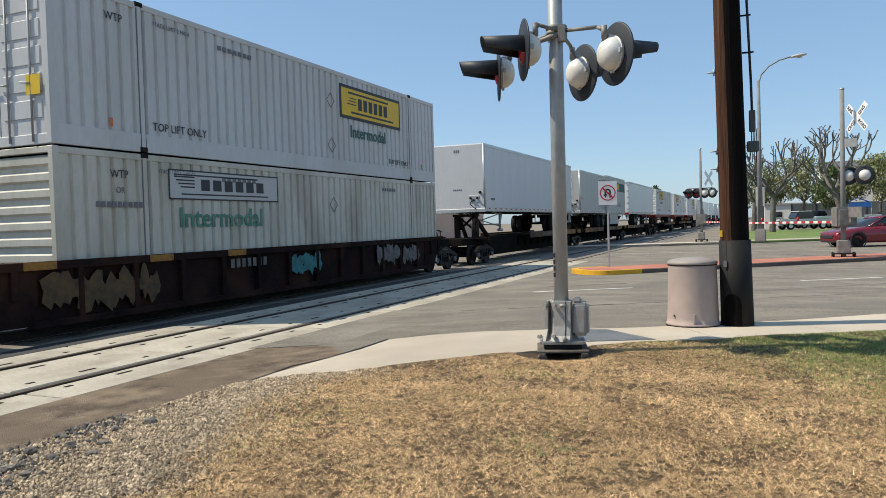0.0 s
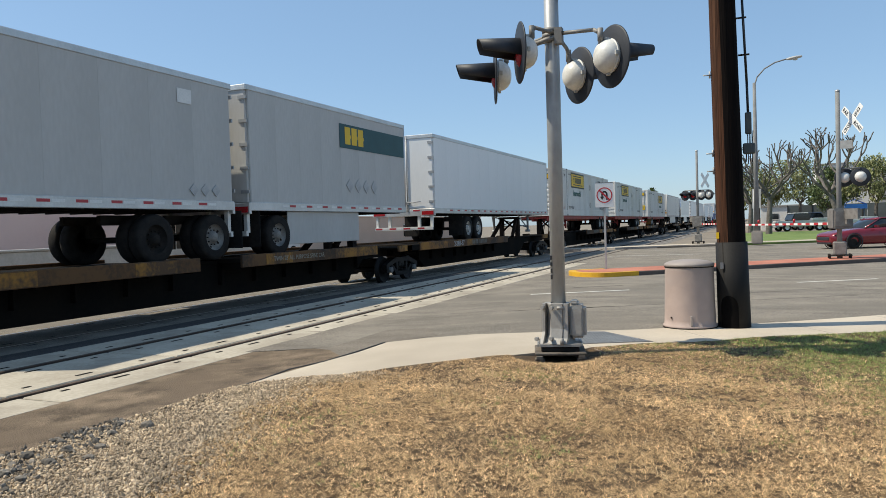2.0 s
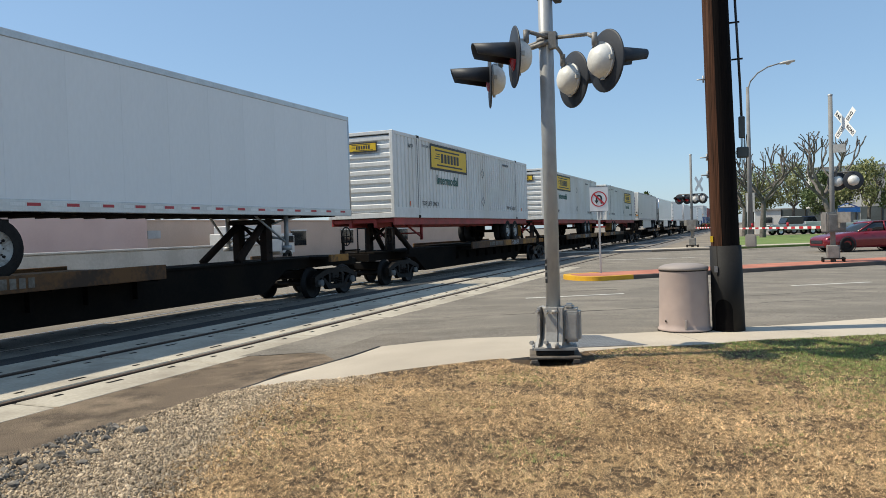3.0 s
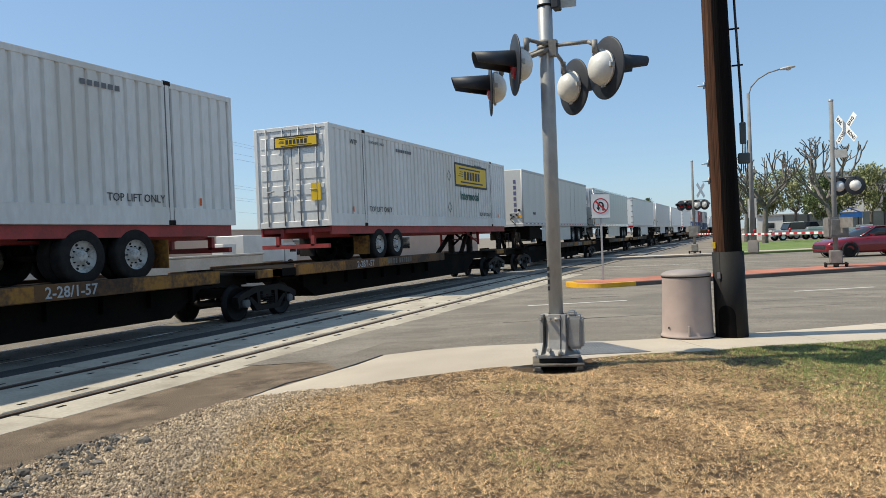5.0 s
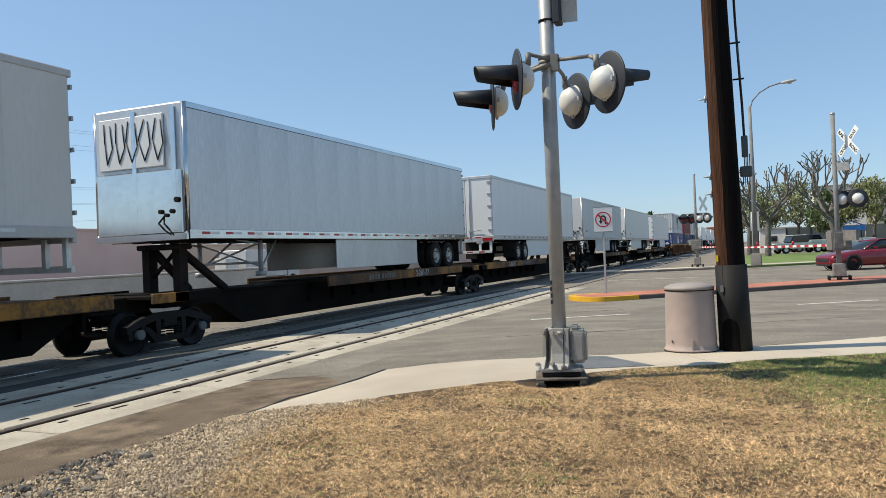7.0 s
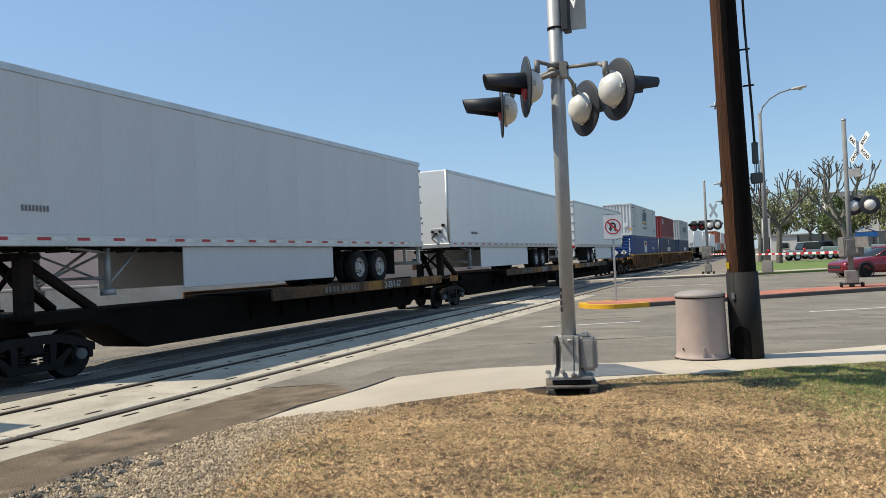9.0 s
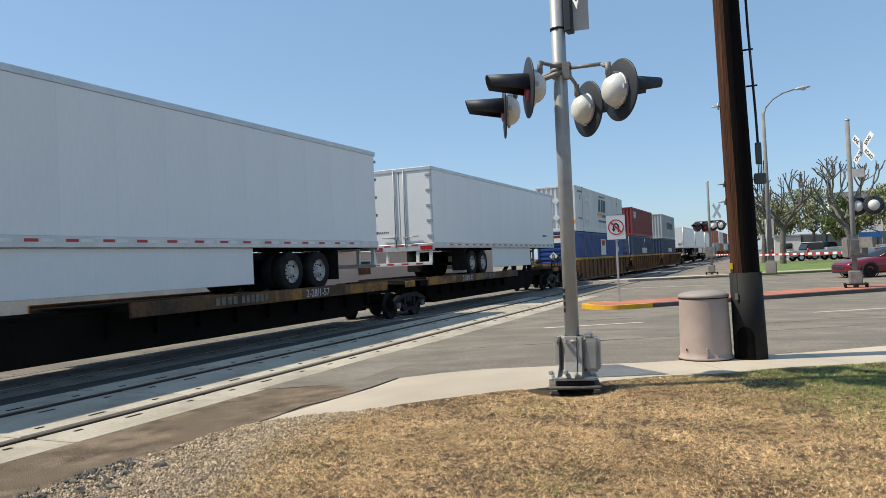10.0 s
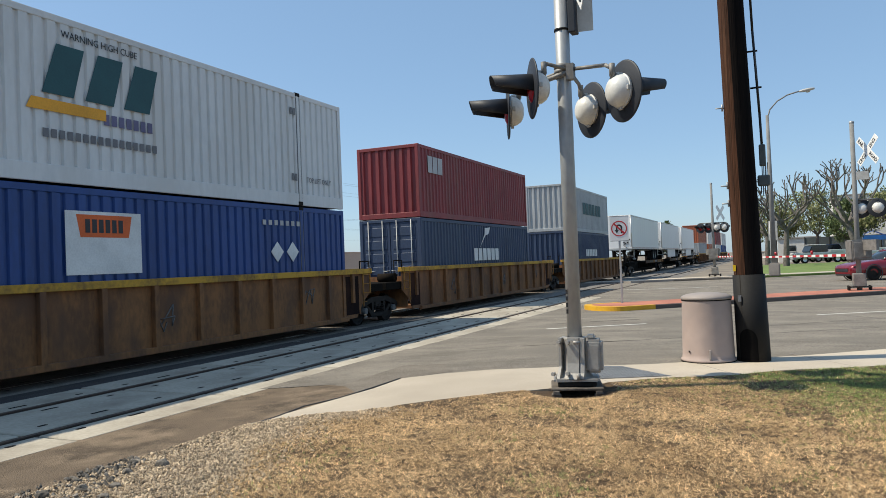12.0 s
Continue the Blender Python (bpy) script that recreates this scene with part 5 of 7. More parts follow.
def pickup(x, y, yaw, paint, label):
    ob = thing("pickup_truck", pose(x, y, ground_z(x, y) + 0.1, 0, 0, yaw), label, "pickup truck", "parked vehicles across the road")
    part("body", bbox(0, 5.4, -0.95, 0.95, 0.5, 1.1, 0.1, 2), paint, ob)
    bm = bbox(1.5, 3.5, -0.85, 0.85, 1.1, 1.85, 0.1, 2)
    for v in bm.verts:
        if v.co.z > 1.5:
            v.co.x = 2.55 + (v.co.x - 2.55) * 0.72
    part("cab", bm, "glass_dark", ob)
    part("roof", bbox(1.85, 3.25, -0.78, 0.78, 1.82, 1.9, 0.03, 1), paint, ob)
    for s in (-0.96, 0.84):
        part("bed_side", bbox(3.55, 5.35, s, s + 0.12, 1.05, 1.32, 0.02, 1), paint, ob)
    for sy in (-0.86, 0.86):
        for wx in (0.95, 4.3):
            rot = Matrix.Translation((wx, sy, 0.4)) @ Matrix.Rotation(-math.pi / 2 if sy > 0 else math.pi / 2, 4, "X")
            w = part("wheel", loc_bm(lathe([(0.22, -0.12), (0.36, -0.13), (0.4, -0.08), (0.4, 0.08), (0.36, 0.13), (0.22, 0.12)], 18), rot), "tyre", ob)
            part("rim", loc_bm(lathe([(0.24, 0.11), (0.1, 0.08), (0, 0.1)], 14), rot), "alloy", w)
    part("grille", bbox(-0.03, 0.03, -0.6, 0.6, 0.65, 0.95), "black_paint", ob)
    for sy in (-0.75, 0.75):
        part("headlight", bbox(-0.02, 0.1, sy - 0.12, sy + 0.12, 0.75, 0.95), "lamp_glass", ob)
    part("bumper", bbox(-0.12, 0.02, -0.93, 0.93, 0.42, 0.6, 0.03, 1), "galvanised", ob)
    return ob


pickup(1.6, 84, 25, "truck_white", "white pickup truck parked beyond the lawn")
pickup(3.2, 90, 15, "cont_navy", "dark pickup truck parked beyond the lawn")
pickup(6.0, 86, 20, "truck_white", "white pickup truck parked beyond the lawn")
# small street sign and post seen past the utility pole
sg = thing("street_sign", pose(-0.15, 50.5, ground_z(-0.15, 50.5)), "grey-backed street sign on a post", "traffic sign")
part("post", tube(bmesh.new(), (0, 0, 0), (0, 0, 3.4), 0.04, seg=8), "galvanised", sg)
part("panel", bbox(-0.1, 0.42, -0.03, -0.01, 2.2, 3.4, 0.004, 1), "head_grey", sg)

# ---- behind the train ----
WALL_X = -34.0
pk = thing("pink_building", pose(WALL_X, -40, 0), "long low pink stucco building behind the tracks", "building")
part("wall", bbox(-14, 0, 0, 75, -0.1, 3.85), "pink_wall", pk)
part("parapet_cap", bbox(-14.1, 0.06, -0.1, 75.08, 3.85, 3.98, 0.02, 1), "pink_wall", pk)
part("plinth", bbox(0, 0.04, 0.1, 74.9, 0, 0.55), "barrier", pk)
pc = thing("peach_building", pose(WALL_X - 0.6, 35.2, 0), "lower peach stucco building next to the pink one", "building")
part("wall", bbox(-14, 0, 0, 60, -0.1, 3.0), "peach_wall", pc)
part("parapet_cap", bbox(-14.1, 0.06, 0, 60.1, 3.0, 3.1, 0.02, 1), "peach_wall", pc)
part("sign_panel", bbox(0.0, 0.05, 0.4, 1.5, 1.9, 2.4), "ink_palegrey", pc)
for y in (8, 16, 24, 36):
    w = part("window", bbox(-0.02, 0.05, y, y + 2.2, 1.0, 2.2), "glass_dark", pc)
    part("window_frame", bbox(0.02, 0.08, y - 0.08, y + 2.28, 2.2, 2.3), "plaster_white", w)
bw = solo("concrete_barrier", bbox(-20.1, -19.8, -30, 27, 0, 1.45, 0.03, 1), "barrier", "low pale grey concrete wall along the street", "wall", kind="structure")
part("coping", bbox(-20.14, -19.76, -30, 27.04, 1.45, 1.52, 0.015, 1), "barrier", bw)
ub = thing("utility_cabinet", pose(-30.0, 36.9, 0), "white metal cabinet on the street's edge", "cabinet")
part("body", bbox(-0.9, 0, 0, 1.25, 0, 2.05, 0.04, 1), "plaster_white", ub)
part("door", bbox(0, 0.03, 0.12, 1.13, 0.2, 1.9, 0.01, 1), "plaster_white", ub)
vn = thing("box_truck", pose(-30.0, 38.9, 0), "white box truck parked by the peach building", "truck")
part("box", bbox(-2.2, 0, 0, 4.4, 0.75, 2.55, 0.04, 1), "truck_white", vn)
part("cab", bbox(-2.1, -0.1, 4.5, 6.2, 0.5, 2.0, 0.15, 2), "truck_white", vn)
part("windscreen", bbox(-1.95, -0.08, 5.2, 6.0, 1.3, 1.85, 0.05, 1), "glass_dark", vn)
for y in (1.0, 5.2):
    for x in (-0.15, -2.05):
        part("wheel", loc_bm(lathe([(0.2, -0.12), (0.4, -0.13), (0.42, 0), (0.4, 0.13), (0.2, 0.12)], 16, ROT90Y), Matrix.Translation((x, y, 0.42))), "tyre", vn)


def power_pole(x, y, h):
    ob = thing("power_pole", pose(x, y, 0), "tall distant power pole with crossarms", "power pole", "power line")
    part("shaft", tube(bmesh.new(), (0, 0, -0.1), (0, 0, h), 0.45, 0.3, 8), "bark", ob)
    for z, w in ((h - 0.4, 2.2), (h - 2.4, 4.4), (h - 7.6, 3.0), (h - 9.6, 3.0), (h - 11.8, 3.4), (h - 12.8, 2.6)):
        part("crossarm", bbox(-w / 2, w / 2, -0.1, 0.1, z - 0.12, z + 0.12), "bark", ob)
        for sx in (-0.45, 0.45):
            part("insulator", lathe([(0.05, z - 0.7), (0.09, z - 0.6), (0.05, z - 0.3), (0.09, z - 0.2), (0.05, z - 0.12)], 8, Matrix.Translation((sx * w, 0, 0))), "roof_grey", ob)
    return ob


pp = power_pole(-80, 84.5, 21.2)
for dx, z in ((-2.0, 18.2), (2.0, 18.2), (-0.9, 20.3), (0.9, 20.3), (-1.3, 13.0), (1.3, 13.0), (-1.3, 11.0), (1.3, 11.0), (0, 8.8)):
    bm = bmesh.new()
    pts = [Vector((dx, y - 84.5, z - 1.6 * (1 - ((y - 42) / 42) ** 2) if y <= 84.5 else z - 1.6 * (1 - ((y - 127) / 42.5) ** 2))) for y in [0, 14, 28, 42, 56, 70, 84.5, 99, 113, 127, 141, 155, 169.5]]
    for a, b in zip(pts, pts[1:]):
        tube(bm, a, b, 0.016, seg=4, caps=False)
    part("wire", bm, "far_wire", pp)
copy_thing(power_pole(-80, 169.5, 21.2), pose(-80, 0, 0))

# ---- the train ----
SPEED = 22.03
MOVERS = []
CACHE = {}


def cached(key, make, material):
    """A shared mesh, made once."""
    if key not in CACHE:
        bm = make()
        bmesh.ops.recalc_face_normals(bm, faces=bm.faces)
        me = bpy.data.meshes.new(key)
        bm.to_mesh(me)
        bm.free()
        me.materials.append(M[material])
        CACHE[key] = me
    return CACHE[key]


def rolling(name, s, label, category, group):
    """A thing of the train whose front stands s metres up the track at the start."""
    ob = thing(name, pose(TRAIN_X, s, 0), label, category, group)
    MOVERS.append((ob, s))
    return ob


ROT_Y = Matrix.Rotation(math.pi / 2, 4, "Y")


def tyre_bm():
    return lathe([(0.29, -0.13), (0.42, -0.14), (0.485, -0.125), (0.505, -0.08), (0.505, 0.08), (0.485, 0.125), (0.42, 0.14), (0.29, 0.13)], 28, ROT_Y)


def rim_bm():
    bm = lathe([(0.295, 0.13), (0.29, 0.1), (0.25, 0.06), (0.2, 0.03), (0.13, 0.05), (0.11, 0.12), (0.06, 0.14), (0.0, 0.14)], 24, ROT_Y)
    return bm


def nuts_bm():
    bm = bmesh.new()
    for i in range(10):
        a = 2 * math.pi * i / 10
        tube(bm, (0.04, 0.165 * math.cos(a), 0.165 * math.sin(a)), (0.075, 0.165 * math.cos(a), 0.165 * math.sin(a)), 0.014, seg=5)
    for i in range(5):
        a = 2 * math.pi * (i + 0.5) / 5
        tube(bm, (0.03, 0.225 * math.cos(a), 0.225 * math.sin(a)), (0.058, 0.225 * math.cos(a), 0.225 * math.sin(a)), 0.026, seg=8)
    return bm


def road_wheel(parent, x, y, z, rim="rim_white", side=1):
    m = Matrix.Translation((x, y, z)) @ (Matrix.Rotation(math.pi, 4, "Z") if side < 0 else Matrix.Identity(4))
    w = part("wheel", cached("tyre", tyre_bm, "tyre"), None, parent, at=m)
    if side:
        part("rim", cached("rim_" + rim, rim_bm, rim), None, w)
        part("wheel_nuts", cached("nuts", nuts_bm, "dark_iron"), None, w)
    return w


def bogie(parent, ys, deck, rim="rim_white"):
    """Axles with dual wheels, standing on the deck."""
    z = deck + 0.505
    for y in ys:
        for sx in (1, -1):
            road_wheel(parent, sx * 1.1, y, z, rim, sx)
            road_wheel(parent, sx * 0.77, y, z, rim, 0)
        part("axle", tube(bmesh.new(), (-0.7, y, z), (0.7, y, z), 0.065), "dark_iron", parent)
    for sx in (-0.5, 0.5):
        bm = bmesh.new()
        box(bm, sx - 0.05, sx + 0.05, min(ys) - 0.75, max(ys) + 0.75, z + 0.32, z + 0.5)
        for y in ys:
            box(bm, sx - 0.06, sx + 0.06, y - 0.15, y + 0.15, z + 0.05, z + 0.4)
        part("slider_rail", bm, "dark_iron", parent)


# -- rail trucks --
def side_frame_bm():
    """A cast truck side: arched top member, drooping lower member, columns and axle-box jaws, with open windows between."""
    top = [(-1.2, 0.6), (-1.2, 0.46), (-0.92, 0.56), (-0.42, 0.68), (0.42, 0.68), (0.92, 0.56), (1.2, 0.46), (1.2, 0.6), (0.95, 0.7), (0.5, 0.82), (-0.5, 0.82), (-0.95, 0.7)]
    low = [(-0.78, 0.56), (-0.64, 0.56), (-0.36, 0.34), (0.36, 0.34), (0.64, 0.56), (0.78, 0.56), (0.46, 0.22), (-0.46, 0.22)]
    bm = extrude_x(top, -0.08, 0.08)
    extrude_x(low, -0.07, 0.07, bm)
    for sy in (-1, 1):
        extrude_x([(sy * 0.3, 0.28), (sy * 0.4, 0.28), (sy * 0.44, 0.74), (sy * 0.3, 0.74)], -0.06, 0.06, bm)
        for dy in (0.72, 1.06):
            extrude_x([(sy * dy, 0.34), (sy * (dy + 0.1), 0.34), (sy * (dy + 0.1), 0.6), (sy * dy, 0.6)], -0.07, 0.07, bm)
    return bm


def wheel_bm():
    return lathe([(0.06, -0.08), (0.1, -0.08), (0.12, -0.02), (0.35, 0.0), (0.38, -0.06), (0.46, -0.06), (0.465, -0.03), (0.425, -0.015), (0.42, 0.07), (0.38, 0.07), (0.35, 0.03), (0.12, 0.06), (0.1, 0.1), (0.06, 0.1)], 26, ROT_Y)


def spring_bm():
    bm = bmesh.new()
    for y in (-0.22, 0, 0.22):
        for k in range(5):
            tube(bm, (0, y, 0.35 + k * 0.055), (0, y, 0.375 + k * 0.055), 0.075, seg=10)
    return bm


def bearing_bm():
    return tube(bmesh.new(), (-0.1, 0, 0), (0.13, 0, 0), 0.1, seg=12)


def rail_truck(parent, y):
    for sx in (1, -1):
        f = part("side_frame", cached("side_frame", side_frame_bm, "wheel_steel"), None, parent, at=pose(sx * 1.0, y, 0))
        part("spring", cached("spring", spring_bm, "dark_iron"), None, f)
        for dy in (-0.89, 0.89):
            flip = Matrix.Rotation(math.pi, 4, "Z") if sx < 0 else Matrix.Identity(4)
            part("rail_wheel", cached("rail_wheel", wheel_bm, "wheel_steel"), None, parent, at=pose(sx * 0.755, y + dy, 0.43) @ flip)
            part("bearing", cached("bearing", bearing_bm, "tread_plate"), None, f, at=pose(0, dy, 0.43) @ flip)
    part("bolster", bbox(-1.05, 1.05, y - 0.2, y + 0.2, 0.5, 0.78, 0.03, 1), "wheel_steel", parent)
    for dy in (-0.89, 0.89):
        part("axle", tube(bmesh.new(), (-0.75, y + dy, 0.43), (0.75, y + dy, 0.43), 0.08), "wheel_steel", parent)


DECK = 1.22
UNIT_L = 18.0


def flatcar(s, first, last, hitch_y, stamp, plats, group="articulated flatcar units"):
    """One platform of a three-unit articulated flatcar; s is its front truck's centre, the next truck one unit length behind."""
    L = UNIT_L
    ob = rolling("flatcar", s, "black articulated spine car with orange-brown wheel platforms", "flatcar", group)
    y0, y1 = (-1.75 if first else 0.25), (L + 1.75 if last else L - 0.25)
    hull = [(y0, 1.1), (y0, 0.86), (1.9, 0.86), (2.9, 0.3), (L - 2.9, 0.3), (L - 1.9, 0.86), (y1, 0.86), (y1, 1.1)]
    part("spine", extrude_x(hull, -0.62, 0.62), "car_black", ob)
    part("spine_cap", bbox(-0.66, 0.66, y0 + 0.3, y1 - 0.3, 1.1, 1.16, 0.01, 1), "car_black", ob)
    for ye in (0.3, L - 0.3):
        part("end_deck", bbox(-1.3, 1.3, ye - 0.5, ye + 0.9 if ye < 1 else ye + 0.5, 1.1, 1.17, 0.01, 1), "car_black", ob)
        for sx in (1.3, -1.38):
            part("end_sill", bbox(sx, sx + 0.08, ye - 0.5, ye + 0.9 if ye < 1 else ye + 0.5, 1.02, 1.22, 0.01, 1), "deck_yellow" if ye > 1 else "car_black", ob)
    for a, b, flip in plats:
        d = part("wheel_platform", bbox(-1.33, 1.33, a, b, DECK - 0.12, DECK - 0.01, 0.015, 1), "car_black", ob)
        n = int((b - a) / 1.2)
        for k in range(n + 1):
            y = a + 0.1 + (b - a - 0.2) * k / n
            part("bracket", extrude_x([(y - 0.04, DECK - 0.12), (y + 0.04, DECK - 0.12), (y + 0.04, 0.6), (y - 0.04, 0.6)], 0.6, 0.75), "car_black", d)
            part("outrigger", bbox(0.7, 1.3, y - 0.04, y + 0.04, DECK - 0.26, DECK - 0.12), "car_black", d)
        for sx in (1, -1):
            xs = (1.33, 1.4) if sx > 0 else (-1.4, -1.33)
            part("side_sill", bbox(*xs, a, b, 1.0, 1.29, 0.01, 1), "sill_brown", ob, "dirty orange-brown side sill")
            if sx > 0:
                spans = [(0.0, 2.5), (4.6, 5.7)] if not flip else [(b - a - 2.5, b - a - 0.1), (b - a - 5.7, b - a - 4.6)]
                for u0, u1 in spans:
                    ya, yb = (b - u1, b - u0)
                    part("yellow_patch", bbox(1.4, 1.404, max(a, ya), yb, 1.02, 1.27), "deck_yellow", ob)
        base = b - 4.4 if not flip else a + 3.2
        if stamp:
            letter("2-28/1-57", 0.2, "ink_palegrey", ob, on_side(1.406, base, 1.05), 1.0, 0.004)
            bars(4, 0.17, 0.7, 0.06, "ink_worn", ob, on_side(1.406, base - 3.4 if not flip else base + 2.0, 1.07))
            bars(6, 0.17, 0.95, 0.05, "ink_worn", ob, on_side(1.406, base - 2.55 if not flip else base + 2.85, 1.07))
    for hy in hitch_y:
        fore = 1 if hy < L / 2 else -1
        bm = bmesh.new()
        for sx in (-0.55, 0.55):
            box(bm, sx * 0.8 - 0.1, sx * 0.8 + 0.1, hy - 0.13, hy + 0.13, DECK - 0.1, 2.16)
            tube(bm, (sx, hy + fore * 1.35, DECK - 0.05), (sx * 0.7, hy + fore * 0.08, 2.1), 0.1, seg=8)
        tube(bm, (-0.55, hy + 0.02, 1.35), (0.33, hy + 0.02, 2.1), 0.05, seg=6)
        tube(bm, (0.55, hy + 0.03, 1.35), (-0.33, hy + 0.03, 2.1), 0.05, seg=6)
        h = part("hitch", bm, "hitch_brown", ob, "rusty black A-frame trailer hitch stanchion")
        part("hitch_plate", bbox(-0.55, 0.55, hy - 0.3, hy + 0.3, 2.12, 2.24, 0.03, 1), "dark_iron", h)
    if first:
        rail_truck(ob, 0)
    rail_truck(ob, L)
    for end, ye, sg in ((first, y0, -1), (last, y1, 1)):
        if end:
            part("coupler", bbox(-0.14, 0.14, min(ye, ye + sg * 0.75), max(ye, ye + sg * 0.75), 0.78, 1.02, 0.03, 1), "dark_iron", ob)
            bm = bmesh.new()
            pipe(bm, [(1.2, ye - sg * 0.15, 1.2), (1.2, ye - sg * 0.15, 1.95), (1.2, ye - sg * 0.65, 1.95), (1.2, ye - sg * 0.65, 1.2)], 0.022, 6)
            part("hand_rail", bm, "dark_iron", ob)
            bm = bmesh.new()
            c = Vector((0.95, ye - sg * 0.9, 1.72))
            ring = [c + Vector((0, 0.28 * math.cos(a), 0.28 * math.sin(a))) for a in [k * math.pi / 8 for k in range(17)]]
            pipe(bm, ring, 0.02, 5)
            for k in range(0, 16, 4):
                tube(bm, c, ring[k], 0.014, seg=5)
            tube(bm, c - Vector((0.12, 0, 0)), (0.83, c.y, DECK), 0.05, seg=6)
            part("brake_wheel", bm, "dark_iron", ob)
    return ob


# -- semi-trailers --
def trailer(s, L, skin, label, nose_first=True, bottom=2.32, top=5.27, skirt=None, bogie_at=2.6, roof="rail_alu", seams=1.22, tape=True,
            rim="rim_white", rails="rail_alu", width=2.59, legs=True, axles=2, spread=1.24, group="semi-trailers on the train"):
    """A box trailer; lengths are told from its nose."""
    ob = rolling("semi_trailer", s, label, "trailer", group)
    fy = (lambda y: y) if nose_first else (lambda y: L - y)
    hw = width / 2

    def ybox(x0, x1, a, b, z0, z1, bev=0.0):
        a, b = sorted((fy(a), fy(b)))
        return bbox(x0, x1, a, b, z0, z1, bev, 1)

    part("body", ybox(-hw + 0.012, hw - 0.012, 0.03, L - 0.04, bottom + 0.1, top - 0.03), skin, ob)
    for sx in (1, -1):
        n = int(L / seams)
        pw = (L - 0.12) / n
        for i in range(n):
            me = cached("panel_%s_%.3f_%.2f" % (skin, pw, top - bottom), lambda: bbox(-0.008, 0.008, 0.001, pw - 0.001, 0.2, top - bottom - 0.12), skin)
            part("side_panel", me, None, ob, at=Matrix.Translation((sx * (hw - 0.012), min(fy(0.06 + i * pw), fy(0.06 + (i + 1) * pw)), bottom)))
        part("top_rail", ybox(*sorted((sx * (hw - 0.06), sx * (hw + 0.012))), 0.02, L, top - 0.13, top, 0.012), rails, ob)
        br = part("bottom_rail", ybox(*sorted((sx * (hw - 0.06), sx * (hw + 0.014))), 0.02, L, bottom, bottom + 0.21, 0.012), rails, ob)
        if tape and sx > 0:
            step = 0.78
            for c, off in (("refl_red", 0), ("refl_white", 0.3)):
                strip = cached("tape_" + c, lambda: bbox(0.0142, 0.0162, 0, 0.26, 0.1, 0.155), c)
                for i in range(int((L - 0.8) / step)):
                    y = 0.4 + i * step + off
                    part("reflective_tape", strip, None, br, at=pose(hw, min(fy(y), fy(y + 0.26)), bottom))
    part("roof", ybox(-hw + 0.02, hw - 0.02, 0.03, L - 0.03, top - 0.03, top + 0.015, 0.01), roof, ob)
    # nose
    bm = ybox(-hw, hw, -0.02, 0.06, bottom + 0.05, top - 0.01, 0.02)
    nose = part("front_wall", bm, skin, ob)
    for sx in (1, -1):
        part("corner_post", tube(bmesh.new(), (sx * (hw - 0.045), fy(0.03), bottom + 0.02), (sx * (hw - 0.045), fy(0.03), top), 0.06, seg=12), rails, ob)
    if nose_first:
        part("nose_sill", ybox(-hw - 0.005, hw + 0.005, -0.05, 0.0, bottom - 0.02, bottom + 0.14, 0.012), rails, nose)
        for dx, dz, r in ((0.63, 0.6, 0.05), (0.78, 0.52, 0.042), (0.94, 0.6, 0.05), (1.08, 0.84, 0.06)):
            part("hose_coupling", tube(bmesh.new(), (dx, -0.02, bottom + dz), (dx, -0.11, bottom + dz), r, seg=9), "dark_iron", nose)
        part("coupling_plate", bbox(0.55, 1.02, -0.04, -0.02, bottom + 0.42, bottom + 0.72, 0.008, 1), "rail_alu", nose)
        bm = bmesh.new()
        pipe(bm, [(0.7, -0.06, bottom + 0.5), (0.62, -0.14, bottom + 0.35), (0.78, -0.14, bottom + 0.2), (0.9, -0.08, bottom + 0.1)], 0.02, 6)
        part("air_hose", bm, "dark_iron", nose)
        bars(5, 0.06, 0.42, 0.03, "ink_grey", nose, on_front(-0.2, -0.024, bottom + 0.95))
        bars(3, 0.12, 0.26, 0.03, "ink_grey", nose, on_front(-0.13, -0.024, top - 0.35))
    # doors
    for sx in (1, -1):
        d = part("rear_door", ybox(*sorted((sx * 0.012, sx * (hw - 0.05))), L - 0.05, L + 0.02, bottom + 0.2, top - 0.1, 0.015), skin, ob)
        yr = L + 0.05
        part("lock_rod", tube(bmesh.new(), (sx * 0.2, fy(yr), bottom + 0.08), (sx * 0.2, fy(yr), top - 0.05), 0.022, seg=8), "galvanised", d)
        bm = bmesh.new()
        tube(bm, (sx * 0.2, fy(yr + 0.03), bottom + 0.42), (sx * 0.75, fy(yr + 0.03), bottom + 0.46), 0.018, seg=6)
        a, b = sorted((fy(yr - 0.03), fy(yr + 0.035)))
        box(bm, *sorted((sx * 0.13, sx * 0.27)), a, b, bottom + 0.36, bottom + 0.46)
        part("door_latch", bm, "galvanised", d)
        for k in range(5):
            z = bottom + 0.45 + k * (top - bottom - 0.75) / 4
            a, b = sorted((fy(L + 0.01), fy(L + 0.05)))
            part("hinge", bbox(*sorted((sx * (hw - 0.22), sx * (hw + 0.01))), a, b, z - 0.04, z + 0.04), "galvanised", d)
    part("door_frame_sill", ybox(-hw - 0.005, hw + 0.005, L - 0.05, L + 0.04, bottom - 0.08, bottom + 0.19, 0.012), rails, ob)
    part("door_header", ybox(-hw - 0.005, hw + 0.005, L - 0.05, L + 0.045, top - 0.13, top + 0.005, 0.012), rails, ob)
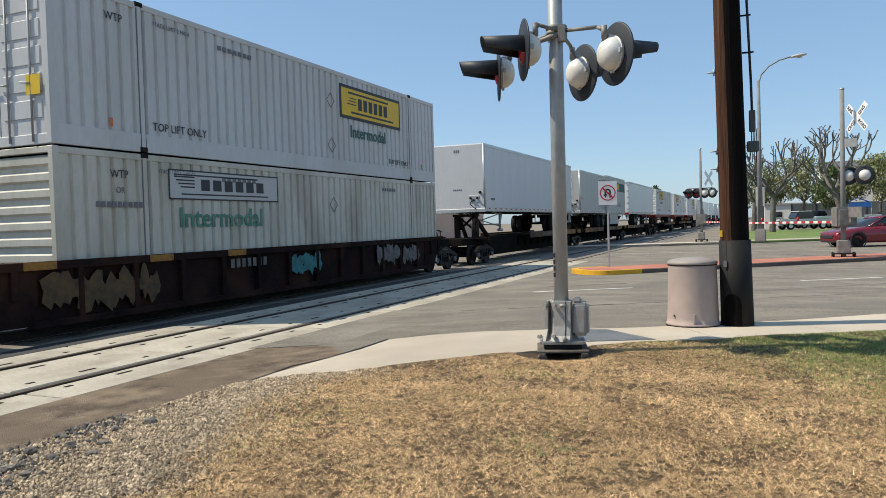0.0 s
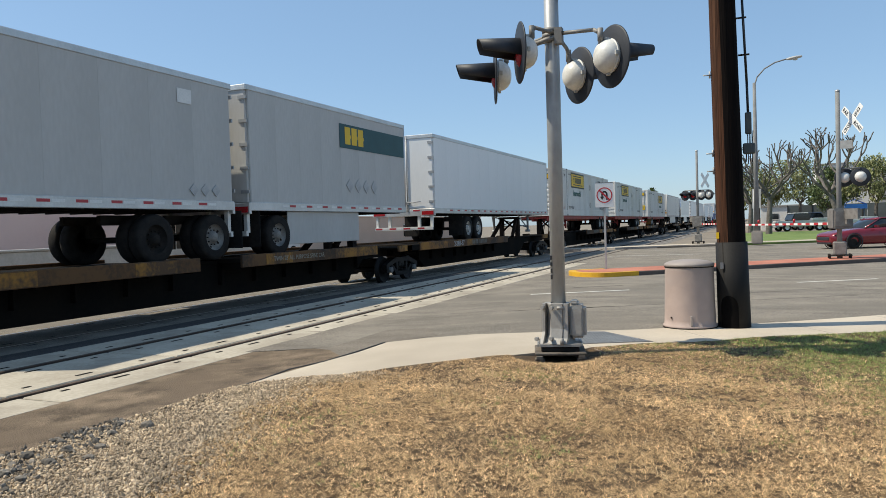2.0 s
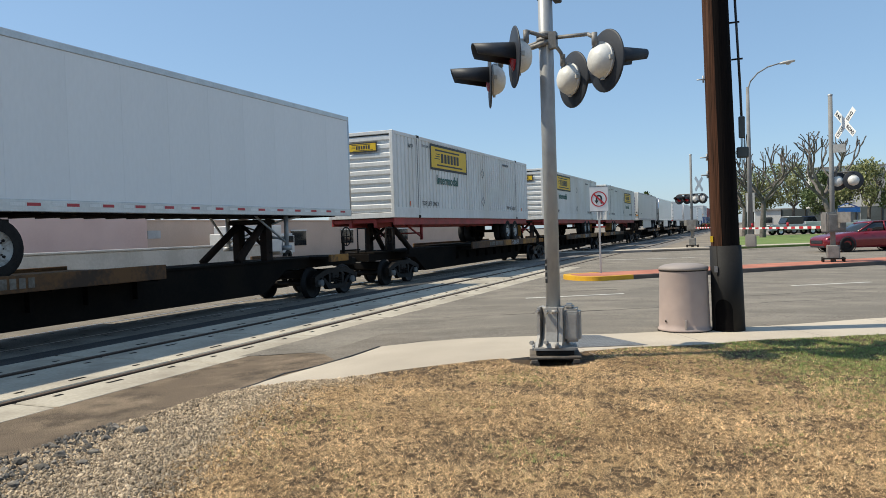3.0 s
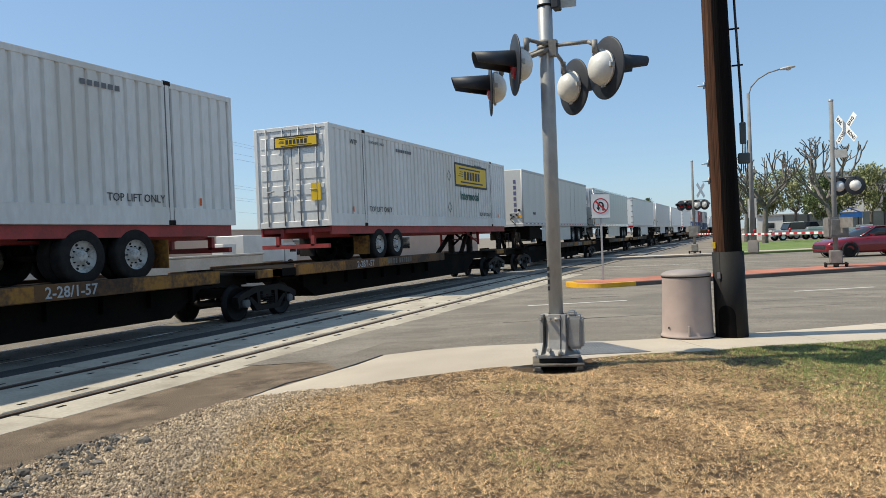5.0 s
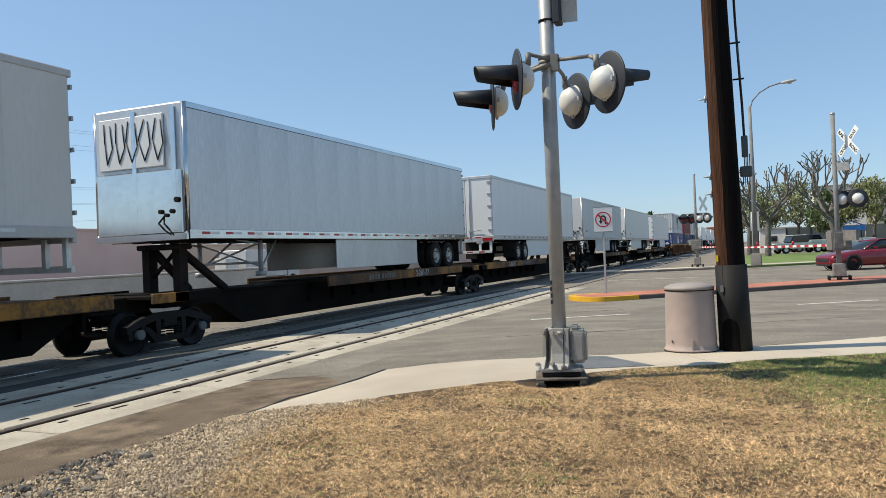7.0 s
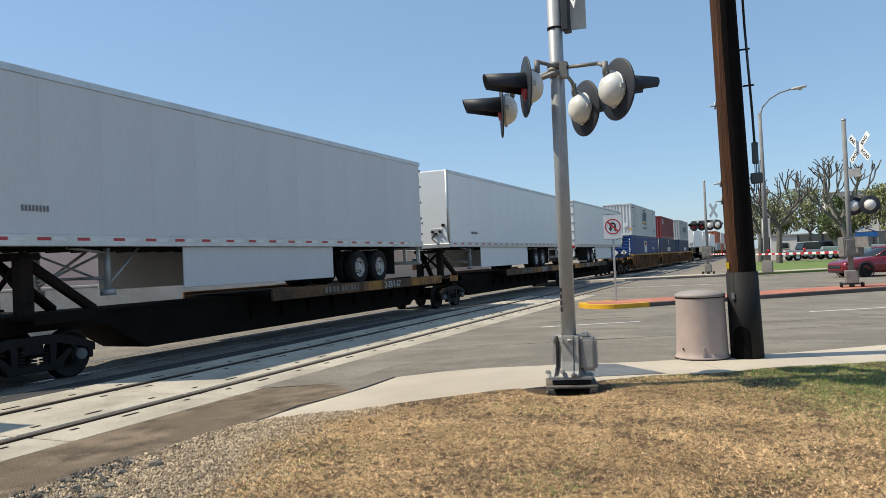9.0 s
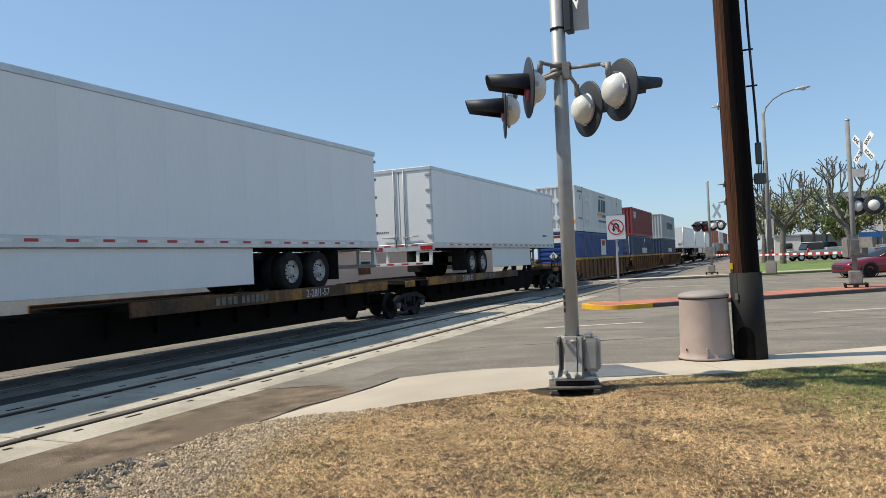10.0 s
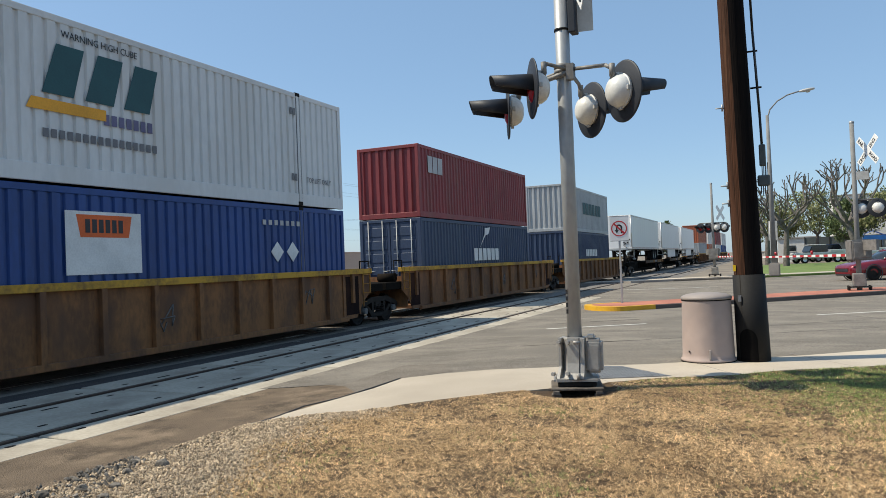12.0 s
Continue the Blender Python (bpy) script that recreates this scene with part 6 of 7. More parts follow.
    if not nose_first:
        for sx in (1, -1):
            bm = ybox(*sorted((sx * 0.78, sx * 1.25)), L + 0.04, L + 0.06, bottom - 0.04, bottom + 0.1)
            part("tail_light", bm, "lens_red", ob)
        bars(7, 0.06, 0.5, 0.03, "ink_grey", ob, on_front(-1.0, fy(L + 0.024), bottom + 0.62))
        for k in range(8):
            c = ("refl_red", "refl_white")[k % 2]
            part("guard_tape", bbox(-1.18 + 0.295 * k, -0.9 + 0.295 * k, fy(L + 0.064), fy(L + 0.06), 1.75, 1.81), c, ob)
        for k in range(5):
            c = ("refl_red", "refl_white")[k % 2]
            part("sill_tape", bbox(-0.7 + 0.28 * k, -0.43 + 0.28 * k, fy(L + 0.044), fy(L + 0.04), bottom + 0.1, bottom + 0.155), c, ob)
    # bumper guard
    bm = bmesh.new()
    for z0, z1 in ((1.72, 1.84),):
        a, b = sorted((fy(L - 0.02), fy(L + 0.06)))
        box(bm, -1.2, 1.2, a, b, z0, z1)
    for sx in (-0.62, 0.62, -1.14, 1.14):
        a, b = sorted((fy(L - 0.1), fy(L)))
        box(bm, sx - 0.05, sx + 0.05, a, b, 1.8, bottom)
    part("bumper_guard", bm, "head_white", ob)
    # under frame
    for i in range(int(L / 0.6)):
        me = cached("cross_member", lambda: bbox(-1.2, 1.2, -0.03, 0.03, -0.02, 0.1), "dark_iron")
        part("cross_member", me, None, ob, at=Matrix.Translation((0, 0.33 + i * 0.6, bottom)))
    bogie(ob, sorted(fy(L - bogie_at - spread * q) for q in range(axles)), DECK, rim)
    for dy in (0.85,):
        for sx in (1, -1):
            a, b = sorted((fy(L - bogie_at + dy), fy(L - bogie_at + dy + 0.012)))
            part("mud_flap", bbox(sx * 1.0 - 0.3, sx * 1.0 + 0.3, a, b, 1.45, bottom), "tyre", ob)
    if legs:
        bm = bmesh.new()
        ly = fy(2.9)
        for sx in (-0.95, 0.95):
            tube(bm, (sx, ly, 1.52), (sx, ly, bottom), 0.06, seg=8)
            tube(bm, (sx, ly, 1.42), (sx, ly, 1.54), 0.14, seg=8)
            tube(bm, (sx, ly, 1.6), (sx * 0.75, fy(3.9), bottom), 0.03, seg=6)
            tube(bm, (sx, fy(2.85), bottom - 0.1), (sx * 0.9, fy(2.1), bottom), 0.03, seg=6)
        tube(bm, (-0.95, ly, 1.75), (0.95, ly, 1.75), 0.03, seg=6)
        tube(bm, (-0.95, ly, 1.65), (0.95, ly, 2.25), 0.025, seg=6)
        tube(bm, (0.95, ly, 1.65), (-0.95, ly, 2.25), 0.025, seg=6)
        part("landing_gear", bm, "galvanised", ob)
    if skirt:
        for sx in (1, -1):
            part("side_skirt", ybox(*sorted((sx * (hw - 0.1), sx * (hw - 0.07))), skirt[0], skirt[1], 1.47, bottom, 0.01), skin, ob, "white aerodynamic side skirt")
    return ob, fy


# -- containers --
def corrugated(L, h, x, depth, pitch, bottom=0.16, top=0.12, y0=0.1, flat=0.35):
    """A wall sheet with upright trapezoid ribs, facing +x."""
    bm = bmesh.new()
    n = max(1, round((L - 2 * y0) / pitch))
    p = (L - 2 * y0) / n
    pts = []
    for i in range(n):
        y = y0 + i * p
        pts += [(y, 0), (y + flat * p, 0), (y + (flat + 0.1) * p, -depth), (y + 0.9 * p, -depth)]
    pts.append((L - y0, 0))
    cols = [(bm.verts.new((x + d, y, bottom)), bm.verts.new((x + d, y, h - top))) for y, d in pts]
    for a, b in zip(cols, cols[1:]):
        bm.faces.new((a[0], b[0], b[1], a[1]))
    return bm


def container(s, z, L, h, skin, label, front="vert", pitch=0.28, depth=0.036, width=2.44, flat=0.35, group="containers on the train", lift=None, sill=0.2):
    ob = rolling("shipping_container", s, label, "container", group)
    ob.location.z = z
    hw = width / 2
    for sx in (1, -1):
        bm = corrugated(L, h, hw - 0.012, depth, pitch, sill - 0.04, flat=flat)
        if sx < 0:
            bmesh.ops.transform(bm, matrix=Matrix.Diagonal((-1, 1, 1, 1)), verts=bm.verts)
        part("side_wall", bm, skin, ob)
        part("top_rail", bbox(*sorted((sx * (hw - 0.07), sx * hw)), 0.08, L - 0.08, h - 0.13, h - 0.01, 0.008, 1), skin, ob)
        part("bottom_rail", bbox(*sorted((sx * (hw - 0.07), sx * (hw + 0.001))), 0.08, L - 0.08, 0.0, sill, 0.008, 1), skin, ob)
        for y in (0, L):
            a, b = sorted((y, y + (0.13 if y == 0 else -0.13)))
            part("corner_post", bbox(*sorted((sx * (hw - 0.13), sx * (hw + 0.002))), a, b, 0.0, h, 0.015, 1), skin, ob)
        if lift:
            for y in (lift, L - lift):
                lp = part("lift_post", bbox(*sorted((sx * (hw - 0.05), sx * (hw + 0.004))), y - 0.05, y + 0.05, 0.1, h - 0.02), skin, ob)
                for dy in (-0.062, 0.062):
                    part("post_seam", bbox(*sorted((sx * (hw - 0.05), sx * (hw + 0.001))), y + dy - 0.008, y + dy + 0.008, 0.02, h - 0.03), "ink_grey", lp)
                for zz in (h - 0.09, 0.0):
                    part("corner_casting", bbox(*sorted((sx * (hw - 0.1), sx * (hw + 0.008))), y - 0.1, y + 0.1, zz, zz + 0.1, 0.01, 1), "dark_iron", ob)
    part("roof", bbox(-hw + 0.04, hw - 0.04, 0.05, L - 0.05, h - 0.06, h - 0.03), skin, ob)
    part("floor", bbox(-hw + 0.04, hw - 0.04, 0.05, L - 0.05, 0.02, 0.14), "dark_iron", ob)
    # end walls: the leading one as told, the trailing one with doors
    rot = Matrix.Rotation(-math.pi / 2, 4, "Z")
    if front == "vert":
        bm = corrugated(width, h, 0, 0.06, 0.3, 0.15, 0.1, 0.12)
        bmesh.ops.transform(bm, matrix=Matrix.Translation((-hw, 0.02, 0)) @ rot, verts=bm.verts)
        e = part("end_wall", bm, skin, ob)
        me = e.data
        xs = [v.co.x for v in me.vertices]
        sh = -(max(xs) + min(xs)) / 2
        ys = min(v.co.y for v in me.vertices)
        for v in me.vertices:
            v.co.x += sh
            v.co.y += 0.03 - ys
    elif front == "horiz":
        bm = bmesh.new()
        zs, n = [], 9
        for i in range(n):
            b0 = 0.2 + i * (h - 0.35) / n
            q = (h - 0.35) / n
            zs += [(b0, 0.09), (b0 + 0.3 * q, 0.09), (b0 + 0.45 * q, 0.03), (b0 + 0.85 * q, 0.03)]
        zs.append((h - 0.15, 0.09))
        cols = [(bm.verts.new((-hw + 0.12, y, zz)), bm.verts.new((hw - 0.12, y, zz))) for zz, y in zs]
        for a, b in zip(cols, cols[1:]):
            bm.faces.new((a[0], a[1], b[1], b[0]))
        part("end_wall", bm, skin, ob)
    elif front == "door":
        for sx in (1, -1):
            d = part("end_door", bbox(*sorted((sx * 0.01, sx * (hw - 0.12))), 0.03, 0.08, 0.16, h - 0.12, 0.012, 1), skin, ob)
            for k in range(5):
                zz = 0.45 + k * (h - 0.6) / 5
                part("door_panel", bbox(*sorted((sx * 0.12, sx * (hw - 0.22))), 0.015, 0.04, zz, zz + 0.32, 0.012, 1), skin, d)
            for rx in (0.28, 0.85):
                part("lock_rod", tube(bmesh.new(), (sx * rx, -0.01, 0.05), (sx * rx, -0.01, h - 0.05), 0.02, seg=6), "galvanised", d)
                bm = bmesh.new()
                tube(bm, (sx * rx, -0.03, 1.05), (sx * (rx - 0.24), -0.03, 1.08), 0.016, seg=6)
                part("door_handle", bm, "galvanised", d)
    part("end_sill", bbox(-hw + 0.1, hw - 0.1, 0.005, 0.1, 0, 0.18, 0.01, 1), skin, ob)
    part("end_header", bbox(-hw + 0.1, hw - 0.1, 0.005, 0.1, h - 0.12, h - 0.005, 0.01, 1), skin, ob)
    part("rear_wall", bbox(-hw + 0.1, hw - 0.1, L - 0.09, L - 0.03, 0.02, h - 0.02), skin, ob)
    return ob


def chassis(s, L, label, wheel_y, nose_first, group="container chassis on the train"):
    """Skeletal red chassis that carries a container on the deck."""
    ob = rolling("container_chassis", s, label, "chassis", group)
    fy = (lambda y: y) if nose_first else (lambda y: L - y)
    for sx in (1, -1):
        part("main_beam", bbox(sx * 0.48 - 0.06, sx * 0.48 + 0.06, 0.1, L - 0.1, 1.98, 2.27, 0.01, 1), "chassis_red", ob)
        part("edge_rail", bbox(*sorted((sx * 1.16, sx * 1.22)), 0.1, L - 0.1, 2.06, 2.3), "chassis_red", ob)
    for i in range(9):
        y = 0.15 + i * (L - 0.4) / 8
        part("cross_beam", bbox(-1.2, 1.2, y, y + 0.12, 2.14, 2.28, 0.01, 1), "chassis_red", ob)
    bogie(ob, sorted((fy(L - wheel_y), fy(L - wheel_y - 1.24))), DECK, "rim_white")
    bm = bmesh.new()
    ly = fy(3.0)
    for sx in (-0.9, 0.9):
        tube(bm, (sx, ly, 1.5), (sx, ly, 2.1), 0.06, seg=8)
        tube(bm, (sx, ly, 1.6), (sx * 0.6, fy(3.9), 2.15), 0.035, seg=6)
        tube(bm, (sx, ly, 1.6), (sx * 0.6, fy(2.2), 2.15), 0.035, seg=6)
    tube(bm, (-0.9, ly, 1.75), (0.9, ly, 1.75), 0.03, seg=6)
    part("landing_gear", bm, "chassis_red", ob)
    bm = bmesh.new()
    a, b = sorted((fy(L - 0.12), fy(L - 0.02)))
    box(bm, -1.15, 1.15, a, b, 1.68, 1.8)
    for sx in (-0.6, 0.6):
        box(bm, sx - 0.06, sx + 0.06, a, b, 1.75, 2.05)
    part("bumper_guard", bm, "chassis_red", ob)
    for sx in (1, -1):
        a, b = sorted((fy(L - wheel_y + 0.8), fy(L - wheel_y + 0.815)))
        part("mud_flap", bbox(sx * 1.0 - 0.28, sx * 1.0 + 0.28, a, b, 1.42, 2.0), "deck_yellow" if sx > 0 else "tyre", ob)
    return ob


# -- well cars --
def well_car(s, pitch, skin, sheet, label, stripe="chord_yellow", first=False, floor_z=0.42, top=1.7):
    """An articulated well; s is its front truck, the next one is pitch metres behind."""
    ob = rolling("well_car", s, label, "well car", "double-stack well cars")
    a, b = 1.55, pitch - 1.55
    for sx in (1, -1):
        def slab(x0, x1, y0, y1, z0, z1, name, m, lab="", parent=ob):
            return part(name, bbox(*sorted((sx * x0, sx * x1)), y0, y1, z0, z1, 0.008, 1), m, parent, lab)
        out = [(a, top - 0.1), (a, 0.95), (a + 0.9, 0.3), (b - 0.9, 0.3), (b, 0.95), (b, top - 0.1)]
        wall = part("side_wall", extrude_x(out, *sorted((sx * 1.28, sx * 1.32))), sheet, ob)
        slab(1.26, 1.43, a - 0.55, b + 0.55, top - 0.14, top, "top_chord", stripe, "worn yellow top chord")
        slab(1.28, 1.43, a + 0.8, b - 0.8, 0.26, 0.38, "bottom_chord", sheet)
        n = 14
        for i in range(n):
            y = a + 0.5 + (b - a - 1.0) * i / (n - 1)
            slab(1.32, 1.43, y - 0.06, y + 0.06, 0.36 if 0 < i < n - 1 else 0.75, top - 0.13, "rib", skin, parent=wall)
    part("well_floor", bbox(-1.28, 1.28, a + 0.6, b - 0.6, 0.3, floor_z - 0.01), sheet, ob)
    for rev in (False, True):
        pts = [(a - 0.5, top - 0.14), (a + 0.95, top - 0.14), (a + 0.95, 0.3), (a + 0.25, 0.32), (a - 0.1, 0.72), (a - 0.5, 0.98)]
        if rev:
            pts = [(pitch - y, z) for y, z in pts[::-1]]
        for sx in (1, -1):
            part("end_plate", extrude_x(pts, *sorted((sx * 1.325, sx * 1.35))), skin, ob)
        yb = pitch - a if rev else a - 0.06
        part("bulkhead", bbox(-1.3, 1.3, yb, yb + 0.06, 0.4, top - 0.3), sheet, ob)
    for ye, sg in ((a - 0.5, 1), (b + 0.5, -1)):
        bm = bmesh.new()
        for dy in (0.06, 0.46):
            box(bm, 1.4, 1.43, *sorted((ye + sg * dy - 0.02, ye + sg * dy + 0.02)), 0.62 if dy > 0.2 else 0.98, top + 0.02)
        for k in range(4):
            tube(bm, (1.43, ye + sg * 0.06, 0.75 + 0.26 * k) if k else (1.43, ye + sg * 0.3, 0.75), (1.43, ye + sg * 0.46, 0.75 + 0.26 * k), 0.013, seg=5)
        part("ladder", bm, "deck_yellow" if stripe == "chord_yellow" else "car_black", ob, "worn steel end ladder")
        bm = pipe(bmesh.new(), [(1.22, ye - sg * 0.25, 1.2), (1.22, ye - sg * 0.25, top + 0.22), (1.22, ye + sg * 0.3, top + 0.22), (1.22, ye + sg * 0.3, top - 0.05)], 0.018, 6)
        part("grab_rail", bm, "car_black", ob)
        part("end_patch", bbox(1.35, 1.356, *sorted((ye + sg * 0.62, ye + sg * 1.32)), 0.42, top - 0.2, 0.002, 1), "well_dark", ob, "dark end panel")
        part("air_tank", tube(bmesh.new(), (0.55, ye - sg * 0.05, 1.38), (1.15, ye - sg * 0.05, 1.38), 0.14, seg=12), "car_black", ob)
    for y0, y1 in ((0.12, a + 0.1), (b - 0.1, pitch - 0.12)):
        part("end_platform", bbox(-1.3, 1.3, y0, y1, 1.0, 1.24, 0.02, 1), "car_black", ob)
        part("end_sill", bbox(-0.3, 0.3, y0, y1, 0.82, 1.05), sheet, ob)
    if first:
        rail_truck(ob, 0)
        part("coupler", bbox(-0.14, 0.14, -1.6, 0.2, 0.78, 1.02, 0.03, 1), "dark_iron", ob)
        part("front_platform", bbox(-1.28, 1.28, -1.15, 0.1, 1.0, 1.2, 0.02, 1), "car_black", ob)
        for bx in (-1.2, 1.05):
            part("ladder_rail", bbox(bx, bx + 0.15, -0.1, 1.5, 1.25, 1.42, 0.01, 1), stripe, ob)
        for pts in ([(1.2, -1.05, 1.2), (1.2, -1.05, 1.72), (0.5, -1.05, 1.72), (0.5, -1.05, 1.2)], [(1.2, -0.35, 1.2), (1.2, -0.35, 1.72), (0.5, -0.35, 1.72), (0.5, -0.35, 1.2)], [(1.2, -1.05, 1.5), (1.2, -0.1, 1.5)]):
            bm = bmesh.new()
            pipe(bm, pts, 0.022, 6)
            part("hand_rail", bm, "dark_iron", ob)
    rail_truck(ob, pitch)
    return ob


def brand_plate(ob, x, y, z, w, h, face=on_side, bar="ink_black", plate="plate_yellow"):
    """A coloured plate with a dark border and a plain bar in place of the maker's name."""
    bm = bmesh.new()
    box(bm, 0, w, 0, h, 0, 0.006)
    p = part("plate", bm, bar, ob, "", face(x, y, z))
    t = 0.05 * h / 0.7 + 0.02
    part("plate_field", bbox(t, w - t, t, h - t, 0.006, 0.009), plate, p)
    bm = bmesh.new()
    box(bm, 0.16 * w, 0.86 * w, 0.18 * h, 0.24 * h, 0.009, 0.012)
    box(bm, 0.12 * w, 0.78 * w, 0.76 * h, 0.82 * h, 0.009, 0.012)
    for k in range(3):
        box(bm, 0.1 * w + 0.02 * w * k, 0.24 * w, 0.44 * h + 0.09 * h * k, 0.47 * h + 0.09 * h * k, 0.009, 0.012)
    for k in range(6):
        box(bm, (0.27 + 0.085 * k) * w, (0.27 + 0.085 * k + 0.06) * w, 0.32 * h, 0.68 * h, 0.009, 0.012)
    part("plate_mark", bm, bar, p)
    return p


def diamond(ob, m, size, material="ink_white", name="placard"):
    bm = bmesh.new()
    r = size / 2
    prism([(r, 0), (0, r), (-r, 0), (0, -r)], 0.0, 0.012, bm)
    return part(name, bm, material, ob, "", m)


def box53(s, z, skin, front, plate_y, label, plate_z=1.55, faded=False, h=2.89):
    """A 53-foot corrugated domestic container with its markings."""
    L = 16.15
    ob = container(s, z, L, h, skin, label, front, pitch=0.3, depth=0.05, width=2.58, flat=0.66, lift=2.05, sill=0.36)
    x = 1.292
    if faded:
        w, hh = 3.7, 0.62
        bm = bmesh.new()
        for r in ((0, w, 0, 0.03), (0, w, hh - 0.03, hh), (0, 0.03, 0, hh), (w - 0.03, w, 0, hh), (0.35, 3.3, 0.1, 0.13), (0.15, 2.9, 0.5, 0.53)):
            box(bm, r[0], r[1], r[2], r[3], 0, 0.004)
        for k in range(4):
            box(bm, 0.15 + 0.06 * k, 0.75, 0.46 - 0.07 * k, 0.49 - 0.07 * k, 0, 0.004)
        for k in range(6):
            box(bm, 0.95 + 0.38 * k, 1.22 + 0.38 * k, 0.2, 0.44, 0, 0.005)
        part("mark_panel", bbox(0.02, w - 0.02, 0.02, hh - 0.02, -0.004, 0.001), "trailer_grey", ob, "", on_side(x, plate_y, 2.02))
        part("maker_mark", bm, "ink_black", ob, "", on_side(x, plate_y, 2.02))
        letter("Intermodal", 0.42, "ink_faded", ob, on_side(x, plate_y + 0.25, 1.45), 1.1, 0.012)
    else:
        brand_plate(ob, x, plate_y, plate_z + 0.2, 3.85, 0.97)
        letter("Intermodal", 0.36, "ink_green", ob, on_side(x, plate_y + 0.55, plate_z - 0.32), 1.02, 0.01)
    letter("TOP LIFT ONLY", 0.17, "ink_black", ob, on_side(x, 2.3, 0.45), 0.95)
    letter("TOP LIFT ONLY", 0.16, "ink_black", ob, on_side(x, L - 3.7, 0.45), 0.95)
    letter("WTP", 0.16, "ink_black", ob, on_side(x, 1.2, h - 0.5), 0.9)
    if faded:
        letter("OR", 0.12, "ink_grey", ob, on_side(x, 1.32, h - 0.78), 0.9)
        bars(9, 0.11, 1.1, 0.04, "ink_grey", ob, on_side(x, 0.85, h - 1.05))
    letter("STACK LIMIT 2 HIGH", 0.09, "ink_grey", ob, on_side(x, 2.4, h - 0.36), 0.9)
    bars(7, 0.1, 1.2, 0.05, "ink_grey", ob, on_side(x, 4.3, h - 0.45))
    bars(6, 0.1, 0.9, 0.05, "ink_grey", ob, on_side(x, L - 4.2, h - 0.42))
    for y, zz in ((9.0, 0.75), (9.0, 2.0)):
        bm = bmesh.new()
        r = 0.2
        ring = [(r, 0, 0), (0, r, 0), (-r, 0, 0), (0, -r, 0), (r, 0, 0)]
        pipe(bm, ring, 0.008, 4)
        part("placard_holder", bm, "ink_grey", ob, "", on_side(x, y, zz))
    for y in (1.25, L - 1.2):
        part("warning_tag", bbox(0, 0.06, 0, 0.16, 0, 0.004), "plate_orange", ob, "", on_side(x, y, 0.42))
    part("seam_strip", bbox(x - 0.006, x + 0.004, 2.25, L - 2.25, 0.345, 0.365), "ink_grey" if faded else skin, ob)
    return ob


# stack at the head of the view
well_car(6.1, 20.4, "well_dark", "well_dark", "dark rusty double-stack well car covered in graffiti", stripe="well_dark", top=1.36)
A_lo = box53(9.05, 0.44, "cont_cream", "horiz", 2.67, "weathered cream corrugated container, lower of a double stack", faded=True)
A_hi = box53(9.05, 3.36, "cont_aged", "door", 9.5, "white corrugated container with a yellow plate, stacked on another", 1.4)
brand_plate(A_hi, -0.95, -0.03, 2.3, 0.9, 0.35, on_front)
part("warning_plate", bbox(0, 0.34, 0, 0.34, 0, 0.006), "plate_yellow", A_hi, "", on_front(0.75, -0.02, 0.85))
wc = MOVERS[-3][0]
for y, z, w, h, m in ((9.6, 0.55, 1.35, 0.75, "graf_teal"), (2.6, 0.4, 1.5, 0.85, "graf_gold"), (3.9, 0.38, 1.2, 0.85, "graf_gold"), (14.2, 0.5, 1.5, 0.85, "graf_pale"), (16.0, 0.5, 1.2, 0.8, "graf_pale")):
    bm = bmesh.new()
    r = random.Random(int(y * 10))
    for k in range(5):
        cx_, cz_ = w * (k + 0.5) / 5, h * r.uniform(0.4, 0.6)
        blob = [(cx_ + w * 0.16 * r.uniform(0.5, 1.3) * math.cos(a_), cz_ + h * 0.45 * r.uniform(0.45, 1.0) * math.sin(a_)) for a_ in [q * math.pi / 6 for q in range(12)]]
        prism(blob, 0, 0.004 + 0.001 * k, bm)
    part("graffiti", bm, m, wc, "", on_side(1.414, y, z))
for y in (2.2, 4.9, 7.2):
    part("yellow_stripe", bbox(0, 0.62, 0, 0.13, 0, 0.005), "deck_yellow", wc, "", on_side(1.432, y, 1.225))
bars(7, 0.2, 1.3, 0.07, "graf_pale", wc, on_side(1.414, 7.3, 0.95))
# three-unit flatcars, trucks 18 m apart
SETS = [31.0, 89.6, 148.25, 206.9, 329.4]
HITCH = {0: [[0.55], [0.9, 16.1], [16.3]], 1: [[0.3], [1.2], [16.9]], 2: [[0.3], [1.4], [16.6]], 3: [[0.3], [0.7], [16.6]], 4: [[0.5], [0.5], [0.5]]}
for k, s0 in enumerate(SETS):
    for j in range(3):
        h = HITCH[k][j]
        plats = [(1.6, 8.0, True), (9.4, 16.0, False)] if len(h) > 1 else ([(1.6, 11.6, True)] if h[0] > 9 else [(6.1, 16.2, False)])
        h, plats = [y - 0.4 * j for y in h], [(a - 0.4 * j, b - 0.4 * j, f) for a, b, f in plats]
        flatcar(s0 + UNIT_L * j, j == 0, j == 2, h, (k, j) != (0, 1), plats)

WHITE = "clean white box trailer riding on a flatcar"
tr, fy = trailer(30.6, 16.15, "trailer_dim", "white box trailer with a plain side, nose leading", skirt=None, bogie_at=3.1, top=5.29)
bars(8, 0.1, 0.5, 0.03, "ink_grey", tr, on_side(1.3, 0.76, 2.83))
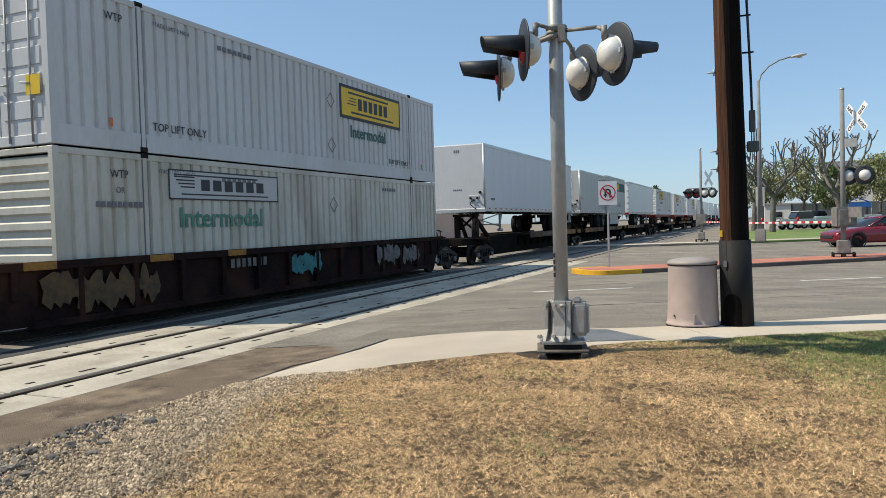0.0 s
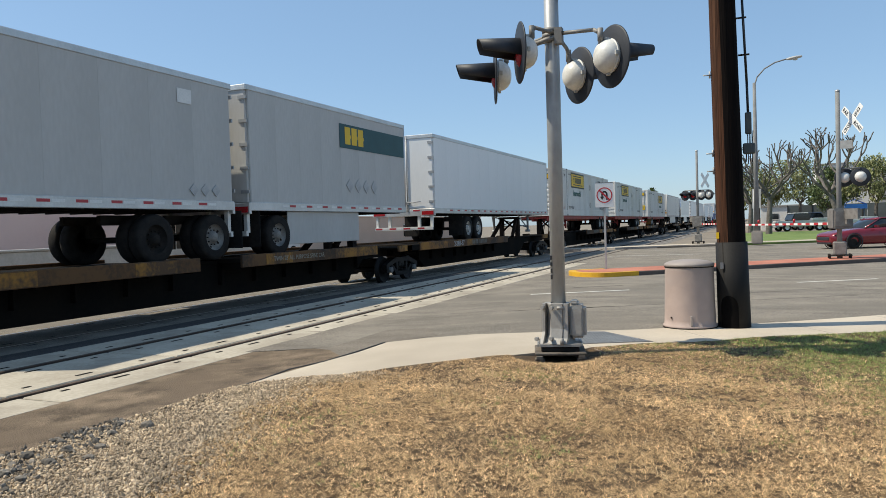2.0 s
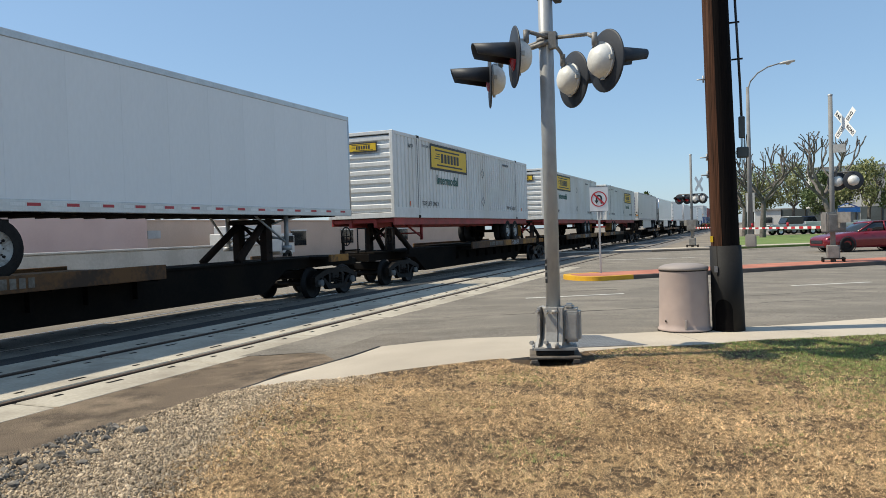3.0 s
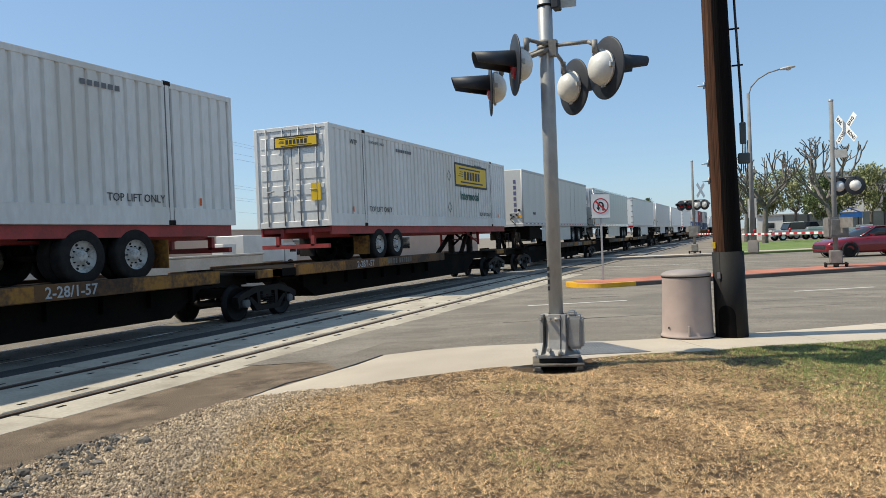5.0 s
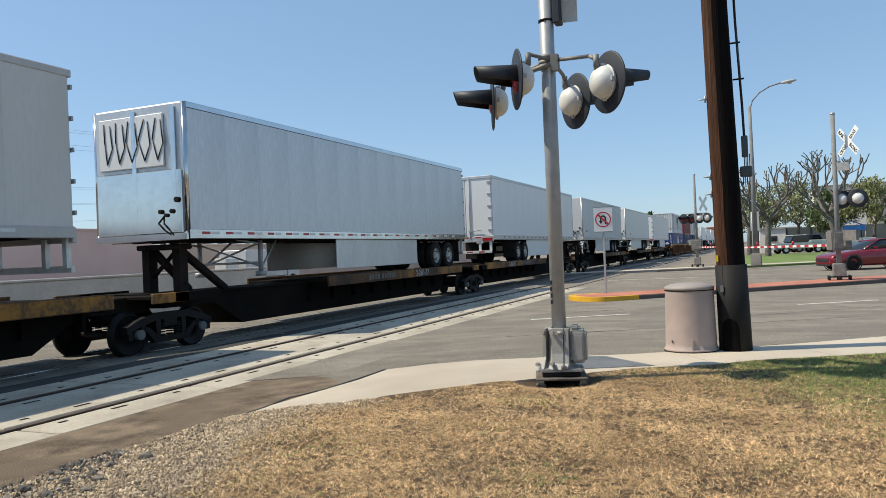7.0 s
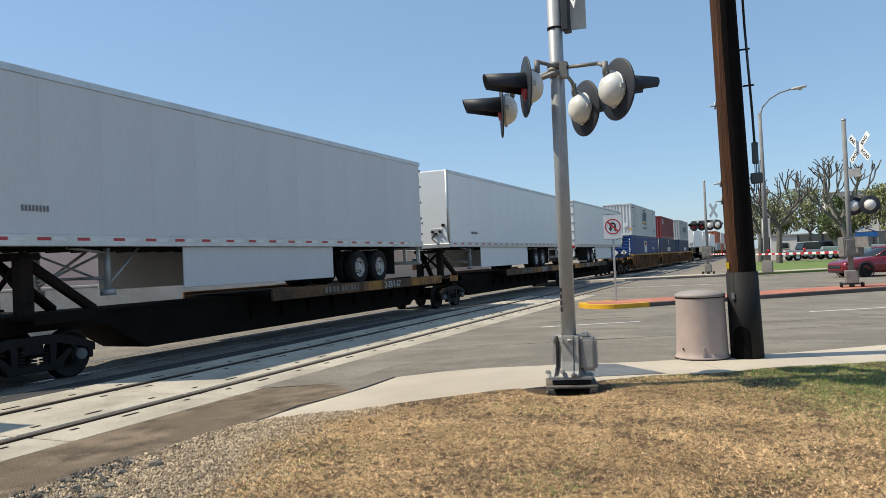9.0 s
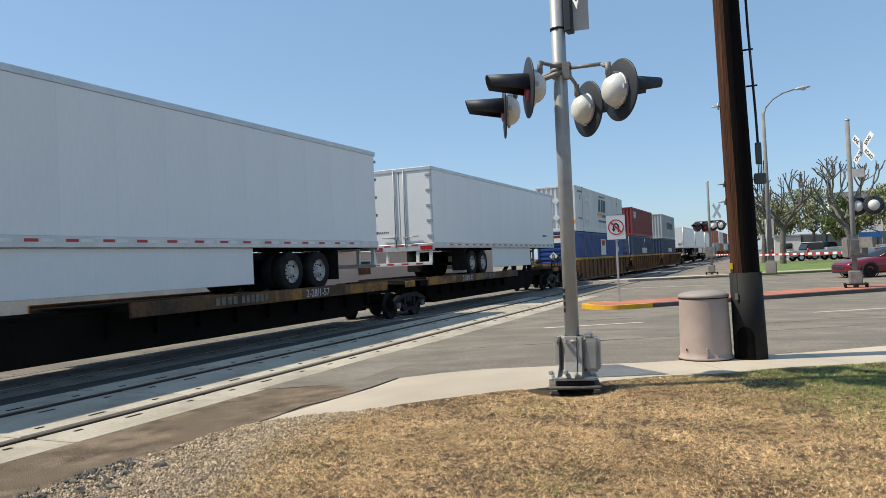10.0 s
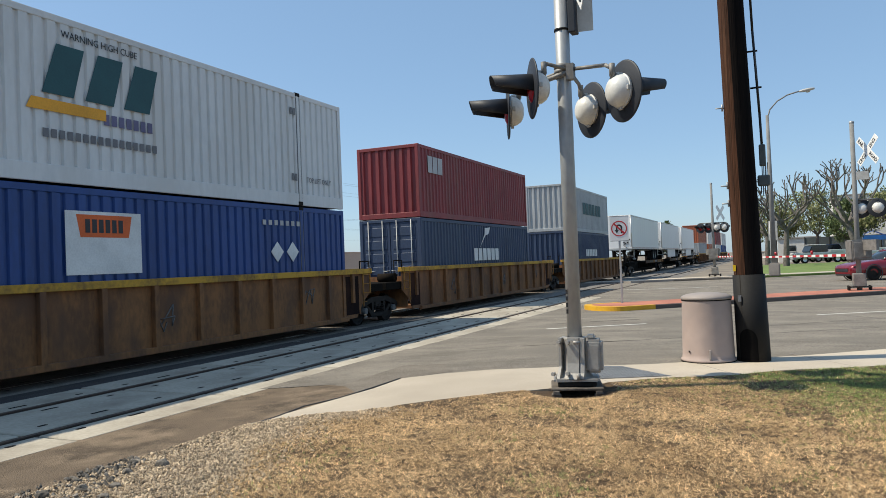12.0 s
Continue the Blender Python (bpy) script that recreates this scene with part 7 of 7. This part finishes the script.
# pair of short trailers
UNIT2 = MOVERS[4][0]
letter("TWIN 28' ALL PURPOSE SPINE CAR", 0.12, "ink_stencil", UNIT2, on_side(1.406, 10.2, 1.09), 0.9)
yt, fy = trailer(49.3, 8.6, "trailer_grey", "short grey trailer with an orange plate on its nose", bogie_at=0.6, rim="arm_grey", top=5.2, legs=False, seams=1.1, axles=1)
bogie(yt, [6.25], DECK, "dark_iron")
bm = bbox(0, 1.75, 0, 0.85, 0, 0.01)
pl = part("nose_plate", bm, "ink_white", yt, "", on_front(-1.02, -0.03, 3.98))
bm = bmesh.new()
prism([(0.12, 0.62), (0.22, 0.2), (1.53, 0.2), (1.63, 0.62)], 0.01, 0.014, bm)
part("plate_field", bm, "ink_orange", pl)
bm = bmesh.new()
for k in range(6):
    box(bm, 0.34 + 0.185 * k, 0.47 + 0.185 * k, 0.28, 0.54, 0.014, 0.018)
part("plate_mark", bm, "ink_black", pl)
part("white_patch", bbox(0, 0.42, 0, 0.3, 0, 0.005), "ink_white", yt, "", on_side(1.3, 6.9, 4.55))
for k in range(3):
    part("red_tape", bbox(0, 0.5, 0, 0.06, 0, 0.005), "refl_red", yt, "", on_side(1.3, 0.15 + 2.2 * k, 3.3 if k == 0 else 2.42))
for k in range(3):
    diamond(yt, on_side(1.3, 7.3 + 0.35 * k, 2.75), 0.27, "ink_palegrey")
ab, fy = trailer(58.5, 8.5, "trailer_grey", "short grey trailer with a dark green stripe", nose_first=False, bogie_at=1.2, rim="arm_grey", top=5.3, seams=1.06, skirt=(3.2, 6.9), axles=1, legs=False)
part("green_stripe", bbox(0, 4.2, 0, 0.7, 0, 0.004), "ink_teal", ab, "", on_side(1.3, 4.2, 4.18))
bm = bmesh.new()
for k in range(3):
    box(bm, 0.34 * k, 0.34 * k + 0.27, 0, 0.44, 0, 0.004)
    box(bm, 0.34 * k + 0.07, 0.34 * k + 0.3, 0.16, 0.24, 0.004, 0.006)
part("maker_mark", bm, "plate_yellow", ab, "", on_side(1.305, 4.5, 4.3) @ Matrix.Diagonal((1.15, 1.15, 1, 1)))
for k in range(4):
    diamond(ab, on_side(1.3, 4.7 + 0.5 * k, 3.1), 0.4, "ink_palegrey")
tr, fy = trailer(69.45, 16.15, "trailer_white", "white box trailer with its rear doors leading", nose_first=False, bogie_at=3.6)
# containers on chassis
for s, front, py, nf, wy in ((88.55, "horiz", 3.15, True, 2.2), (108.05, "horiz", 3.2, True, 3.0), (128.45, "door", 9.63, False, 3.0)):
    chassis(s, 16.15, "red skeletal container chassis strapped to the flatcar", wy, nf)
    o = box53(s, 2.3, "cont_white", front, py, "white corrugated container on a red chassis", 1.62 if nf else 1.42, h=2.95)
    if front == "door":
        brand_plate(o, -0.55, -0.03, 2.3, 1.5, 0.36, on_front)
        part("warning_plate", bbox(0, 0.32, 0, 0.5, 0, 0.006), "plate_yellow", o, "", on_front(0.65, -0.02, 0.75))
    else:
        brand_plate(o, -0.4, 0.0, 2.25, 1.1, 0.34, on_front)
tr, fy = trailer(147.6, 16.15, "trailer_cream", "off-white weathered box trailer with blue letters on its nose", bogie_at=2.6, skirt=(3.9, 11.0), top=5.29, rails="trailer_grey", spread=1.75)
bm = bmesh.new()
for k in range(7):
    box(bm, 0, 0.14, -0.3 * k, -0.3 * k + 0.2, 0, 0.004)
part("underframe_box", bbox(-1.15, 1.15, 1.6, 3.8, 1.62, 2.32, 0.04, 1), "car_black", tr, "black steel underframe box")
part("nose_letters", bm, "ink_purple", tr, "", on_front(0.8, -0.026, 4.55))
for y in (11.0, 12.2):
    part("dark_streak", bbox(0, 0.02, 0, 2.3, 0, 0.003), "ink_grey", tr, "thin dark scuff on the side", on_side(1.3, y, 2.65))
part("orange_tag", bbox(0, 0.2, 0, 0.16, 0, 0.006), "ink_orange", tr, "", on_front(1.0, -0.03, 2.75))
bars(4, 0.14, 0.5, 0.05, "ink_grey", tr, on_side(1.3, 1.9, 2.95))
tr, fy = trailer(166.6, 16.15, "trailer_silver", "silver refrigerated trailer with a mirror-like steel nose", bogie_at=1.6, skirt=(6.1, 11.6), top=5.24, rails="stainless")
for nm, r, m in (("nose_panel", (-1.1, 0.75, 3.9, 5.05), "sign_white"), ("steel_panel", (-1.2, 1.2, 2.45, 3.82), "stainless")):
    part(nm, bbox(r[0], r[1], -0.06, -0.025, r[2], r[3], 0.02, 1), m, tr)
gr = random.Random(8)
for k in range(5):
    x0 = -0.95 + 0.36 * k
    pts = [Vector((x0 + gr.uniform(0, 0.1), -0.066, 4.95)), Vector((x0 + gr.uniform(-0.1, 0.05), -0.066, 4.5)), Vector((x0 + 0.1, -0.066, 4.05)), Vector((x0 + 0.26, -0.066, 4.4)), Vector((x0 + 0.2, -0.066, 4.9))]
    part("scrawl", pipe(bmesh.new(), pts, 0.014, 4), "ink_black", tr)
for sx in (-0.15, 0.95):
    part("steel_strip", bbox(sx, sx + 0.12, -0.065, -0.02, 2.5, 5.15, 0.01, 1), "stainless", tr)
tr, fy = trailer(186.4, 16.15, "trailer_white", "white box trailer with its rear doors leading", nose_first=False, bogie_at=4.0, skirt=(5.0, 10.6))
tr, fy = trailer(205.65, 16.15, "trailer_dim", "white box trailer with long side skirts", bogie_at=3.05, skirt=(4.6, 10.4))
bars(8, 0.1, 0.5, 0.03, "ink_grey", tr, on_side(1.3, 0.92, 2.9))
tr, fy = trailer(224.25, 16.15, "trailer_white", "white box trailer with long side skirts", bogie_at=3.2, skirt=(3.5, 10.2))
bars(6, 0.1, 0.7, 0.03, "ink_grey", tr, on_side(1.3, 2.3, 2.85))
tr, fy = trailer(244.55, 16.15, "trailer_white", "clean white box trailer with its rear doors leading", nose_first=False, bogie_at=3.85, skirt=(4.3, 9.9))
flap = part("white_flap", bbox(0.72, 1.28, fy(16.15 - 3.85 + 0.8) - 0.02, fy(16.15 - 3.85 + 0.8), 1.35, 2.2, 0.004, 1), "head_white", tr, "white rubber mud flap with a dark mark")
part("flap_mark", bbox(0.86, 1.14, fy(16.15 - 3.85 + 0.8) - 0.026, fy(16.15 - 3.85 + 0.8) - 0.02, 1.55, 1.85), "ink_grey", flap)
bars(6, 0.1, 0.7, 0.03, "ink_grey", tr, on_side(1.3, 14.0, 2.9))
# double stacks
WELLS = [(264.6, 20.0, True), (284.6, 19.9, False), (304.5, 19.9, False)]
for s, p, f in WELLS:
    well_car(s, p, "well_brown", "well_brown", "rusty yellow-brown double-stack well car with ribbed sides", first=f)
for wcar in [m for m, _ in MOVERS if m.name.startswith("well_car")][1:4]:
    gr2 = random.Random(len(wcar.name) + 3)
    for y in (4.9, 10.6, 15.6):
        pts = [Vector((gr2.uniform(0, 0.6), gr2.uniform(0, 0.65), 0.003)) for _ in range(7)]
        part("scrawl", pipe(bmesh.new(), pts, 0.014, 4), "graf_pale", wcar, "", on_side(1.324, y, 0.6))
blue = container(266.2, 0.46, 16.15, 2.9, "cont_blue", "bright blue corrugated container in a well car", "horiz", pitch=0.26, depth=0.045, width=2.58, flat=0.6, lift=2.05, sill=0.26)
for face, m in (("side", on_side(1.293, 7.12, 1.36)), ("front", on_front(-0.36, 0.0, 2.22))):
    sc = 1.0 if face == "side" else 0.46
    p = part("name_plate", bbox(0, 1.66 * sc, 0, 1.12 * sc, 0, 0.008), "ink_white", blue, "", m)
    bm = bmesh.new()
    prism([(0.22 * sc, 1.06 * sc), (0.3 * sc, 0.66 * sc), (1.36 * sc, 0.66 * sc), (1.44 * sc, 1.06 * sc)], 0.008, 0.012, bm)
    part("plate_field", bm, "plate_orange", p)
    bm = bmesh.new()
    for k in range(6):
        box(bm, (0.4 + 0.145 * k) * sc, (0.5 + 0.145 * k) * sc, 0.74 * sc, 0.98 * sc, 0.012, 0.016)
    part("plate_mark", bm, "ink_black", p)
for y in (13.03, 13.66):
    diamond(blue, on_side(1.295, y, 1.75), 0.5)
for x in (-0.25, 0.5):
    diamond(blue, on_front(x, -0.005, 1.4), 0.55)
bars(7, 0.12, 1.5, 0.1, "ink_palegrey", blue, on_side(1.295, 12.5, 2.4))
bm = bmesh.new()
for k in range(8):
    box(bm, 0, 0.1, -0.22 * k, -0.22 * k + 0.15, 0, 0.004)
part("marking", bm, "ink_white", blue, "", on_front(1.0, -0.012, 2.5))
grey = container(266.2, 3.4, 16.15, 2.89, "cont_dull", "pale grey corrugated container with a green and gold maker's mark", "vert", pitch=0.26, depth=0.045, width=2.58, flat=0.62, lift=2.05, sill=0.3)
bm = bmesh.new()
# slanted green blocks in place of the maker's letters, a gold bar below
for k in range(3):
    o = 0.86 * k
    prism([(o, 0), (o + 0.62, 0), (o + 0.86, 0.88), (o + 0.3, 0.88)], 0, 0.005, bm)
mk = part("maker_mark", bm, "ink_teal", grey, "", on_side(1.295, 6.75, 1.5))
bm = bmesh.new()
prism([(0, 0), (1.6, 0), (1.6, 0.2), (0.1, 0.2)], 0, 0.005, bm)
part("gold_bar", bm, "ink_orange", grey, "", on_side(1.295, 6.45, 1.2))
bars(7, 0.2, 1.15, 0.05, "ink_purple", grey, on_side(1.295, 8.0, 1.13))
bars(16, 0.15, 2.5, 0.05, "ink_grey", grey, on_side(1.295, 6.75, 0.75))
letter("53", 0.26, "ink_black", grey, on_side(1.295, 1.1, 2.05), 0.9)
letter("TOP LIFT ONLY", 0.15, "ink_black", grey, on_side(1.295, 0.6, 0.75), 0.85)
bars(9, 0.12, 1.3, 0.05, "ink_grey", grey, on_side(1.295, 0.6, 2.5))
letter("WARNING HIGH CUBE", 0.13, "ink_black", grey, on_side(1.295, 7.15, 2.52), 0.9)
letter("TOP LIFT ONLY", 0.14, "ink_grey", grey, on_side(1.295, 14.4, 0.62), 0.85)
bars(2, 0.18, 0.22, 0.04, "ink_grey", grey, on_side(1.297, 13.75, 0.62))
bars(2, 0.18, 0.22, 0.04, "ink_grey", grey, on_side(1.297, 13.75, 2.3))
for y, z in ((3.0, 2.1), (3.65, 2.1), (3.0, 0.85), (3.65, 0.85)):
    diamond(grey, on_side(1.297, y, z), 0.55)
for x, z in ((-0.65, 1.95), (0.05, 1.95), (0.05, 0.9), (0.75, 0.9)):
    diamond(grey, on_front(x, -0.0, z), 0.5)
part("corner_tag", bbox(0, 0.16, 0, 0.22, 0, 0.005), "ink_orange", grey, "", on_front(1.1, -0.004, 0.45))
navy = container(287.5, 0.5, 12.19, 2.9, "cont_navy", "navy blue corrugated container in a well car", "door", pitch=0.28)
bars(6, 0.5, 2.9, 0.1, "ink_white", navy, on_side(1.23, 4.9, 1.33))
bm = bmesh.new()
prism([(0, 0), (0.55, 0.55), (0.6, 0.8), (1.25, 0.85), (1.0, 0.55), (0.65, 0.5)], 0, 0.004, bm)
part("maker_mark", bm, "ink_white", navy, "", on_side(1.23, 5.6, 1.88))
red = container(287.5, 3.42, 12.19, 2.55, "cont_red", "dark red corrugated container stacked on a navy one", "vert", pitch=0.28)
bars(3, 0.6, 1.25, 0.05, "ink_palegrey", red, on_side(1.23, 0.75, 1.6))
nav2 = container(307.3, 0.5, 12.19, 2.9, "cont_navy", "navy blue corrugated container in a well car", "vert", pitch=0.28)
bars(7, 0.45, 3.2, 0.1, "ink_white", nav2, on_side(1.23, 4.8, 1.35))
mae = container(307.3, 3.42, 12.19, 2.78, "cont_grey", "light grey corrugated container stacked on a navy one", "vert", pitch=0.28)
bars(6, 0.75, 5.2, 0.22, "ink_teal", mae, on_side(1.23, 4.4, 1.15))
# tail of the visible train
for s in (328.9, 347.6, 367.0):
    trailer(s, 16.15, "trailer_white", WHITE, bogie_at=2.2, skirt=(5, 12) if s > 330 else None)
for k in range(4):
    s = 389.6 + 20 * k
    well_car(s, 20, "well_brown", "well_brown", "rusty yellow-brown double-stack well car with ribbed sides", first=k == 0)
    container(s + 1.9, 0.5, 16.15, 2.9, ("cont_grey", "cont_orange", "cont_white", "cont_blue")[k], "corrugated container in a well car", "vert", pitch=0.3, lift=2.05)
    container(s + 1.9, 3.42, 16.15, 2.9, ("cont_orange", "cont_white", "cont_red", "cont_white")[k], "corrugated container, upper of a double stack", "vert", pitch=0.3, lift=2.05)


def motions():
    """The train runs past at a steady speed."""
    for ob, s in MOVERS:
        z = ob.location.z
        walk(ob, [(0.0, pose(TRAIN_X, s, z)), (12.0, pose(TRAIN_X, s - 12 * SPEED, z))])


motions()
